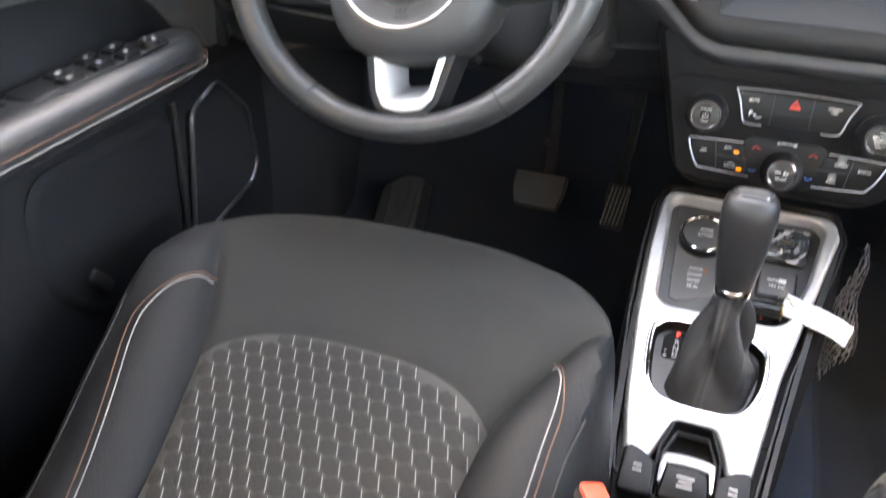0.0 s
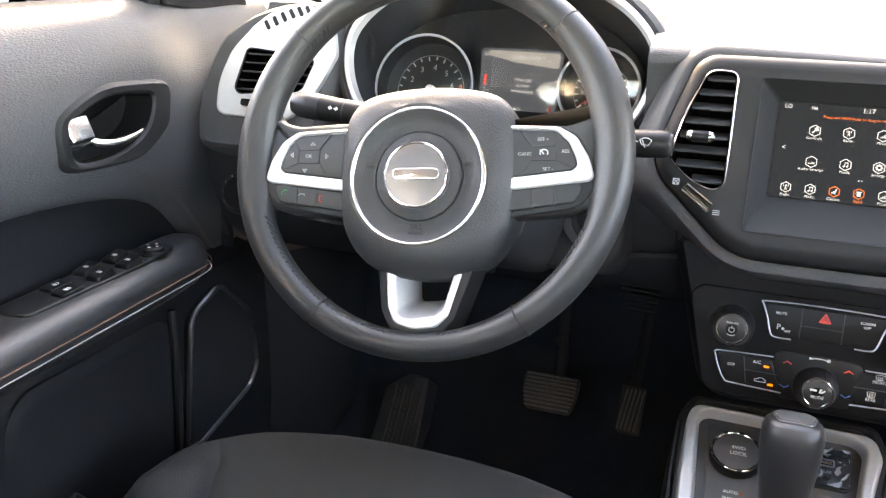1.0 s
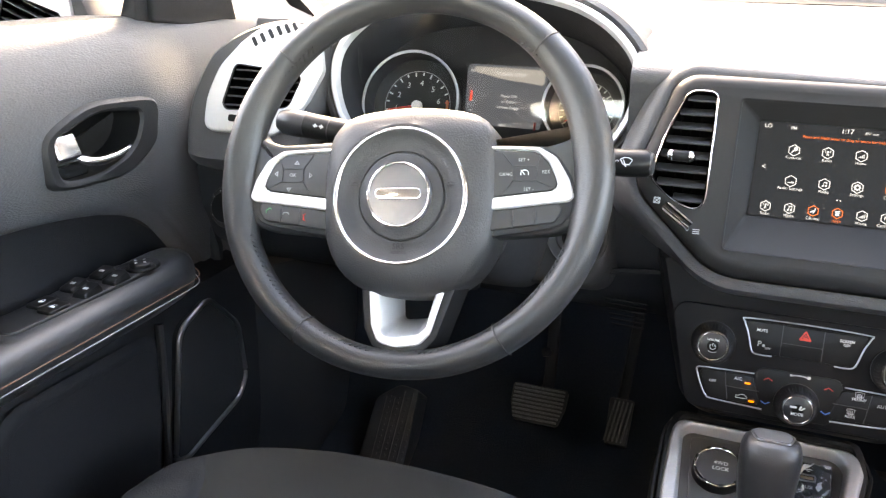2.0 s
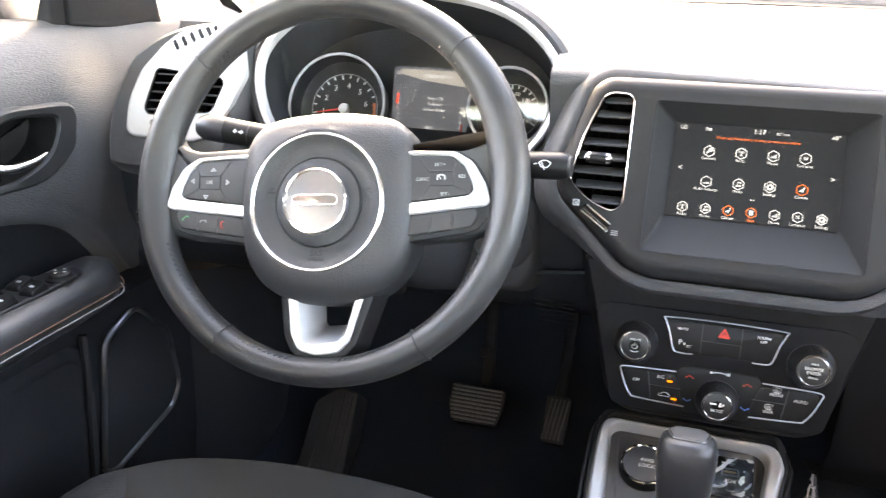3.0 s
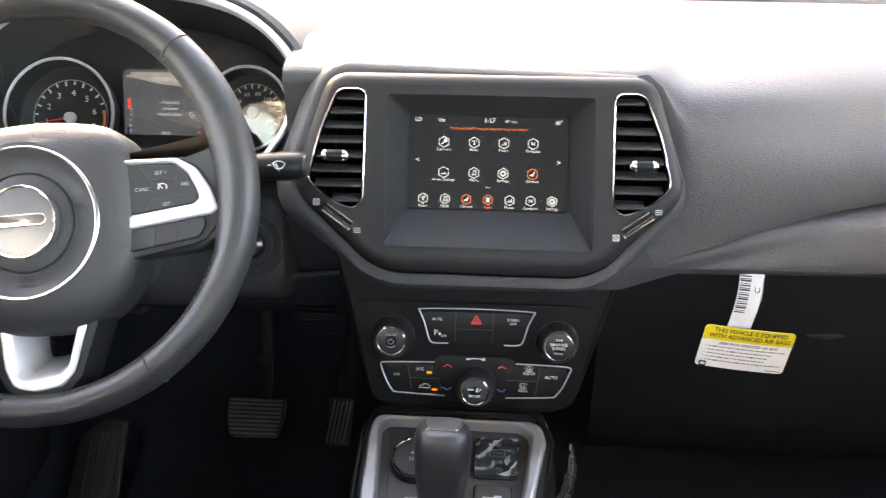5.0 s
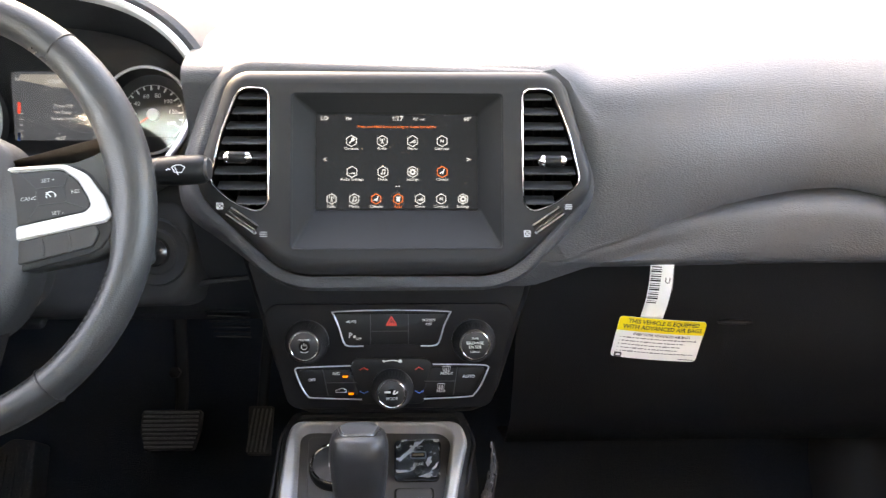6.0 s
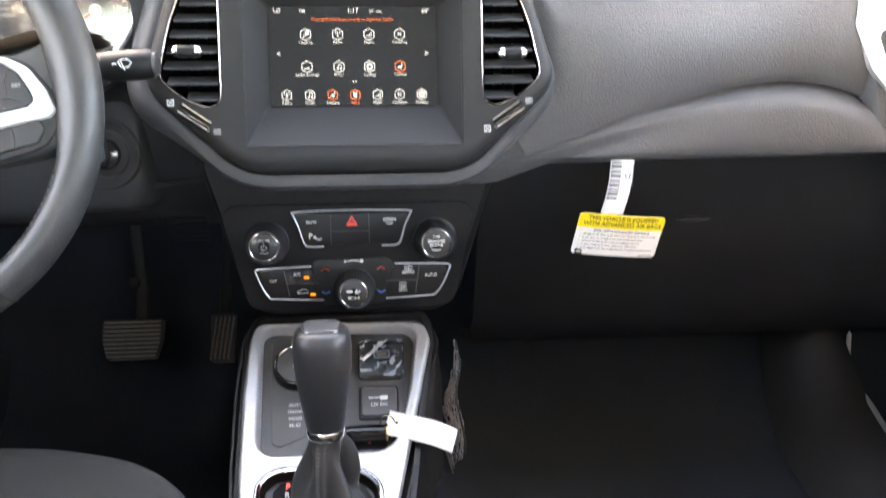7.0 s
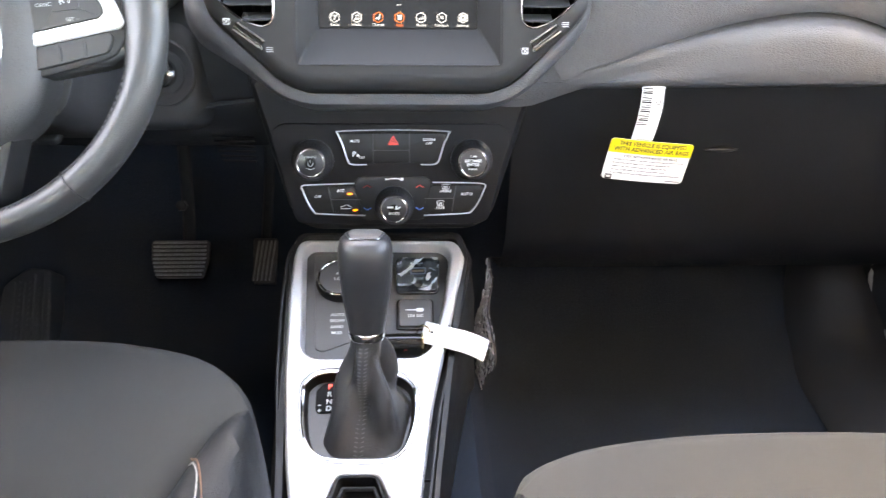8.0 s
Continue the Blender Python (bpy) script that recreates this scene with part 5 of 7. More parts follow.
# ---- steering column, stalks and wheel ----
def build_column():
    d = thing("steering_column", "black steering column shroud with ignition lock", "steering column", (0.0, 0.36, 0.48))
    rings = []
    sec = rounded([(-0.085, 0.055), (0.085, 0.055), (0.10, 0.0), (0.085, -0.062), (-0.07, -0.062), (-0.095, 0.0)], 0.03, 5)
    col = face_at(-0.005, 0.0, 0.0, 24)
    for w, s in ((-0.030, 0.72), (-0.045, 0.95), (-0.08, 1.04), (-0.14, 1.06), (-0.24, 1.0)):
        base = Vector((-0.004, 0.244, 0.582)) + Vector((0, -math.cos(radians(24)), math.sin(radians(24)))) * w
        rings.append([base + col.to_3x3() @ Vector((p[0] * s, p[1] * s - 0.02, 0)) for p in sec])
    part("shroud", loft(rings, True, True, True), SHROUD, d)
    # ignition lock in a rounded boss beside the column
    ig = face_at(0.129, 0.394, 0.494, 14, 0, -6)
    boss = rounded([(-0.075, 0.052), (0.018, 0.052), (0.033, 0.036), (0.035, -0.030), (0.022, -0.052), (-0.075, -0.058)], [0.01, 0.022, 0.02, 0.02, 0.022, 0.01], 6)
    part("lock_boss", loft([lift(ig, offset(boss, 0.010), -0.05), lift(ig, offset(boss, 0.003), -0.006), lift(ig, boss, 0.0), lift(ig, offset(boss, -0.004), 0.0030), lift(ig, offset(boss, -0.009), 0.0036)], True, False, True), SHROUD, d)
    ring = [Vector((math.cos(t), math.sin(t))) for t in np.linspace(0, 2 * math.pi, 41)[:-1]]
    part("lock_housing", loft([lift(ig, [p * q for p in ring], w) for q, w in ((0.0345, 0.0036), (0.0340, 0.0064), (0.0325, 0.0074), (0.0300, 0.0062), (0.0235, 0.0044), (0.0215, 0.0056), (0.0180, 0.0050))], True, False, True), SHROUD, d)
    part("lock_barrel", lathe(at(ig, 0, 0, 0.0050), [(0.0150, 0), (0.0145, 0.006), (0.0110, 0.007)], 28), GLOSS, d)
    part("lock_slot", slab(at(ig, 0, 0, 0.0120), rect(-0.0012, -0.006, 0.0012, 0.006, 0.0005, 2), 0, 0.0006), DULLCHROME, d)
    part("tilt_lever", slab(face_at(0.03, 0.335, 0.455, 60), rect(-0.012, -0.02, 0.012, 0.02, 0.006), 0, 0.008, 0.003), BLACK, d)
    part("trim_rivet", lathe(face_at(0.042, 0.335, 0.462, 20), [(0.0035, 0), (0.003, 0.002), (0.0005, 0.003)], 12), CHROME, d)
    # left stalk: smooth grip, two marked collars, slim root
    P0, P1 = Vector((-0.030, 0.300, 0.5985)), Vector((-0.178, 0.306, 0.6095))
    t = (P1 - P0).normalized()
    n = 12
    pts = [P0.lerp(P1, i / n) for i in range(n + 1)]
    st = part("lamp_stalk", tube(pts, [0.0115, 0.0118, 0.0122, 0.0126, 0.0132, 0.0136, 0.0136, 0.0136, 0.0135, 0.0140, 0.0140, 0.0134, 0.0110], 24, flat=0.95), BUTTON, d, "black lamp stalk")
    for f in (0.44, 0.585, 0.72):
        c = P0.lerp(P1, f)
        part("stalk_groove", tube([c - t * 0.0006, c + t * 0.0006], 0.0138, 24, flat=0.95), INK, st)
    c = P0.lerp(P1, 0.86)
    part("stalk_cap", tube([c - t * 0.012, c, c + t * 0.014, c + t * 0.0205], [0.0143, 0.0146, 0.0140, 0.0112], 24, flat=0.95), ROTARY, st)
    fs = face_at(*(P0.lerp(P1, 0.652) + Vector((0, -0.0128, 0.0045))), 20, -4)
    bm = bmesh.new()
    for e in (-1, 1):
        slab(at(fs, e * 0.0030, 0, 0), [(e * -0.002, -0.0008), (0, -0.0008), (0, -0.0024), (e * 0.0030, 0), (0, 0.0024), (0, 0.0008), (e * -0.002, 0.0008)], 0, 0.0005, 0, bm)
    part("turn_mark", bm, PRINT, st)
    fs = face_at(*(P0.lerp(P1, 0.385) + Vector((0, -0.0116, 0.0055))), 24, -4)
    bm = slab(at(fs, 0, 0.001), rounded([(-0.003, 0.0028), (0.0012, 0.0030), (0.0040, 0), (0.0012, -0.0030), (-0.003, -0.0028)], 0.001, 3), 0, 0.0005)
    for q in (-0.0020, 0.0, 0.0020):
        slab(at(fs, -0.0056, 0.001 + q), rect(-0.0016, -0.0003, 0.0016, 0.0003, 0.0001, 1), 0, 0.0005, 0, bm)
    slab(at(fs, 0.0085, -0.0005), rect(-0.0012, -0.0018, 0.0012, 0.0018, 0.0004, 2), 0, 0.0005, 0, bm)
    part("lamp_mark", bm, PRINT, st)
    # right stalk: slim arm and a thicker end with a flat cap
    P0, P1 = Vector((0.060, 0.318, 0.5905)), Vector((0.205, 0.3165, 0.5985))
    t = (P1 - P0).normalized()
    pts = [P0.lerp(P1, f) for f in (0, 0.3, 0.6, 0.70, 0.715, 0.73, 0.85, 0.95, 0.985, 1.0)]
    st = part("wiper_stalk", tube(pts, [0.0105, 0.0112, 0.0120, 0.0122, 0.0124, 0.0130, 0.0134, 0.0132, 0.0124, 0.0108], 24, flat=0.98), BUTTON, d, "black wiper stalk")
    c = P0.lerp(P1, 0.716)
    part("stalk_groove", tube([c - t * 0.0005, c + t * 0.0005], 0.0128, 24, flat=0.98), INK, st)
    fs = face_at(*(P0.lerp(P1, 0.855) + Vector((0, -0.0128, 0.0036))), 18)
    bm = tube([fs @ Vector(p) for p in ((-0.0055, 0.0022, 0), (-0.002, 0.0042, 0), (0.002, 0.0042, 0), (0.0055, 0.0022, 0), (0.0030, -0.0022, 0), (-0.0030, -0.0022, 0), (-0.0055, 0.0022, 0))], 0.00045, 5)
    tube([fs @ Vector(p) for p in ((-0.003, 0.002, 0), (0.0, -0.0045, 0))], 0.00045, 5, bm=bm)
    for q in (-0.0085, -0.0072, -0.0098):
        lathe(at(fs, q, 0.0005 * (q * 1000 % 2)), [(0.0006, 0), (0.0006, 0.0004)], 8, bm)
    part("wiper_mark", bm, PRINT, st)
    part("stalk_end", tube([P1 - t * 0.001, P1 + t * 0.0022, P1 + t * 0.0032], [0.0104, 0.0098, 0.0070], 20), WBUTTON, st)


build_column()


def build_wheel():
    d = thing("steering_wheel", "black leather three-spoke steering wheel with silver trim", "steering wheel", W.translation)
    R, r = 0.1712, 0.0148
    N, M = 144, 24
    rings = []
    seams = [radians(a) for a in (43.5, 136.5, 237, 303)]
    spokes = [radians(a) for a in (0, 180)]
    for i in range(N):
        a = 2 * math.pi * i / N
        c = Vector((R * math.cos(a), R * math.sin(a) * (0.984 if math.sin(a) < 0 else 1.0), 0))
        rad = Vector((math.cos(a), math.sin(a), 0))
        slim = 1 - 0.13 * math.exp(-((a - 1.5 * math.pi) / 0.45) ** 2)
        grip = math.exp(-((abs(((a - math.pi / 2 + math.pi) % (2 * math.pi)) - math.pi) - 1.12) / 0.30) ** 2)
        near = max(math.exp(-(((a - q + math.pi) % (2 * math.pi) - math.pi) / 0.30) ** 4) for q in spokes)
        row = []
        for j in range(M):
            t = 2 * math.pi * j / M
            inward = max(0, -math.cos(t))
            wide = r * slim * (1 + 0.05 * grip) * math.cos(t) - 0.005 * near * inward - 0.0025 * grip * inward
            row.append(W @ (c + rad * wide + Vector((0, 0, r * slim * 1.13 * math.sin(t) * (1 - 0.25 * near * inward)))))
        rings.append(row)
    bm = loft(rings + [rings[0]], True)
    bmesh.ops.remove_doubles(bm, verts=bm.verts, dist=1e-6)
    part("rim", bm, HIDE, d, "black leather rim")
    for a in seams:
        c = Vector((R * math.cos(a), R * math.sin(a) * (0.984 if math.sin(a) < 0 else 1.0), 0))
        rad = Vector((math.cos(a), math.sin(a), 0))
        loop = [W @ (c + rad * (r + 0.0003) * math.cos(t) + Vector((0, 0, 1)) * (r * 1.13 + 0.0003) * math.sin(t)) for t in np.linspace(0, 2 * math.pi, 25)[:-1]]
        part("rim_seam", tube(loop, 0.0008, 5, closed=True), BLACKTHREAD, d)
    # laced stitching along the inner edge, in four runs
    for a0, a1 in ((200, 262), (278, 338), (128, 168), (12, 50)):
        bm = bmesh.new()
        n = int((a1 - a0) / 1.9)
        for i in range(n):
            a, b = radians(a0 + (a1 - a0) * i / n), radians(a0 + (a1 - a0) * (i + 0.75) / n)
            q0, q1 = R - r * 0.84, R - r * 0.98
            tube([W @ Vector((q0 * math.cos(a), q0 * math.sin(a), 0.0105)), W @ Vector((q1 * math.cos(b), q1 * math.sin(b), 0.0050))], 0.0009, 5, bm=bm)
        part("rim_stitching", bm, BLACKTHREAD, d)
    # airbag pad: a deep cushion with a dished middle
    hub = at(W, 0.0, -0.0184)
    half = [(0.0, 0.0845), (0.035, 0.0820), (0.060, 0.0760), (0.0750, 0.0630), (0.0822, 0.0440), (0.0845, 0.0150), (0.0835, -0.0150), (0.0790, -0.0420), (0.0680, -0.0635), (0.0520, -0.0785), (0.0280, -0.0880), (0.0, -0.0910)]
    pad = smoothline([Vector((u + 0.004, v)) for u, v in half + [(-u, v) for u, v in half[-2:0:-1]]], 4, True)
    prof = ((0.0, -0.035), (0.0, -0.004), (0.0012, 0.002), (0.004, 0.0075), (0.009, 0.0125), (0.015, 0.0160), (0.0195, 0.0180))
    rings = [lift(hub, offset(pad, -o) if o else pad, w) for o, w in prof]
    circ = [Vector((math.cos(math.atan2(p[1], p[0])), math.sin(math.atan2(p[1], p[0])))) for p in pad]
    for rr, w in ((0.0650, 0.0200), (0.0630, 0.0203), (0.0585, 0.0190), (0.0555, 0.0160), (0.0490, 0.0138), (0.0440, 0.0132), (0.0412, 0.0138), (0.0400, 0.0128), (0.0388, 0.0150), (0.0345, 0.0166), (0.0300, 0.0170)):
        rings.append(lift(hub, [p * rr for p in circ], w))
    p = part("airbag_pad", loft(rings, True, False, True), bumped(material("airbag_skin", (0.0200, 0.0196, 0.0192), 0.52), "leather", 600, 0.0002), d, "soft grained black airbag pad")
    o = [Vector((math.cos(a), math.sin(a))) for a in np.linspace(0, 2 * math.pi, 65)[:-1]]
    part("chrome_ring", tube(lift(hub, [q * 0.0606 for q in o], 0.0200), 0.0020, 12, closed=True, flat=0.7), CHROME, p, "polished chrome ring")
    em = part("emblem", lathe(at(hub, 0, 0, 0.0165), [(0.0296, 0), (0.0296, 0.0050), (0.0290, 0.0068), (0.0280, 0.0070), (0.0272, 0.0058), (0.018, 0.0062), (0.002, 0.0064)], 56), material("polished_emblem", (0.20, 0.205, 0.215), 0.30, metal=0.8, vary=0.03), p, "round polished silver emblem")
    part("emblem_bar", slab(at(hub, 0, 0.0005, 0.0226), rect(-0.0215, -0.0052, 0.0215, 0.0052, 0.0045), 0, 0.0018, 0.0012), CHROME, em)
    part("emblem_rim", tube(lift(hub, [q * 0.0284 for q in o], 0.0234), 0.0010, 8, closed=True), CHROME, em)
    for body, v, sz in (("SRS", -0.0455, 0.0075), ("AIRBAG", -0.0508, 0.0042)):
        part("moulded_letters", writing(body, sz, at(hub, 0, v, 0.0150), bold=0.015), BLACK, p, flat=True)
    for e in (-1, 1):
        q = at(hub, e * 0.0452, 0.0095, 0.0142)
        bm = tube([q @ Vector((a * 0.0038, b * 0.0022, 0)) for a, b in ((-1, 0), (1, 0), (1, 1), (0.2, 1.4), (-0.6, 1), (-1, 0), (0.6, -1))], 0.0004, 5)
        part("horn_mark", bm, BLACK, p)
    # side spokes with switches
    for s in (-1, 1):
        def P(pts):
            return [(s * u, v) for u, v in pts]
        back = rounded(P([(0.060, 0.036), (0.126, 0.0330), (0.146, 0.0385), (0.160, 0.060), (0.176, 0.050), (0.176, -0.055), (0.164, -0.062), (0.152, -0.0420), (0.136, -0.0495), (0.060, -0.0555)]), [0.004, 0.03, 0.02, 0.006, 0.004, 0.004, 0.006, 0.02, 0.03, 0.004], 5)
        sp = part("spoke", slab(W, back, -0.018, 0.0035, 0.007), HIDE, d)
        carrier = rounded(P([(0.066, 0.0290), (0.124, 0.0270), (0.1390, 0.0180), (0.1510, -0.0020), (0.1558, -0.0200), (0.1515, -0.0310), (0.1425, -0.0420), (0.1320, -0.0460), (0.066, -0.0560)]), [0.002, 0.014, 0.02, 0.02, 0.006, 0.006, 0.008, 0.01, 0.002], 4)
        part("switch_carrier", slab(W, carrier, -0.006, 0.0052, 0.002), BLACK, sp)
        band = rounded(P([(0.068, 0.0275), (0.122, 0.0252), (0.1370, 0.0165), (0.1480, -0.0020), (0.1530, -0.0185), (0.1480, -0.0225), (0.068, -0.0314)]), [0.001, 0.014, 0.016, 0.02, 0.005, 0.004, 0.001], 5)
        inb = rounded(P([(0.0684, 0.0240), (0.119, 0.0218), (0.1305, 0.0120), (0.1370, -0.0020), (0.1388, -0.0090), (0.1335, -0.0132), (0.0684, -0.0205)]), [0.001, 0.012, 0.012, 0.012, 0.004, 0.004, 0.001], 5)
        part("silver_band", hoop(W, band, inb, 0.002, 0.0094, 0.0014), SILVER, sp, "satin silver band")
        part("switch_block", slab(W, offset(inb, -0.0006), 0.002, 0.0086, 0.0012), WBUTTON, sp)
        c = (s * 0.1098, 0.0022)
        for (cu, cv), q in zip(P([(-0.0105, 0.0062), (0.0105, 0.0062), (0.0105, -0.0062), (-0.0105, -0.0062)]), P([(0.0885, 0.0225), (0.1240, 0.0175), (0.1360, -0.0110), (0.0900, -0.0180)])):
            bm = tube([W @ Vector((c[0] + cu, c[1] + cv, 0.0087)), W @ Vector((*q, 0.0086))], 0.0006, 5)
            part("switch_gap", bm, INK, sp)
        sq = rounded([(c[0] - 0.0105, c[1] - 0.0062), (c[0] + 0.0105, c[1] - 0.0062), (c[0] + 0.0105, c[1] + 0.0062), (c[0] - 0.0105, c[1] + 0.0062)], 0.002, 3)
        part("switch_gap", tube([W @ Vector((*q, 0.0087)) for q in sq], 0.0006, 5, closed=True), INK, sp)
        if s < 0:
            tri = [(-0.0028, -0.0016), (0.0028, -0.0016), (0, 0.002)]
            for u, v, t in ((-0.1062, 0.0140, 0), (-0.1130, -0.0112, 180), (-0.1268, 0.0036, 90), (-0.0915, 0.0019, -90)):
                part("arrow_mark", hoop(at(W, u, v, 0.0088, t), [Vector(q) for q in tri], [Vector(q) * 0.45 for q in tri], 0, 0.0003), DIMPRINT, sp)
            part("lettering", writing("OK", 0.0048, at(W, *c, 0.0090), bold=0.01), DIMPRINT, sp, flat=True)
        else:
            for body, u, v in (("SET +", 0.1088, 0.0140), ("SET -", 0.1137, -0.0118), ("RES", 0.1282, 0.0033), ("CANC", 0.0932, 0.0014)):
                part("lettering", writing(body, 0.0042, at(W, u, v, 0.0090)), DIMPRINT, sp, flat=True)
            bm = tube([W @ Vector((c[0] + 0.0035 * math.cos(t), c[1] + 0.0030 * math.sin(t), 0.0090)) for t in np.linspace(-0.5, 3.7, 10)], 0.0004, 4)
            tube([W @ Vector((c[0], c[1] - 0.001, 0.0090)), W @ Vector((c[0] - 0.0035, c[1] + 0.003, 0.0090))], 0.0004, 4, bm=bm)
            part("cruise_mark", bm, PRINT, sp)
        low = rounded(P([(0.068, -0.0322), (0.1405, -0.0232), (0.1430, -0.0300), (0.1370, -0.0405), (0.068, -0.0500)]), [0.002, 0.004, 0.006, 0.006, 0.002], 4)
        part("lower_switch", slab(W, low, 0.002, 0.0082, 0.0016), WBUTTON, sp)
        for f in (0.34, 0.67):
            A = Vector((s * (0.080 + 0.060 * f), -0.0318 + 0.0078 * f))
            B = Vector((s * (0.080 + 0.060 * f), -0.0478 + 0.0078 * f))
            part("switch_notch", tube([W @ Vector((*A, 0.0083)), W @ Vector((*B, 0.0083))], 0.0007, 5), INK, sp)
            mid = (A + B) / 2
            part("switch_notch", slab(at(W, mid.x, mid.y, 0.0080), rect(-0.0012, -0.0048, 0.0012, 0.0048, 0.0011, 3), 0, 0.0010, 0.0004), INK, sp)
        if s < 0:
            for u, v, mt, t in ((-0.1331, -0.0307, GREENPRINT, 35), (-0.1148, -0.0338, DIMPRINT, 0), (-0.0958, -0.0373, REDPRINT, 90)):
                bm = tube([at(W, u, v, 0.0085, t) @ Vector((0.0032 * a, 0.0012 * b, 0)) for a, b in ((-1, -1), (-0.7, 0.6), (0.7, 0.6), (1, -1))], 0.0006, 5)
                part("phone_mark", bm, mt, sp)
    # lower spoke: black shell, thin silver U and its sloping inner wall
    oo = rounded([(-0.042, -0.080), (0.058, -0.080), (0.0350, -0.1440), (0.0240, -0.1560), (-0.003, -0.1605), (-0.0265, -0.1540), (-0.0350, -0.1370)], [0.004, 0.004, 0.012, 0.014, 0.03, 0.014, 0.012], 5)
    so = rounded([(-0.0325, -0.080), (0.0470, -0.080), (0.0290, -0.1400), (0.0190, -0.1505), (-0.003, -0.1535), (-0.0205, -0.1487), (-0.0268, -0.1340)], [0.002, 0.002, 0.010, 0.010, 0.03, 0.010, 0.010], 5)
    ii = rounded([(-0.0235, -0.080), (0.0395, -0.080), (0.0245, -0.1335), (0.0180, -0.1395), (-0.003, -0.1432), (-0.0125, -0.1427), (-0.0182, -0.1380)], [0.002, 0.002, 0.006, 0.006, 0.03, 0.006, 0.006], 5)
    deep = rounded([(-0.0095, -0.080), (0.0335, -0.080), (0.0215, -0.1235), (0.0170, -0.1262), (-0.001, -0.1280), (-0.0040, -0.1275), (-0.0065, -0.1240)], [0.002, 0.002, 0.004, 0.003, 0.02, 0.002, 0.004], 5)
    sp = part("spoke", loft([lift(W, offset(oo, 0.004), -0.026), lift(W, oo, -0.006), lift(W, offset(oo, -0.0015), -0.0005), lift(W, offset(oo, -0.004), 0.0008), lift(W, offset(so, -0.001), 0.0002)], True), BLACK, d)
    part("silver_band", loft([lift(W, so, -0.001), lift(W, so, 0.0016), lift(W, offset(so, -0.0014), 0.0028), lift(W, offset(ii, 0.0012), 0.0028), lift(W, ii, 0.0014)], True), SILVER, sp, "satin silver U-shaped band")
    part("inner_wall", loft([lift(W, ii, 0.0014), lift(W, [p.lerp(q, 0.2) for p, q in zip(ii, deep)], -0.004), lift(W, deep, -0.026), lift(W, offset(deep, -0.001), -0.032)], True), SILVER, sp)


build_wheel()


# ---- instrument hood and dials ----
HOOD = [(0.0, 0.108), (0.06, 0.103), (0.108, 0.090), (0.146, 0.066), (0.170, 0.034), (0.171, -0.004), (0.152, -0.046), (0.115, -0.074), (0.0, -0.082)]


def hood_line(grow=0.0, n=6):
    pts = HOOD + [(-u, v) for u, v in HOOD[-2:0:-1]]
    line = smoothline([Vector(p) for p in pts], n, True)
    return offset(line, grow) if grow else line


def build_hood():
    d = thing("instrument_hood", "black hooded binnacle edged with a silver band", "binnacle", (0, 0.45, 0.56))
    a, b = hood_line(0.005), hood_line(-0.004)
    part("silver_edge", loft([lift(H, a, -0.004), lift(H, a, 0.002), lift(H, hood_line(0.003), 0.004), lift(H, hood_line(-0.001), 0.002), lift(H, b, -0.006)], True), SILVER, d, "satin silver edging")
    part("inner_shell", loft([lift(H, b, -0.006), lift(H, hood_line(-0.007), -0.02), lift(H, hood_line(-0.012), -0.055), lift(H, hood_line(-0.016), -0.085)], True), DARK, d)
    # outer hood: swept back and down to the dashboard
    rings = [lift(H, a, -0.004), lift(H, hood_line(0.010), 0.000), lift(H, hood_line(0.016), -0.004), lift(H, hood_line(0.018), -0.014)]
    for y, f, drop in ((0.05, 1.0, 0.0), (0.11, 0.98, 0.004), (0.18, 0.90, 0.016), (0.26, 0.72, 0.035), (0.34, 0.40, 0.060)):
        base = [H @ Vector((p[0] * (0.98 - 0.1 * y), p[1], -0.014)) for p in hood_line(0.018)]
        rings.append([Vector((p.x, p.y + y, 0.66 + (p.z - 0.66) * f - drop * 0.2)) for p in base])
    part("outer_hood", loft(rings, True), PAD, d, "grained black hood")


build_hood()


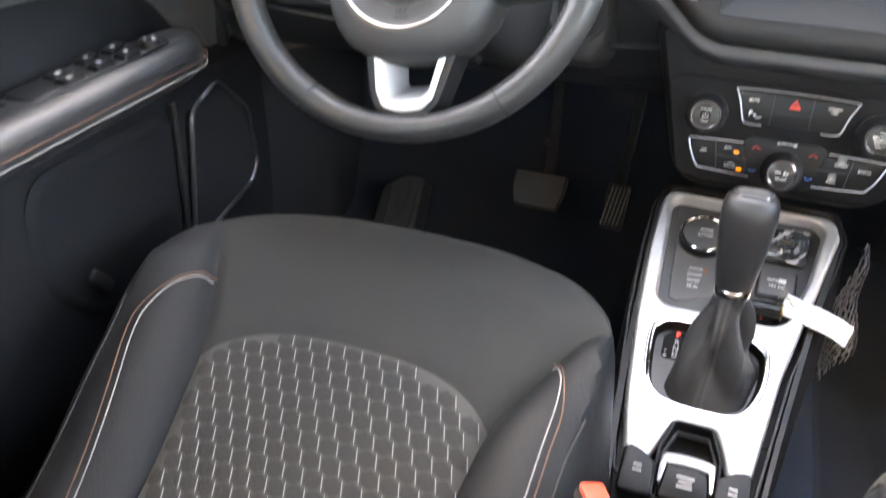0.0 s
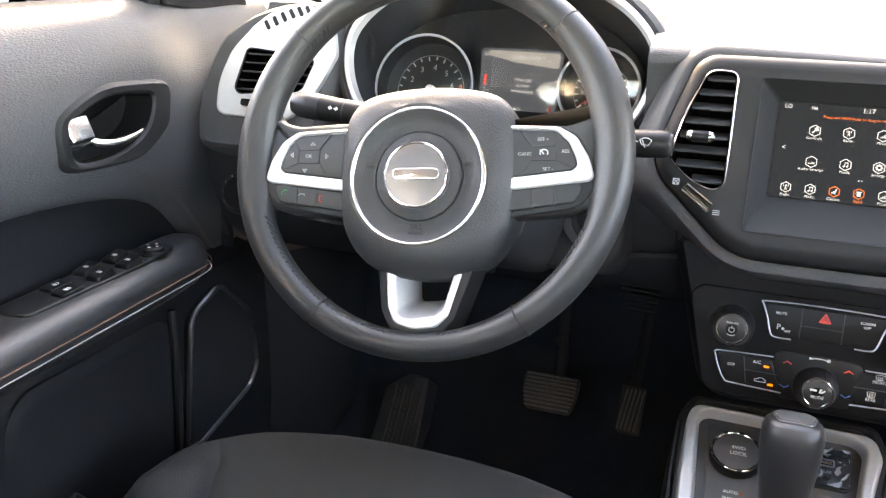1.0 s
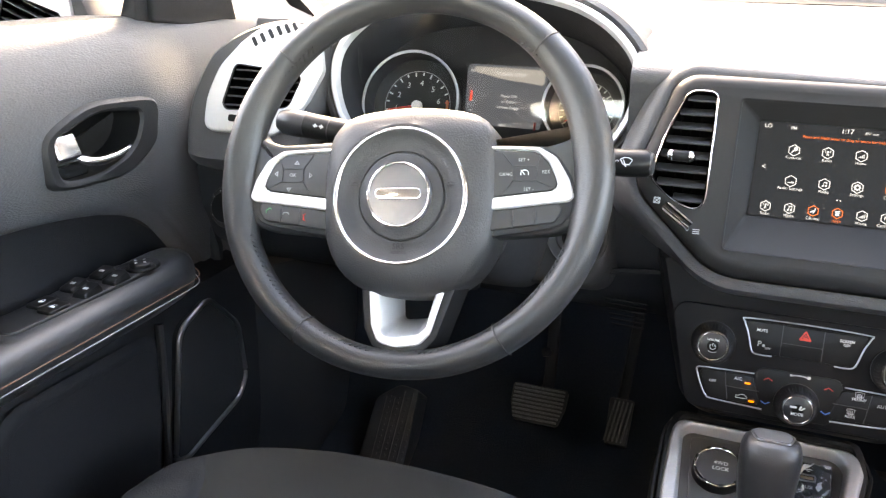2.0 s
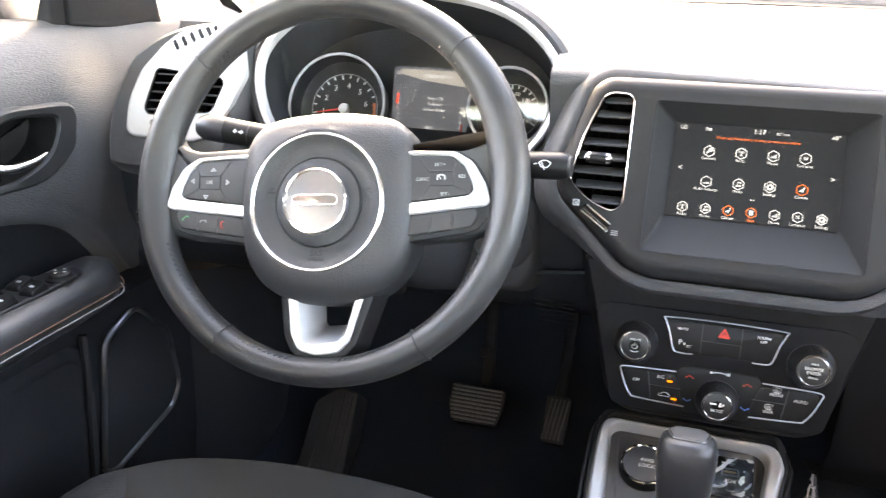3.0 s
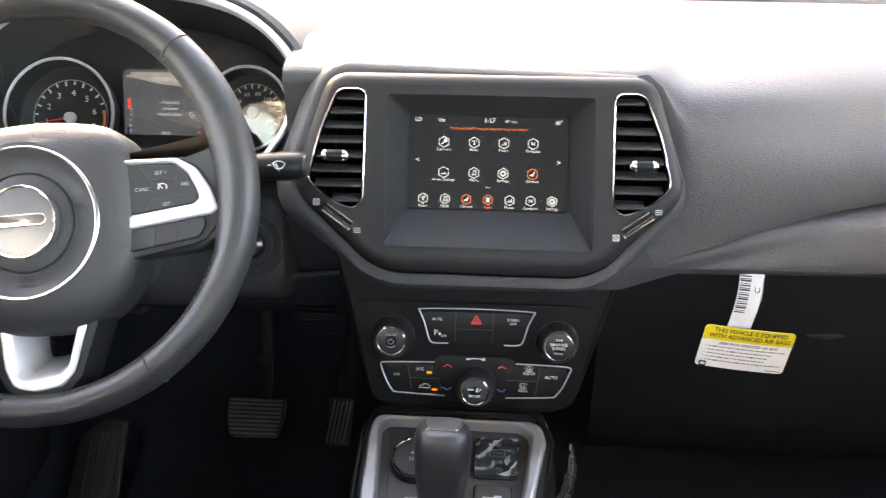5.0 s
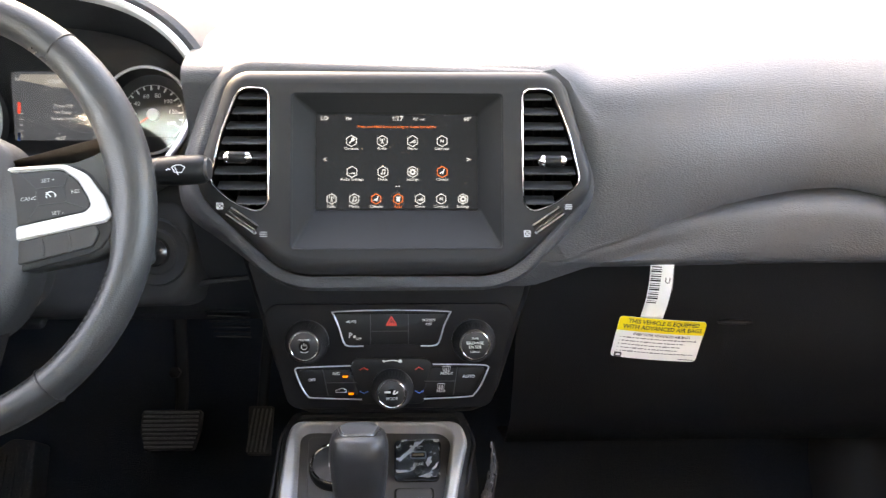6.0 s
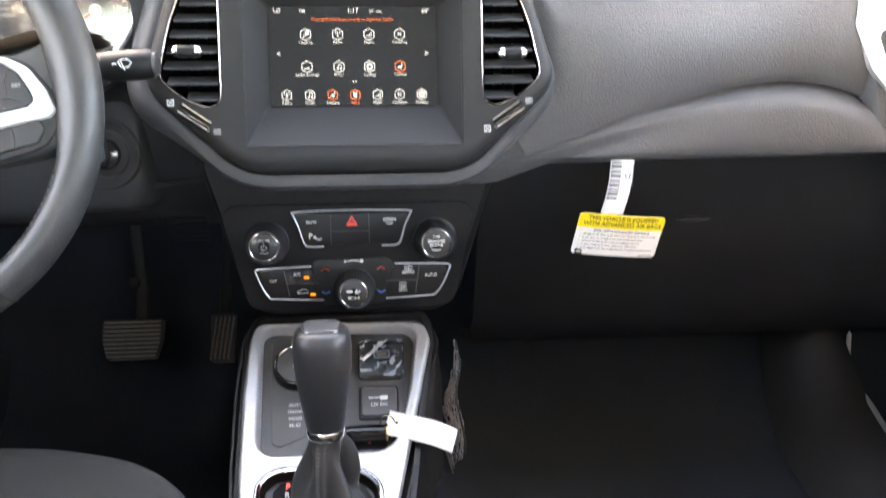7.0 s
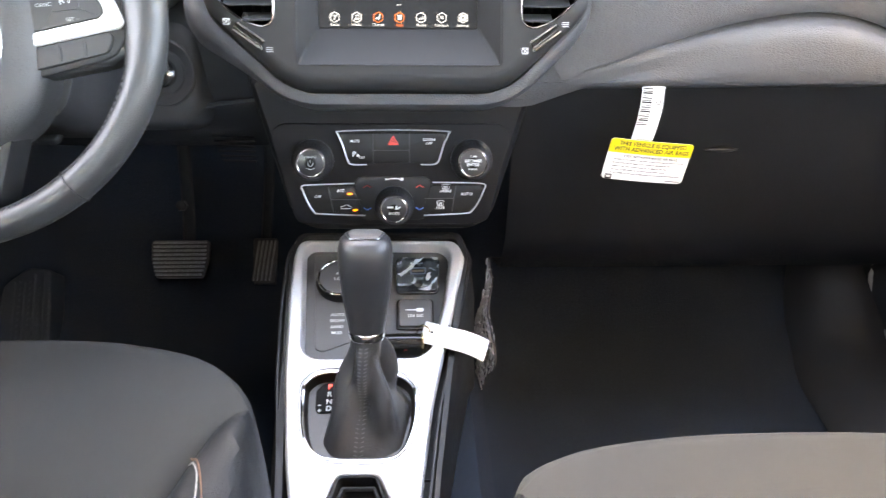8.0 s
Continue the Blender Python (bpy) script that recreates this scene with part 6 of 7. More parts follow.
def build_cluster():
    G = at(H, 0, 0, -0.075)
    d = thing("instrument_cluster", "instrument cluster with two chrome-ringed dials and a display", "instrument cluster", G @ Vector((0, -0.07, 0)))
    part("back_plate", slab(G, hood_line(-0.017), -0.01, 0.0), DIALFACE, d)
    dials = ((-0.0935, -0.0125, 0.060), (0.1115, -0.0018, 0.0448))
    for k, (u, v, r) in enumerate(dials):
        m = at(G, u, v)
        o = [Vector((math.cos(a), math.sin(a))) for a in np.linspace(0, 2 * math.pi, 65)[:-1]]
        dial = part("dial", loft([lift(m, [p * r * 0.99 for p in o], 0.030), lift(m, [p * r * 0.94 for p in o], 0.006), lift(m, [p * r * 0.70 for p in o], 0.004), lift(m, [p * 0.001 for p in o], 0.004)], True), DIALFACE, d, "black round dial")
        part("chrome_ring", tube(lift(m, [p * r for p in o], 0.031), 0.0017, 8, closed=True), SILVER, dial, "bright chrome ring")
        part("inner_ring", tube(lift(m, [p * r * 0.70 for p in o], 0.0048), 0.0004, 5, closed=True), DIMPRINT, dial)
        part("hub", lathe(at(m, 0, 0, 0.004), [(0.0065, 0), (0.006, 0.005), (0.002, 0.006)], 24), PRINT, dial, "white pointer hub")
        if k == 0:
            marks = [(str(i), 190 - 35 * (i - 1)) for i in range(1, 8)]
        else:
            marks = [(str(i), 215 - i * 1.72) for i in range(0, 160, 20)]
        ticks, red = bmesh.new(), bmesh.new()
        for i in range(0, 29 if k == 0 else 33):
            ang = radians(marks[0][1] - (marks[0][1] - marks[-1][1]) * i / (28 if k == 0 else 32))
            q = m @ Matrix.Rotation(ang, 4, "Z")
            big = i % 4 == 0
            tgt = red if (k == 0 and i > 22) else ticks
            if big or i % 2 == 0:
                slab(at(q, r * 0.64, 0, 0.0046), rect(-0.0028 if big else -0.0014, -0.0008, 0.0024, 0.0008, 0.0002, 1), 0, 0.0004, 0, tgt)
        part("scale_marks", ticks, PRINT, dial)
        if k == 0:
            part("red_zone", red, REDPRINT, dial)
            arc = [m @ Vector((r * 0.64 * math.cos(radians(a)), r * 0.64 * math.sin(radians(a)), 0.0046)) for a in np.linspace(14, -22, 10)]
            part("red_band", tube(arc, 0.0016, 6), material("orange_band", (0.50, 0.14, 0.04), 0.6), dial)
        else:
            red.free()
        for body, ang in marks:
            q = at(m, r * 0.46 * math.cos(radians(ang)), r * 0.46 * math.sin(radians(ang)), 0.0048)
            part("numeral", writing(body, 0.0095 if k == 0 else 0.0065, q), PRINT, dial, flat=True)
        tip = radians(191 if k == 0 else 214)
        bm = tube([m @ Vector((0, 0, 0.0075)), m @ Vector((r * 0.62 * math.cos(tip), r * 0.62 * math.sin(tip), 0.0075))], [0.0014, 0.0005], 6)
        part("needle", bm, REDPRINT, dial, "red needle")
    # central display between the dials
    m = at(G, 0.006, 0.0, 0.010)
    disp = part("driver_display", slab(m, rounded([(-0.040, 0.042), (0.058, 0.042), (0.055, -0.048), (-0.034, -0.048)], 0.006, 4), -0.006, 0.0), glowing("dim_display", (0.024, 0.030, 0.040), 0.055), d, "dim grey driver display")
    part("display_band", slab(at(m, 0.009, 0.0290, 0.0004), rounded([(-0.040, 0.010), (0.046, 0.010), (0.046, -0.008), (-0.006, -0.003), (-0.040, 0.004)], 0.003, 3), 0, 0.0002), glowing("dim_band", (0.06, 0.065, 0.07), 0.10), disp)
    for body, u, v, sz in (("SCREEN SETUP", 0.0150, 0.0315, 0.0052), ("N", -0.0330, 0.0335, 0.0056), ("Press OK", 0.0150, 0.0060, 0.0050), ("to Enter", 0.0150, -0.0005, 0.0050), ("Screen Setup", 0.0150, -0.0070, 0.0050), ("4813", 0.0110, -0.0280, 0.0048)):
        part("lettering", writing(body, sz, at(m, u, v, 0.0007)), DISPLAYGREY, disp, flat=True)
    for u, flip in ((-0.031, 1), (0.050, -1)):
        for v0, v1, mt in ((-0.002, 0.010, REDGLOW), (-0.032, -0.022, BLUEPRINT)):
            if flip < 0 and v0 > -0.01:
                continue
            part("gauge_bar", slab(at(m, u, 0, 0.0006), rect(-0.0012, v0, 0.0012, v1, 0.0004, 2), 0, 0.0003), mt if flip > 0 else REDPRINT, disp)
        bm = bmesh.new()
        for i in range(5):
            slab(at(m, u + flip * 0.0026, -0.002 - i * 0.006, 0.0006), rect(-0.0016, -0.0003, 0.0016, 0.0003, 0.0001, 1), 0, 0.0003, 0, bm)
        part("gauge_marks", bm, DISPLAYGREY, disp)
    # clear cover, bowed a little, its foot leaning towards the driver
    L = face_at(0.0, 0.452, 0.640, 0)

    def bow(u, v):
        """Depth of the cover: its foot leans out, more so on the side away from the door."""
        return -(0.11 + 0.10 * ease(0.0, 0.075, u)) * (0.4 * v - 0.012 * math.log(math.cosh((v + 0.005) / 0.02)))
    lens = part("clear_lens", loft([[L @ Vector((u, v, bow(u, v))) for u in np.linspace(-0.158, 0.158, 41)] for v in np.linspace(-0.066, 0.085, 25)], False), LENS, d, "clear cover")
    lens.visible_shadow = False


build_cluster()


# ---- outer vents ----
def build_side_vent(mirror, origin, label):
    F = face_at(*origin, 20)
    s = -1 if mirror else 1

    def P(pts):
        return [(s * u, v) for u, v in pts]
    outer = smoothline([Vector(p) for p in P([(-0.092, -0.100), (-0.106, -0.075), (-0.108, -0.040), (-0.1034, -0.0095), (-0.088, 0.031), (-0.068, 0.0515), (-0.042, 0.0685), (-0.015, 0.078), (0.021, 0.084), (0.046, 0.083), (0.064, 0.066), (0.069, 0.025), (0.067, -0.030), (0.060, -0.075), (0.044, -0.098), (-0.020, -0.102)])], 4, True)
    if s > 0:
        outer = outer[::-1]
    if mirror:
        outer = offset(outer, -0.009)
    d = thing("vent_housing", "grained black dashboard end around a silver vent plate", "dashboard end", F @ Vector((0, -0.1, -0.05)))
    prof = ((0.0, -0.16), (0.0, -0.020), (-0.003, -0.010), (-0.0065, -0.003), (-0.010, 0.0))
    part("end_pad", loft([lift(F, offset(outer, o) if o else outer, w) for o, w in prof], True), PAD, d)
    plate = rounded(P([(-0.0745, -0.060), (0.024, -0.060), (0.0560, -0.0240), (0.0750, 0.0200), (0.0640, 0.0640), (0.030, 0.0765), (-0.015, 0.0665), (-0.0370, 0.0485), (-0.0630, 0.0185), (-0.0755, -0.0180)]), [0.014, 0.03, 0.06, 0.014, 0.02, 0.06, 0.05, 0.02, 0.05, 0.08], 5)
    hole = rounded(P([(-0.0550, -0.0350), (0.0370, -0.0260), (0.0515, 0.0150), (-0.0415, 0.0225)]), [0.010, 0.012, 0.008, 0.008], 5)
    bm = bmesh.new()
    edges = []
    for lp in (offset(outer, -0.010), offset(plate, -0.017)):
        vs = [bm.verts.new(F @ Vector((p[0], p[1], 0.0))) for p in lp]
        edges += [bm.edges.new((vs[i - 1], vs[i])) for i in range(len(vs))]
    bmesh.ops.triangle_fill(bm, use_beauty=True, use_dissolve=False, edges=edges)
    part("end_face", bm, PAD, d)
    bm = bmesh.new()
    edges = []
    for lp in (offset(plate, -0.003), hole):
        vs = [bm.verts.new(F @ Vector((p[0], p[1], 0.006))) for p in lp]
        edges += [bm.edges.new((vs[i - 1], vs[i])) for i in range(len(vs))]
    bmesh.ops.triangle_fill(bm, use_beauty=True, use_dissolve=False, edges=edges)
    sp = part("silver_plate", bm, SILVER, d, "satin silver vent plate")
    part("plate_edge", loft([lift(F, offset(plate, -0.003), 0.006), lift(F, offset(plate, -0.0008), 0.005), lift(F, plate, 0.001), lift(F, plate, -0.002)], True), SILVER, sp)
    # demister slots above the vent
    for i in range(6):
        q = at(F, s * (-0.0185 + i * 0.0102), 0.0490 + i * 0.0050 - 0.0007 * max(i - 2, 0) ** 2, 0.006, s * 34)
        part("demister_slot", slab(q, rect(-0.0024, -0.0062, 0.0024, 0.0062, 0.0018, 3), 0, 0.0005), DARK, d)
    part("slider", slab(at(F, s * -0.032, -0.043, 0.006), rect(-0.007, -0.004, 0.007, 0.004, 0.002), 0, 0.004, 0.001), BUTTON, d)
    build_vent(at(F, 0, 0, 0.004), hole, 5, None, BLACK, label, "outer air vents", 0.0015, 0.03, cant=-78)


build_side_vent(False, (-0.250, 0.395, 0.630), "black slatted air vent set in a silver plate")
build_side_vent(True, (0.936, 0.396, 0.594), "black slatted air vent set in a silver plate")


# ---- doors ----
DM = Matrix(((0, 0, 1, 0), (1, 0, 0, 0), (0, 1, 0, 0), (0, 0, 0, 1)))      # x: forward, y: up, z: into the car


def door_face(x):
    return Matrix.Translation((x, 0, 0)) @ DM


HANDLE_BEZEL = smoothline([Vector(p) for p in ((0.1512, 0.6010), (0.1815, 0.6180), (0.2189, 0.6275), (0.2643, 0.6260), (0.3085, 0.6210), (0.3190, 0.6090), (0.3165, 0.5900), (0.3080, 0.5680), (0.2663, 0.5465), (0.2166, 0.5445), (0.1610, 0.5510), (0.1500, 0.5700))], 4, closed=True)
HANDLE_BOWL = smoothline([Vector(p) for p in ((0.1655, 0.5985), (0.1840, 0.6055), (0.2010, 0.6110), (0.2306, 0.6165), (0.2800, 0.6120), (0.2893, 0.6030), (0.2850, 0.5890), (0.2760, 0.5760), (0.2557, 0.5640), (0.2149, 0.5550), (0.1720, 0.5575), (0.1635, 0.5760))], 4, closed=True)


def build_driver_door():
    d = thing("driver_door", "closed black driver's door with stitched armrest and chrome handle", "car door", (-0.38, -0.1, 0.0))

    def low(y):
        return mixed([(-0.7, 0.528), (0.05, 0.519), (0.20, 0.509), (0.30, 0.482), (0.36, 0.43), (0.42, 0.36)], y)
    rings = []
    for y in list(np.linspace(-0.66, 0.12, 16)) + list(np.linspace(0.125, 0.43, 70)) + [0.47, 0.53, 0.60]:
        z = low(y)
        sill = 0.702
        prof = [(-0.44, sill - 0.006), (-0.415, sill), (-0.395, sill - 0.002), (-0.374, sill - 0.014), (-0.360, sill - 0.036), (-0.351, sill - 0.065), (-0.348, max(sill - 0.11, z + 0.075)), (-0.3525, z + 0.042), (-0.361, z + 0.018), (-0.371, z + 0.003), (-0.381, z - 0.004)]
        back = 0.02 * ease(0.30, 0.43, y)
        rings.append([(p.x - back, y, p.y) for p in smoothline([Vector(q) for q in prof], 5)])
    bm = loft(rings, False)
    around = [(q.x, q.y) for q in offset(HANDLE_BOWL, 0.005)]

    def inside(y, z):
        """Whether a place of the panel lies in the handle's opening."""
        hit = False
        for (ya, za), (yb, zb) in zip(around, around[1:] + around[:1]):
            if (za > z) != (zb > z) and y < ya + (yb - ya) * (z - za) / (zb - za):
                hit = not hit
        return hit
    gone = [f for f in bm.faces if inside(f.calc_center_median().y, f.calc_center_median().z)]
    bmesh.ops.delete(bm, geom=gone, context="FACES")
    part("upper_panel", bm, DOORPAD, d, "grained dark upper panel")
    rings = []
    for y in np.linspace(-0.66, 0.43, 24):
        z = low(y)
        back = 0.02 * ease(0.30, 0.43, y)
        rings.append([(p[0] - back, y, p[1]) for p in ((-0.381, z - 0.004), (-0.389, z - 0.016), (-0.392, z - 0.05), (-0.388, min(0.42, z - 0.07)), (-0.378, 0.34))])
    part("recess_panel", loft(rings, False), DOORLOW, d)
    rings = [[(x, y, z) for x, z in ((-0.378, 0.385), (-0.345, 0.375), (-0.335, 0.35), (-0.332, 0.25), (-0.334, 0.14), (-0.345, 0.05), (-0.38, 0.0))] for y in np.linspace(-0.66, 0.47, 12)]
    part("lower_panel", loft(rings, False), DOORLOW, d)
    part("rubber_seal", tube([(-0.385, 0.435, 0.05), (-0.375, 0.445, 0.25), (-0.370, 0.44, 0.40), (-0.378, 0.44, 0.47)], 0.010, 8), DARK, d)
    # armrest
    sec = [(-0.385, 0.418), (-0.372, 0.434), (-0.345, 0.439), (-0.322, 0.439), (-0.308, 0.434), (-0.300, 0.424), (-0.299, 0.412), (-0.303, 0.398), (-0.315, 0.386), (-0.345, 0.374), (-0.385, 0.366)]
    rings = []
    for y, f, g in ((-0.60, 1.0, 1.0), (-0.3, 1.0, 1.0), (0.0, 1.0, 1.0), (0.15, 1.0, 1.0), (0.25, 0.99, 0.99), (0.29, 0.95, 0.97), (0.315, 0.86, 0.92), (0.332, 0.68, 0.80), (0.340, 0.40, 0.55), (0.342, 0.1, 0.2)):
        rings.append([(-0.385 + (x + 0.385) * f, y, 0.412 + (z - 0.412) * g) for x, z in [(p.x, p.y) for p in smoothline([Vector(q) for q in sec], 3)]])
    arm = part("armrest", loft(rings, False, False, True), ARMHIDE, d, "padded black armrest")
    for dz, mt in ((0.0, WHITETHREAD), (0.0085, COPPERTHREAD)):
        bm = bmesh.new()
        ys = np.linspace(-0.45, 0.325, 175)
        for i in range(len(ys) - 1):
            def at_arm(y):
                f = 1 - 0.5 * ease(0.29, 0.345, y) ** 2
                return Vector((-0.385 + (0.0862 if dz < 0.004 else 0.0872) * f, y, 0.4045 + dz + 0.004 * ease(0.28, 0.34, y)))
            a, b = at_arm(ys[i]), at_arm(ys[i] + (ys[i + 1] - ys[i]) * 0.72)
            tube([a, b], 0.00062, 5, bm=bm)
        part("stitching", bm, mt, arm, "row of white stitches" if dz == 0 else "row of copper stitches")
    # switch plate
    T = Matrix.Translation((-0.341, 0.17, 0.4375)) @ Matrix.Rotation(radians(-1.5), 4, "Z")
    pl = part("switch_plate", slab(T, rounded([(-0.023, -0.110), (0.020, -0.110), (0.0225, 0.05), (0.017, 0.105), (-0.008, 0.108), (-0.024, 0.06)], [0.012, 0.012, 0.03, 0.018, 0.018, 0.03], 5), 0, 0.0045, 0.002), BLACK, d)
    part("pull_cup", slab(T @ Matrix.Translation((0, -0.165, 0)), rect(-0.020, -0.045, 0.020, 0.045, 0.01), 0, 0.0015), DARK, d)
    kn = at(T, 0.010, 0.074, 0.0045)
    mk = part("mirror_knob", lathe(kn, [(0.0165, 0), (0.016, 0.002), (0.0125, 0.003), (0.0120, 0.0065), (0.010, 0.008), (0.002, 0.008)], 28), BUTTON, pl, "round mirror adjusting knob")
    for a in (0, 90, 180, 270):
        part("knob_mark", slab(at(kn @ Matrix.Rotation(radians(a), 4, "Z"), 0.0065, 0, 0.0082), rect(-0.0015, -0.0012, 0.0015, 0.0012, 0.0003, 1), 0, 0.0003), PRINT, mk)
    for u, v in ((-0.011, 0.040), (0.012, 0.034), (-0.012, 0.000), (0.011, -0.006)):
        q = at(T, u, v, 0.0045)
        bm = loft([lift(q, rect(-0.0095, -0.0135, 0.0095, 0.0135, 0.003), 0), lift(q, rect(-0.009, -0.013, 0.009, 0.0128, 0.003), 0.003), [q @ Vector((p.x, p.y, 0.0045 + 0.0035 * ease(-0.012, 0.010, p.y))) for p in rect(-0.0075, -0.0115, 0.0075, 0.0105, 0.003)]], True, True, True)
        sw = part("window_switch", bm, BUTTON, pl)
        part("window_mark", slab(at(q, 0, -0.002, 0.0062) @ Matrix.Rotation(radians(9), 4, "X"), rect(-0.0028, -0.0018, 0.0028, 0.0018, 0.0006, 2), 0, 0.0004), DIMPRINT, sw)
    for u, v in ((-0.010, -0.045), (0.010, -0.050)):
        q = at(T, u, v, 0.0045)
        sw = part("lock_switch", slab(q, rect(-0.009, -0.014, 0.009, 0.014, 0.003), 0, 0.003, 0.001), BUTTON, pl)
        bm = slab(at(q, 0, -0.001, 0.003), rect(-0.0025, -0.002, 0.0025, 0.0012, 0.0004, 2), 0, 0.0003)
        tube([q @ Vector(p) for p in ((-0.0018, 0.0008, 0.0032), (-0.0015, 0.0034, 0.0032), (0.0015, 0.0034, 0.0032), (0.0018, 0.0008, 0.0032))], 0.0004, 4, bm=bm)
        part("lock_mark", bm, PRINT, sw)
    # handle in its bowl
    F = door_face(-0.350)
    hb = part("handle_bezel", loft([lift(F, offset(HANDLE_BEZEL, 0.002), -0.004), lift(F, HANDLE_BEZEL, 0.004), lift(F, offset(HANDLE_BEZEL, -0.003), 0.0065), lift(F, offset(HANDLE_BOWL, 0.003), 0.0060), lift(F, HANDLE_BOWL, 0.003)], True), BLACK, d, "satin black handle bezel")
    part("handle_bowl", loft([lift(F, HANDLE_BOWL, 0.003), lift(F, offset(HANDLE_BOWL, -0.004), -0.030), lift(F, offset(HANDLE_BOWL, -0.010), -0.034)], True, False, True), BOWL, hb, "matt black bowl")
    part("lock_tab", slab(at(F, 0.1770, 0.5890, 0.0) @ Matrix.Rotation(radians(-22), 4, "X"), rect(-0.0155, -0.0128, 0.0155, 0.0130, 0.003), -0.02, 0.0065, 0.0030), POLISHED, hb, "chrome lock tab")
    part("tab_line", slab(at(F, 0.1770, 0.5752, 0.0), rect(-0.0150, -0.0006, 0.0150, 0.0006, 0.0003, 2), -0.01, 0.0050), INK, hb)
    part("tab_plate", slab(at(F, 0.186, 0.564, -0.006), rect(-0.018, -0.008, 0.024, 0.008, 0.003), -0.02, 0.004, 0.002), GLOSS, hb)
    path = smoothline([F @ Vector(p) for p in ((0.1930, 0.5790, -0.004), (0.1980, 0.5735, 0.002), (0.2080, 0.5700, 0.006), (0.2220, 0.5688, 0.008), (0.2440, 0.5702, 0.008), (0.2600, 0.5728, 0.006), (0.2700, 0.5750, 0.003))], 5)
    part("handle_lever", tube(path, [mixed([(0, 0.0030), (0.2, 0.0048), (0.4, 0.0052), (0.7, 0.0040), (0.9, 0.0024), (1, 0.0012)], i / (len(path) - 1)) for i in range(len(path))], 14, flat=1.0), POLISHED, hb, "slim chrome lever")
    # speaker
    G = door_face(-0.330)
    spk = rounded([(0.352, 0.364), (0.292, 0.345), (0.262, 0.178), (0.288, 0.172), (0.404, 0.196), (0.424, 0.220), (0.412, 0.305)], [0.02, 0.025, 0.012, 0.012, 0.03, 0.025, 0.04], 5)
    part("speaker_grille", slab(G, spk, -0.004, 0.005, 0.002), DARK, d, "black speaker grille")
    part("grille_ring", tube([G @ Vector((p[0], p[1], 0.006)) for p in spk], 0.0034, 8, closed=True), DULLCHROME, d, "dull silver ring")
    part("pocket_ridge", tube(smoothline([G @ Vector(p) for p in ((0.262, 0.365, 0.002), (0.256, 0.30, 0.006), (0.250, 0.20, 0.006), (0.244, 0.175, 0.004), (0.236, 0.150, -0.004))], 6), 0.005, 8), BLACK, d)
    # map pocket below the armrest
    mouth = rounded([(0.262, 0.345), (0.040, 0.352), (0.030, 0.285), (0.040, 0.235), (0.085, 0.180), (0.160, 0.165), (0.236, 0.172)], [0.03, 0.03, 0.06, 0.04, 0.05, 0.06, 0.02], 6)
    pk = part("map_pocket", loft([lift(G, offset(mouth, 0.014), -0.003), lift(G, offset(mouth, 0.007), 0.0005), lift(G, mouth, 0.0022), lift(G, offset(mouth, -0.004), 0.001)], True), DOORLOW, d, "moulded pocket rim")
    part("pocket_inside", slab(G, offset(mouth, -0.003), -0.004, 0.0012), DOORLOW, pk)
    # raised plate that stands for a lit spot inside the pocket
    part("pocket_lit_spot", slab(at(G, 0.0935, 0.2134, 0.001, -52), rect(-0.021, -0.008, 0.021, 0.008, 0.006), 0, 0.005, 0.003), SHROUD, pk, "small raised plate standing for a lit spot")
    # sail panel at the mirror
    Q = door_face(-0.405)
    part("window_frame", slab(Q, rect(0.364, 0.692, 0.388, 0.86, 0.004), -0.03, 0.004, 0.003), DOORLOW, d)
    part("sail_panel", slab(Q, rounded([(0.388, 0.696), (0.459, 0.6865), (0.540, 0.690), (0.566, 0.682), (0.548, 0.740), (0.44, 0.82), (0.388, 0.82)], [0.004, 0.05, 0.05, 0.006, 0.05, 0.02, 0.004], 4), -0.02, 0.010, 0.004), DOORLOW, d)


build_driver_door()


def build_headlamp_switch():
    m = face_at(-0.312, 0.392, 0.474, 14)
    d = thing("headlamp_switch", "round black headlamp switch in the dashboard end", "switch", m.translation)
    part("bezel", lathe(m, [(0.0270, -0.030), (0.0270, 0.0), (0.0255, 0.0022), (0.0235, 0.0012)], 40), BLACK, d)
    k = part("knob", lathe(m, [(0.0205, 0.0), (0.0200, 0.007), (0.0185, 0.0090), (0.002, 0.0095)], 36), BUTTON, d)
    for a in (120, 150, 180, 210):
        q = m @ Matrix.Rotation(radians(a), 4, "Z")
        part("mark", slab(at(q, 0.0228, 0, 0.0020), rect(-0.0011, -0.0009, 0.0011, 0.0009, 0.0003, 1), 0, 0.0004), DIMPRINT, k)


build_headlamp_switch()


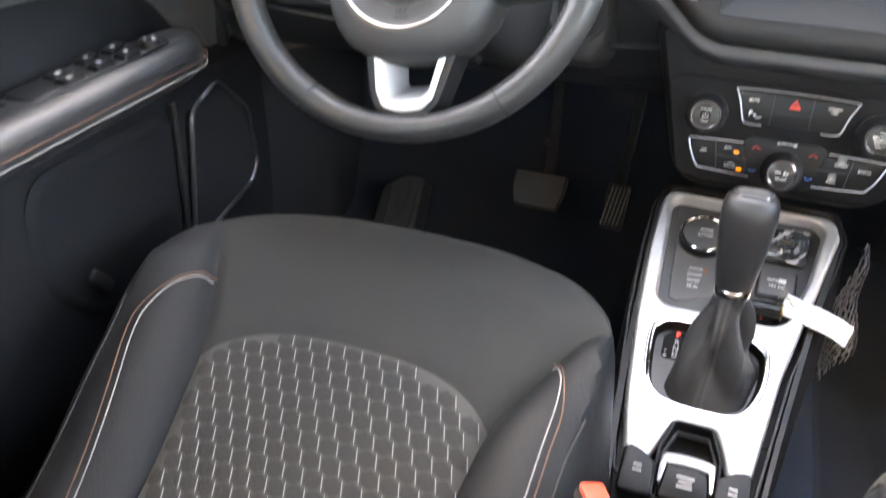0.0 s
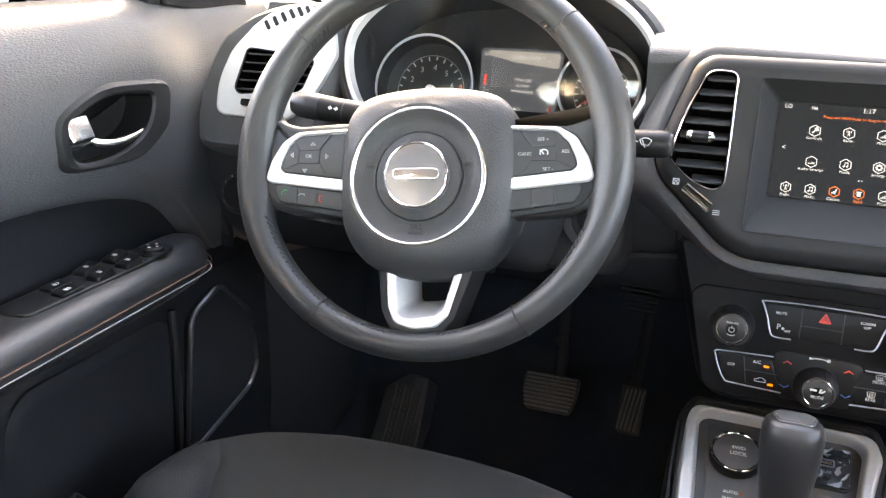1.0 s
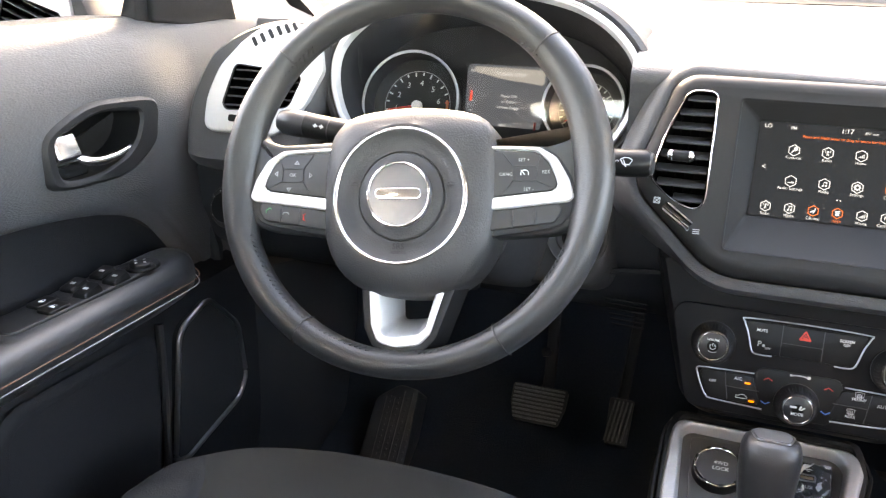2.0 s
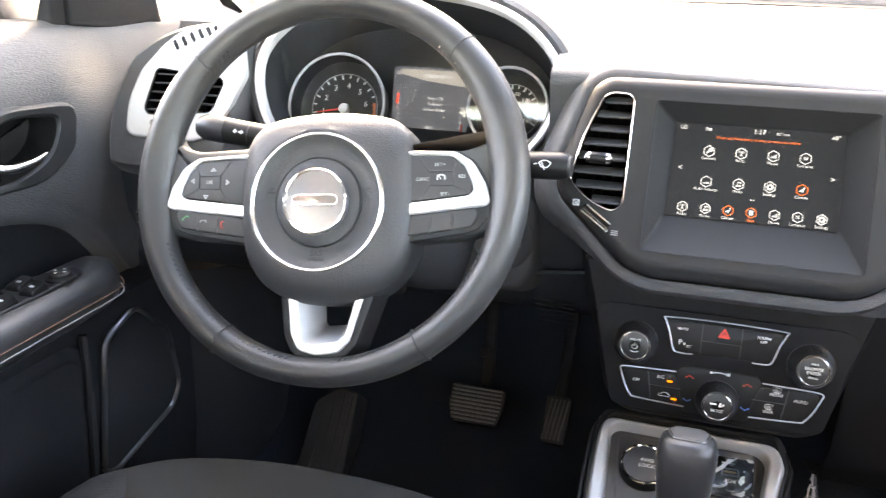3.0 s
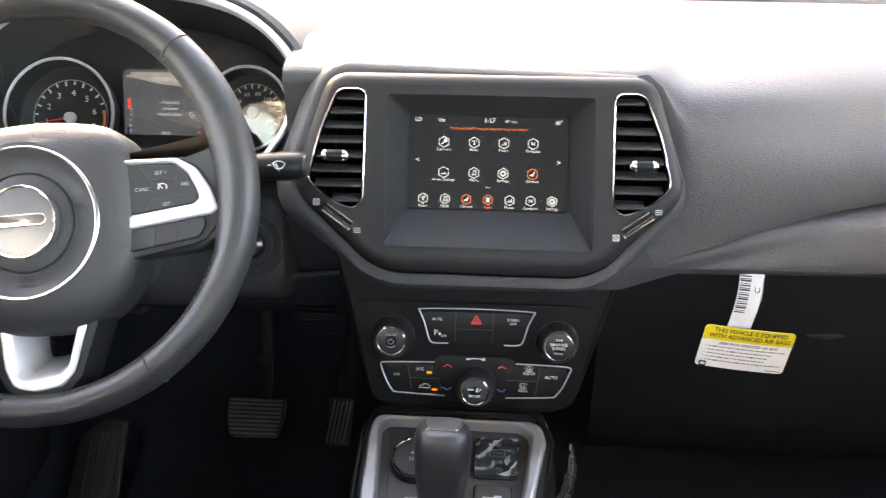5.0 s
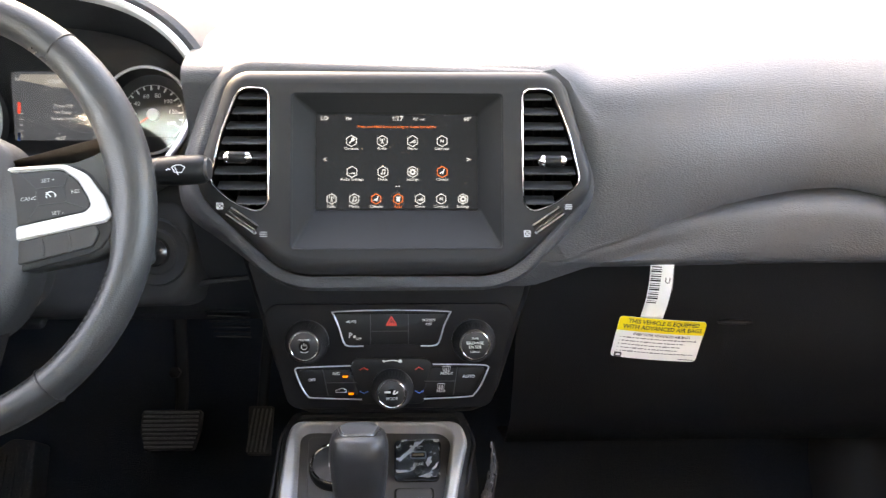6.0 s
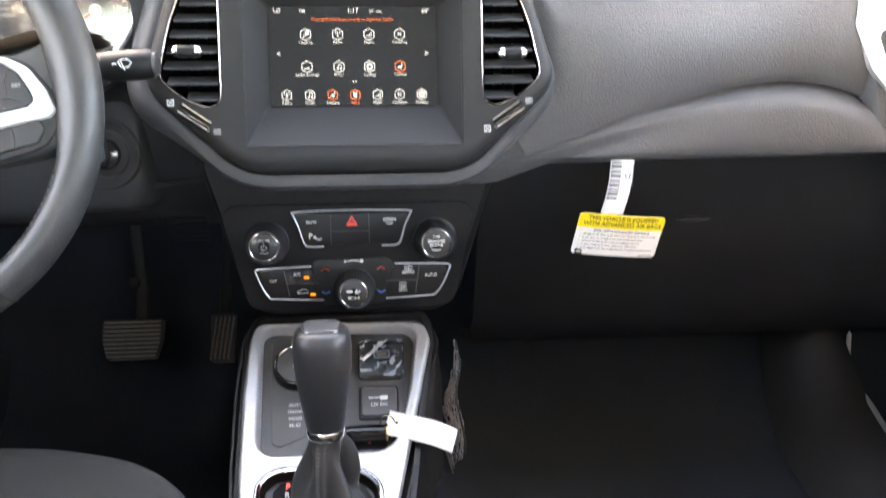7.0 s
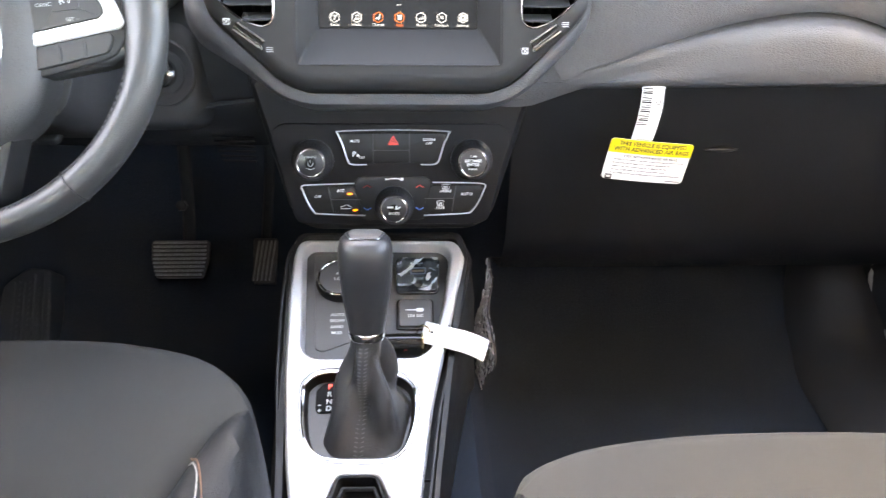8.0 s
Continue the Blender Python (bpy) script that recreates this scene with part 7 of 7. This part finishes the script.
def build_passenger_door():
    d = thing("passenger_door", "closed black passenger door with a ringed speaker", "car door", (1.12, -0.1, 0.0))
    rings = []
    for y in np.linspace(-0.66, 0.66, 20):
        rings.append([(x, y, z) for x, z in ((1.18, 0.696), (1.155, 0.702), (1.115, 0.688), (1.095, 0.64), (1.088, 0.55), (1.10, 0.50), (1.12, 0.46))])
    part("upper_panel", loft(rings, False), DOORPAD, d, "grained dark upper panel")
    rings = [[(x, y, z) for x, z in ((1.12, 0.46), (1.115, 0.40), (1.085, 0.36), (1.075, 0.25), (1.078, 0.10), (1.10, 0.0))] for y in np.linspace(-0.66, 0.66, 12)]
    part("lower_panel", loft(rings, False), DARK, d)
    rings = [[(1.13 + (x - 1.13) * f, y, z) for x, z in ((1.13, 0.43), (1.08, 0.448), (1.045, 0.44), (1.04, 0.41), (1.07, 0.38), (1.13, 0.37))] for y, f in ((-0.6, 1), (0.1, 1), (0.28, 0.9), (0.33, 0.3))]
    part("armrest", loft(rings, False, False, True), ARMHIDE, d)
    m = Matrix(((0, 0, -1, 1.072), (1, 0, 0, 0), (0, 1, 0, 0), (0, 0, 0, 1)))
    spk = rounded([(0.46, 0.315), (0.34, 0.30), (0.33, 0.05), (0.36, 0.045), (0.49, 0.078), (0.562, 0.088), (0.582, 0.150), (0.572, 0.200), (0.530, 0.262)], [0.03, 0.025, 0.012, 0.012, 0.05, 0.014, 0.03, 0.03, 0.03], 5)
    part("speaker_grille", slab(m, spk, -0.004, 0.005, 0.002), DARK, d, "black speaker grille")
    part("grille_ring", tube([m @ Vector((p[0], p[1], 0.006)) for p in spk], 0.0042, 8, closed=True), SILVER, d, "dull silver ring")


build_passenger_door()


def build_kick_panels():
    for name, x, s, y0, z0 in (("kick_panel_left", -0.36, 1, 0.47, 0.0), ("kick_panel_right", 1.09, -1, 0.56, -0.02)):
        rings = []
        for z in np.linspace(z0, 0.36, 8):
            rings.append([(x + s * dx, y, z) for dx, y in ((-0.03, y0 - 0.05), (0.0, y0), (0.045, y0 + 0.03), (0.075, y0 + 0.08), (0.085, y0 + 0.16), (0.06, y0 + 0.26))])
        solid(name, loft(rings, False), DARK, "black moulded footwell side panel", "trim panel", "structure")


build_kick_panels()


def build_sill():
    """The curved satin moulding that runs from the sill up into the footwell's side."""
    inner = smoothline([Vector(p) for p in ((0.935, 0.02, 0.004), (0.938, 0.25, 0.004), (0.945, 0.40, 0.005), (0.950, 0.51, 0.012), (0.968, 0.63, 0.075), (1.0, 0.715, 0.175), (1.01, 0.765, 0.26))], 5)
    outer = smoothline([Vector(p) for p in ((1.078, 0.02, 0.060), (1.078, 0.25, 0.060), (1.076, 0.40, 0.062), (1.072, 0.50, 0.078), (1.055, 0.575, 0.14), (1.02, 0.65, 0.26), (1.015, 0.70, 0.35))], 5)
    rings = []
    for p, q in zip(inner, outer):
        row = []
        for f in np.linspace(0, 1, 12):
            row.append(p.lerp(q, f) + Vector((-0.25, -0.45, 0.62)) * 0.032 * math.sin(math.pi * f) ** 0.8)
        rings.append([tuple(v) for v in row])
    solid("sill_right", loft(rings, False), SHROUD, "smooth black sill moulding beside the carpet", "trim panel", "structure")


build_sill()


def build_door_mirror():
    d = thing("door_mirror", "grey exterior door mirror beyond the side window", "door mirror", (-0.46, 0.50, 0.68))
    m = face_at(-0.735, 0.50, 0.755, 0)
    out = rounded([(-0.10, -0.072), (0.104, -0.078), (0.108, 0.05), (0.06, 0.085), (-0.09, 0.08)], [0.03, 0.02, 0.04, 0.04, 0.04], 5)
    part("housing", loft([lift(m, out, 0.0), lift(m, offset(out, 0.006), -0.02), lift(m, offset(out, -0.01), -0.07), lift(m, offset(out, -0.04), -0.10)], True, False, True), BLACK, d)
    part("mirror_frame", hoop(m, out, offset(out, -0.008), -0.006, 0.004, 0.001), DARK, d)
    part("mirror_glass", slab(m, offset(out, -0.008), -0.008, -0.003), MIRRORGLASS, d, "clear mirror glass")
    part("mirror_arm", tube([(-0.45, 0.53, 0.69), (-0.56, 0.535, 0.70), (-0.66, 0.54, 0.71)], [0.03, 0.026, 0.03], 10, flat=0.6), PAINT, d)


build_door_mirror()


# ---- seats ----
def build_seat(name, x0, yf, label, detailed, square=1.0):
    d = thing(name, label, "car seat", (x0, yf - 0.25, 0.0))
    HW = 0.242

    def seam(y, side=1):
        """Half width, as a share, at which the bolster begins."""
        q = yf - y
        trim = mixed([(0.0, -0.10), (0.1, -0.10), (0.15, -0.065), (0.2, -0.05), (0.25, -0.012), (0.3, 0.0), (0.4, -0.03), (0.7, -0.03)], q) if side < 0 and detailed else 0.0
        return trim + mixed([(0.0, 0.985), (0.075, 0.92), (0.115, 0.85), (0.165, 0.765), (0.21, 0.69), (0.26, 0.60), (0.34, 0.565), (0.7, 0.56)], q)

    def insert_edge(f):
        """How far behind the front edge the woven insert starts, for f from -1 to 1 between the seams."""
        return 0.223 + 0.036 * abs(f) ** 3.0

    def spot(s, q, lift_by=0.0):
        """A place on the cushion: s across (-1 to 1), q metres behind the front edge."""
        nose = square * (1.08 if s > 0 and detailed else 1.0) * mixed([(0.0, 0.0), (0.2, 0.002), (0.4, 0.009), (0.68, 0.034), (0.84, 0.070), (0.94, 0.115), (1.0, 0.165)], abs(s))
        y = yf - q - nose * max(0, 1 - q / 0.50) ** 1.3
        b = seam(yf - q, s)
        base = 0.310 - 0.012 * (q / 0.15) - 0.27 * max(0, q - 0.13) + 0.16 * max(0, q - 0.45)
        roll = 0.16 * max(0, 1 - q / 0.075) ** 2.2
        a = abs(s)
        bol = 0.0
        if a > b:
            f = (a - b) / max(1 - b, 0.02)
            rise = 0.026 * ease(0.08, 0.30, q)
            bol = rise * math.sin(min(f / 0.42, 1) * math.pi / 2) - (0.034 * ease(0.08, 0.30, q) + rise * 1.0) * max(0, (f - 0.42) / 0.58) ** 2
        edge = 0.10 * max(0, (a - 0.90) / 0.10) ** 2.3
        groove = 0.007 * math.exp(-((a - b) * HW / 0.006) ** 2) * ease(0.06, 0.14, q)
        if a < b:
            gap = q - insert_edge(s / b)
            groove += 0.0035 * math.exp(-(gap / 0.006) ** 2)
        bulge = 0.006 * math.sin(math.pi * min(max((q - 0.20) / 0.4, 0), 1)) * (1 - min(a / b, 1) ** 2)
        z = base - roll + bol - edge - groove + bulge
        wide = 1 - (0.09 * ease(0.10, 0.45, q) if detailed and s < 0 else 0.0)     # the door side narrows to the rear
        if detailed and s < -b:         # and its bolster bellies out
            wide += 0.095 * ease(0.02, 0.13, q) * (1 - 0.75 * ease(0.27, 0.5, q)) * (a - b) / (1 - b)
        return Vector((x0 + s * HW * wide, y, z + lift_by))
    qs = [0.0, 0.006, 0.014, 0.024, 0.036, 0.05] + list(np.linspace(0.065, 0.66, 46))
    # front panel, between the seams and ahead of the insert
    n = 44
    rings = []
    for i in range(26):
        row = []
        for j in range(n + 1):
            f = -1 + 2 * j / n
            qi = insert_edge(f)
            q = qi * (i / 25) ** 1.4
            row.append(spot(f * seam(yf - q, f), q))
        rings.append(row)
    part("front_cushion", loft(rings, False), CLOTH, d, "plain charcoal cloth cushion front")
    rings = []
    for i in range(30):
        row = []
        for j in range(n + 1):
            f = -1 + 2 * j / n
            qi = insert_edge(f)
            q = qi + (0.66 - qi) * i / 29
            row.append(spot(f * seam(yf - q, f), q))
        rings.append(row)
    ins = part("seat_insert", loft(rings, False), RIBCLOTH if detailed else CLOTH, d, "charcoal cloth insert woven with hexagons" if detailed else "")
    for s in (-1, 1):
        rings = []
        for q in qs:
            b = seam(yf - q, s)
            rings.append([spot(s * (b + (1 - b) * f), q) for f in (0, 0.02, 0.05, 0.10, 0.18, 0.28, 0.38, 0.48, 0.58, 0.68, 0.78, 0.86, 0.92, 0.96, 1.0)])
        bo = part("bolster", loft(rings, False), BOLSTER, d, "dark leatherette side bolster")
        piping = [spot(s * (seam(yf - q, s) + (1 - seam(yf - q, s)) * 0.72), q, 0.0006) for q in np.linspace(0.20, 0.62, 30)]
        part("piping", tube(piping, 0.0011, 5), BLACKTHREAD, bo)
        if detailed:
            for k, mt in ((0, WHITETHREAD), (1, COPPERTHREAD)):
                key = [(seam(yf - 0.176) + 0.006, 0.176), (0.775, 0.181), (0.803, 0.195), (0.815, 0.225), (0.810, 0.27), (0.800, 0.36), (0.790, 0.47), (0.785, 0.62)]
                if s < 0:
                    key = [(seam(yf - 0.178, -1) + 0.006, 0.178), (0.735, 0.183), (0.775, 0.200), (0.798, 0.232), (0.792, 0.265), (0.735, 0.34), (0.675, 0.42), (0.63, 0.50), (0.60, 0.62)]
                key = [(a + k * 0.026 * ease(0.185, 0.225, q), q - k * 0.007 * (1 - ease(0.19, 0.23, q))) for a, q in key]
                line = smoothline([Vector(p) for p in key], 44)
                bm = bmesh.new()
                for i in range(0, len(line) - 1, 2):
                    tube([spot(s * line[i].x, line[i].y, 0.0012), spot(s * line[i + 1].x, line[i + 1].y, 0.0012)], 0.00075, 5, bm=bm)
                part("stitching", bm, mt, bo, "row of copper stitches" if k else "row of white stitches")
    # side shields and the frame below
    for s in (-1, 1):
        rings = []
        for q in np.linspace(0.02, 0.66, 18):
            p = spot(s * 1.0, q)
            rings.append([p, (p.x + s * 0.004, p.y, p.z - 0.03), (p.x - s * 0.004, p.y, p.z - 0.07), (p.x - s * 0.03, p.y, 0.03)])
        part("side_shield", loft(rings, False), BLACK, d)
    rings = [[spot(s, 0.0) for s in np.linspace(-1, 1, 20)], [spot(s, 0.0) + Vector((0, -0.012, -0.06)) for s in np.linspace(-1, 1, 20)], [spot(s, 0.0) + Vector((0, -0.05, -0.09)) for s in np.linspace(-0.9, 0.9, 20)]]
    part("front_skirt", loft(rings, False), CLOTH, d)
    part("seat_frame", loft([[(x0 + u, v, 0.0) for u, v in ((-0.20, yf - 0.60), (0.20, yf - 0.60), (0.20, yf - 0.10), (-0.20, yf - 0.10))], [(x0 + u, v, 0.12) for u, v in ((-0.20, yf - 0.60), (0.20, yf - 0.60), (0.20, yf - 0.10), (-0.20, yf - 0.10))]], True, False, True), DARK, d)
    if not detailed:
        return d
    # hexagons of the insert and the pale threads between them
    hexes, threads = bmesh.new(), bmesh.new()
    px, py = 0.0178, 0.0146
    for r in range(0, 30):
        for c in range(-12, 12):
            u = (c + 0.5 * (r % 2)) * px + 0.0049
            q = 0.2345 + r * py
            b = seam(yf - q, u)
            if abs(u) / HW > b - 0.030 or q < insert_edge(u / HW / b) + 0.008 or q > 0.65:
                continue
            ring = []
            for a in range(0, 360, 60):
                dq = 0.0082 * math.sin(radians(a + 90))
                du = 0.0086 * math.cos(radians(a + 90)) + 0.25 * dq
                ring.append(spot((u + du) / HW, q + dq, 0.0008))
            vs = [hexes.verts.new(p) for p in ring]
            cv = hexes.verts.new(spot(u / HW, q, 0.0014))
            for i in range(6):
                hexes.faces.new((vs[i - 1], vs[i], cv))
            tube([spot((u + px / 2 + o * 0.0021) / HW, q + o * 0.0060, 0.0014) for o in (-1, 0, 1)], 0.00045, 5, bm=threads)
    part("hexagon_weave", hexes, HEXCLOTH, ins)
    part("pale_threads", threads, PALETHREAD, ins, "pale stitches between the hexagons")
    return d


build_seat("driver_seat", 0.021, 0.256, "charcoal cloth driver's seat with stitched bolsters", True)
build_seat("passenger_seat", 0.682, 0.112, "charcoal cloth passenger seat with plain front", False, 0.55)


def build_buckle():
    d = thing("belt_buckle", "black seat belt buckle with a red button", "belt buckle", (0.283, -0.10, 0.12))
    m = Matrix.Translation((0.270, -0.095, 0.255)) @ Matrix.Rotation(radians(-14), 4, "X") @ Matrix.Rotation(radians(25), 4, "Z")
    part("casing", slab(m, rect(-0.012, -0.024, 0.012, 0.024, 0.007), -0.08, 0.032, 0.005), BLACK, d)
    part("silver_tab", slab(m, rect(-0.010, -0.020, 0.010, -0.006, 0.003), 0.031, 0.0345, 0.001), PAPER, d)
    part("red_button", slab(m, rect(-0.009, -0.006, 0.009, 0.020, 0.003), 0.031, 0.0355, 0.001), material("red_button_plastic", (0.62, 0.05, 0.03), 0.4), d, "red release button")
    part("stalk", tube([(0.278, -0.10, 0.10), (0.274, -0.098, 0.15), (0.271, -0.096, 0.19)], 0.010, 8), DARK, d)


build_buckle()


# ---- pedals ----
def build_pedals():
    m = face_at(0.055, 0.590, 0.166, 40)
    d = thing("brake_pedal", "wide ribbed black brake pedal", "pedal", m @ Vector((0, -0.026, -0.02)))
    pad = rounded([(-0.040, 0.027), (0.041, 0.027), (0.040, 0.0), (0.033, -0.027), (-0.032, -0.027), (-0.040, 0.0)], [0.005, 0.005, 0.01, 0.006, 0.006, 0.01], 4)
    part("pad", slab(m, pad, -0.012, 0.0, 0.002), RUBBER, d)
    for i in range(9):
        v = -0.023 + i * 0.0058
        w = 0.037 if v > -0.004 else 0.031 + 0.006 * (v + 0.027) / 0.023
        part("rib", slab(at(m, 0, v), rect(-w, -0.0013, w, 0.0013, 0.0006, 2), -0.002, 0.0030, 0.0009), LITRIB, d)
    part("arm", tube(smoothline([m @ Vector((0.005, 0.0, -0.014)), m @ Vector((0.006, 0.05, -0.022)), (0.052, 0.70, 0.30), (0.055, 0.72, 0.42)], 5), 0.009, 8, flat=0.6), DARK, d)
    part("bolt", lathe(face_at(0.052, 0.648, 0.222, 30), [(0.008, -0.006), (0.008, 0.004), (0.005, 0.006)], 6), DARK, d)
    g = face_at(0.169, 0.617, 0.147, 40)
    d = thing("accelerator_pedal", "narrow black accelerator pedal with slanted ribs", "pedal", g @ Vector((0, -0.033, -0.02)))
    part("pad", slab(g, rounded([(-0.017, 0.034), (0.018, 0.034), (0.0165, -0.034), (-0.0145, -0.034)], 0.003, 3), -0.010, 0.0, 0.002), RUBBER, d)
    for i in range(5):
        u = -0.012 + i * 0.006
        part("rib", slab(at(g, u, 0, 0, -7), rect(-0.0011, -0.030, 0.0011, 0.030, 0.0005, 2), -0.002, 0.0026, 0.0008), LITRIB, d)
    part("arm", tube([g @ Vector((0, 0.02, -0.012)), (0.175, 0.70, 0.26), (0.18, 0.72, 0.38)], 0.008, 8, flat=0.6), DARK, d)
    f = face_at(-0.170, 0.568, 0.085, 40)
    d = thing("footrest", "ribbed dark rubber footrest beside the pedals", "footrest", f @ Vector((0, -0.09, -0.03)))
    part("pad", slab(f, rounded([(-0.040, -0.100), (0.040, -0.100), (0.032, 0.068), (0.000, 0.072), (-0.034, 0.045)], [0.006, 0.006, 0.006, 0.02, 0.02], 4), -0.05, 0.0, 0.003), FOOTRUBBER, d)
    for u in (-0.018, -0.004, 0.010, 0.024):
        part("rib", slab(f, rect(u - 0.0014, -0.098, u + 0.0014, 0.050 if u < 0 else 0.062, 0.0006, 2), -0.002, 0.0022, 0.0008), FOOTRUBBER, d)
    bm = bmesh.new()
    for u in (-0.011, 0.003, 0.017, 0.031):
        for i in range(17):
            lathe(at(f, u, -0.094 + i * 0.009), [(0.0022, -0.001), (0.0018, 0.0014), (0.0004, 0.0016)], 6, bm)
    part("studs", bm, FOOTRUBBER, d)


build_pedals()


# ---- airbag notice hanging from the dashboard ----
def build_notice():
    x = Vector((0.0907, 0.004, -0.009)).normalized()
    y = Vector((0.11, -0.15, 0.98)).normalized()
    y = (y - x * x.dot(y)).normalized()
    z = x.cross(y)
    m = Matrix(((x.x, y.x, z.x, 0.6365), (x.y, y.y, z.y, 0.366), (x.z, y.z, z.z, 0.4062), (0, 0, 0, 1)))
    d = thing("airbag_notice", "white and yellow airbag notice hanging from the glove box", "hanging label", m @ Vector((0, 0.09, 0)))
    R = 0.0042

    def curved(u):
        return 0.0030 * math.sin((u + 0.05) * 26) - 0.003

    def sheet(v0, v1, w, mat, name, label, low_round, high_round):
        """A thin bent card with rounded corners where asked."""
        H0 = 0.0457
        us = list(-H0 + R * (1 - np.cos(np.linspace(0, math.pi / 2, 6)))) + list(np.linspace(-H0 + R, H0 - R, 14))[1:-1] + list(H0 - R + R * np.sin(np.linspace(0, math.pi / 2, 6)))
        top, base = [], []
        for u in us:
            e = max(abs(u) - (H0 - R), 0)
            c = R - math.sqrt(max(R * R - e * e, 0))
            base.append((u, v0 + (c if low_round else 0)))
            top.append((u, v1 - (c if high_round else 0)))
        line = base + top[::-1]
        bm = bmesh.new()
        lays = [[bm.verts.new(m @ Vector((u, v, curved(u) + q))) for u, v in line] for q in (w, w + 0.0005)]
        n = len(us)
        for lay in lays:
            for i in range(n - 1):
                bm.faces.new((lay[i], lay[i + 1], lay[2 * n - 2 - i], lay[2 * n - 1 - i]))
        for i in range(2 * n):
            bm.faces.new((lays[0][i - 1], lays[0][i], lays[1][i], lays[1][i - 1]))
        return part(name, bm, mat, d, label)
    sheet(-0.0250, 0.0250, 0.0, PAPER, "card", "white card", True, True)
    sheet(0.0085, 0.0250, 0.0006, YELLOW, "yellow_band", "bright yellow heading band", False, True)

    def line(body, size, u, v, mat=INK, align="CENTER", squeeze=1.0, bold=0.0):
        bm = writing(body, size, ID, None, align, squeeze, bold)
        for vt in bm.verts:
            uu = vt.co.x + u
            vt.co = m @ Vector((uu, vt.co.y + v, curved(uu) + 0.0014))
        part("lettering", bm, mat, d, flat=True)
    line("THIS VEHICLE IS EQUIPPED", 0.0068, 0.001, 0.0203, INK, "CENTER", 0.92, 0.02)
    line("WITH ADVANCED AIR BAGS", 0.0068, 0.001, 0.0137, INK, "CENTER", 0.95, 0.02)
    line("EVEN WITH ADVANCED AIR BAGS", 0.0044, 0.002, 0.0052, INK, "CENTER", 0.88, 0.015)
    grey = material("grey_ink", (0.22, 0.22, 0.22), 0.6)
    for i, w in enumerate((0.078, 0.066, 0.062, 0.060, 0.078)):
        bm = bmesh.new()
        v = 0.0007 - i * 0.0042
        lathe(m @ Matrix.Translation((-0.0405, v, curved(-0.0405) + 0.0012)), [(0.0006, 0), (0.0006, 0.0002)], 6, bm)
        u = -0.038
        k = 0
        while u < -0.038 + w:
            ln = (0.0030, 0.0052, 0.0020, 0.0042, 0.0064, 0.0026)[(i * 2 + k) % 6]
            e = min(u + ln, -0.038 + w)
            h = 0.0008 if (i + k) % 5 == 1 else 0.00055
            slab(m @ Matrix.Translation((0, v, curved((u + e) / 2) + 0.0012)), rect(u, -h, e, h, 0.0002, 1), 0, 0.0002, 0, bm)
            u = e + 0.0009
            k += 1
        part("text_bar", bm, grey, d, flat=True)
    part("book_mark", hoop(m @ Matrix.Translation((-0.0385, -0.0213, curved(-0.0385) + 0.0010)), rect(-0.0035, -0.0025, 0.0035, 0.0025, 0.0006, 2), rect(-0.0027, -0.0017, 0.0027, 0.0017, 0.0004, 2), -0.001, 0.0012), INK, d)
    part("text_bar", slab(m @ Matrix.Translation((0.034, -0.0222, curved(0.034) + 0.0012)), rect(-0.008, -0.0005, 0.008, 0.0005, 0.0002, 1), 0, 0.0002), grey, d, flat=True)
    # strap up to the lip
    foot = m @ Vector((-0.0125, 0.0235, -0.003))
    head = Vector((0.6266, 0.352, 0.4975))
    side = Vector((1.0, 0.03, -0.06)).normalized()

    def strap_at(f, u, w=0.0):
        c = foot.lerp(head, f) + Vector((0.002 * math.sin(2.6 * f), -0.003 * math.sin(math.pi * f), 0))
        return c + side * u + Vector((0, -1, 0)) * (w + 0.0008 * math.cos(u * 150))
    rings = [[strap_at(i / 14, u) for u in np.linspace(-0.0118, 0.0118, 5)] for i in range(15)]
    st = part("strap", loft(rings, False), PAPER, d, "white paper strap")
    md = st.modifiers.new("thickness", "SOLIDIFY")
    md.thickness = 0.0005
    for i in range(17):
        h = (0.020, 0.010, 0.028, 0.014)[i % 4]
        f = 0.30 + i * 0.038
        bm_row = [[strap_at(g, u, 0.0012) for u in (-0.0110, -0.0010)] for g in (f, f + h)]
        part("barcode_bar", loft(bm_row, False), INK, st, flat=True)
    q = strap_at(0.70, 0.006, 0.0016)
    face = Matrix(((side.x, 0, 0, q.x), (side.y, 0.1, -1, q.y), (side.z, 1, 0.1, q.z), (0, 0, 0, 1)))
    part("lettering", writing("U", 0.0085, face, bold=0.01), INK, st, flat=True)
    part("text_bar", slab(at(face, 0.0052, 0.002), rect(-0.0004, -0.012, 0.0004, 0.012, 0.0001, 1), 0, 0.0002), grey, st, flat=True)


build_notice()
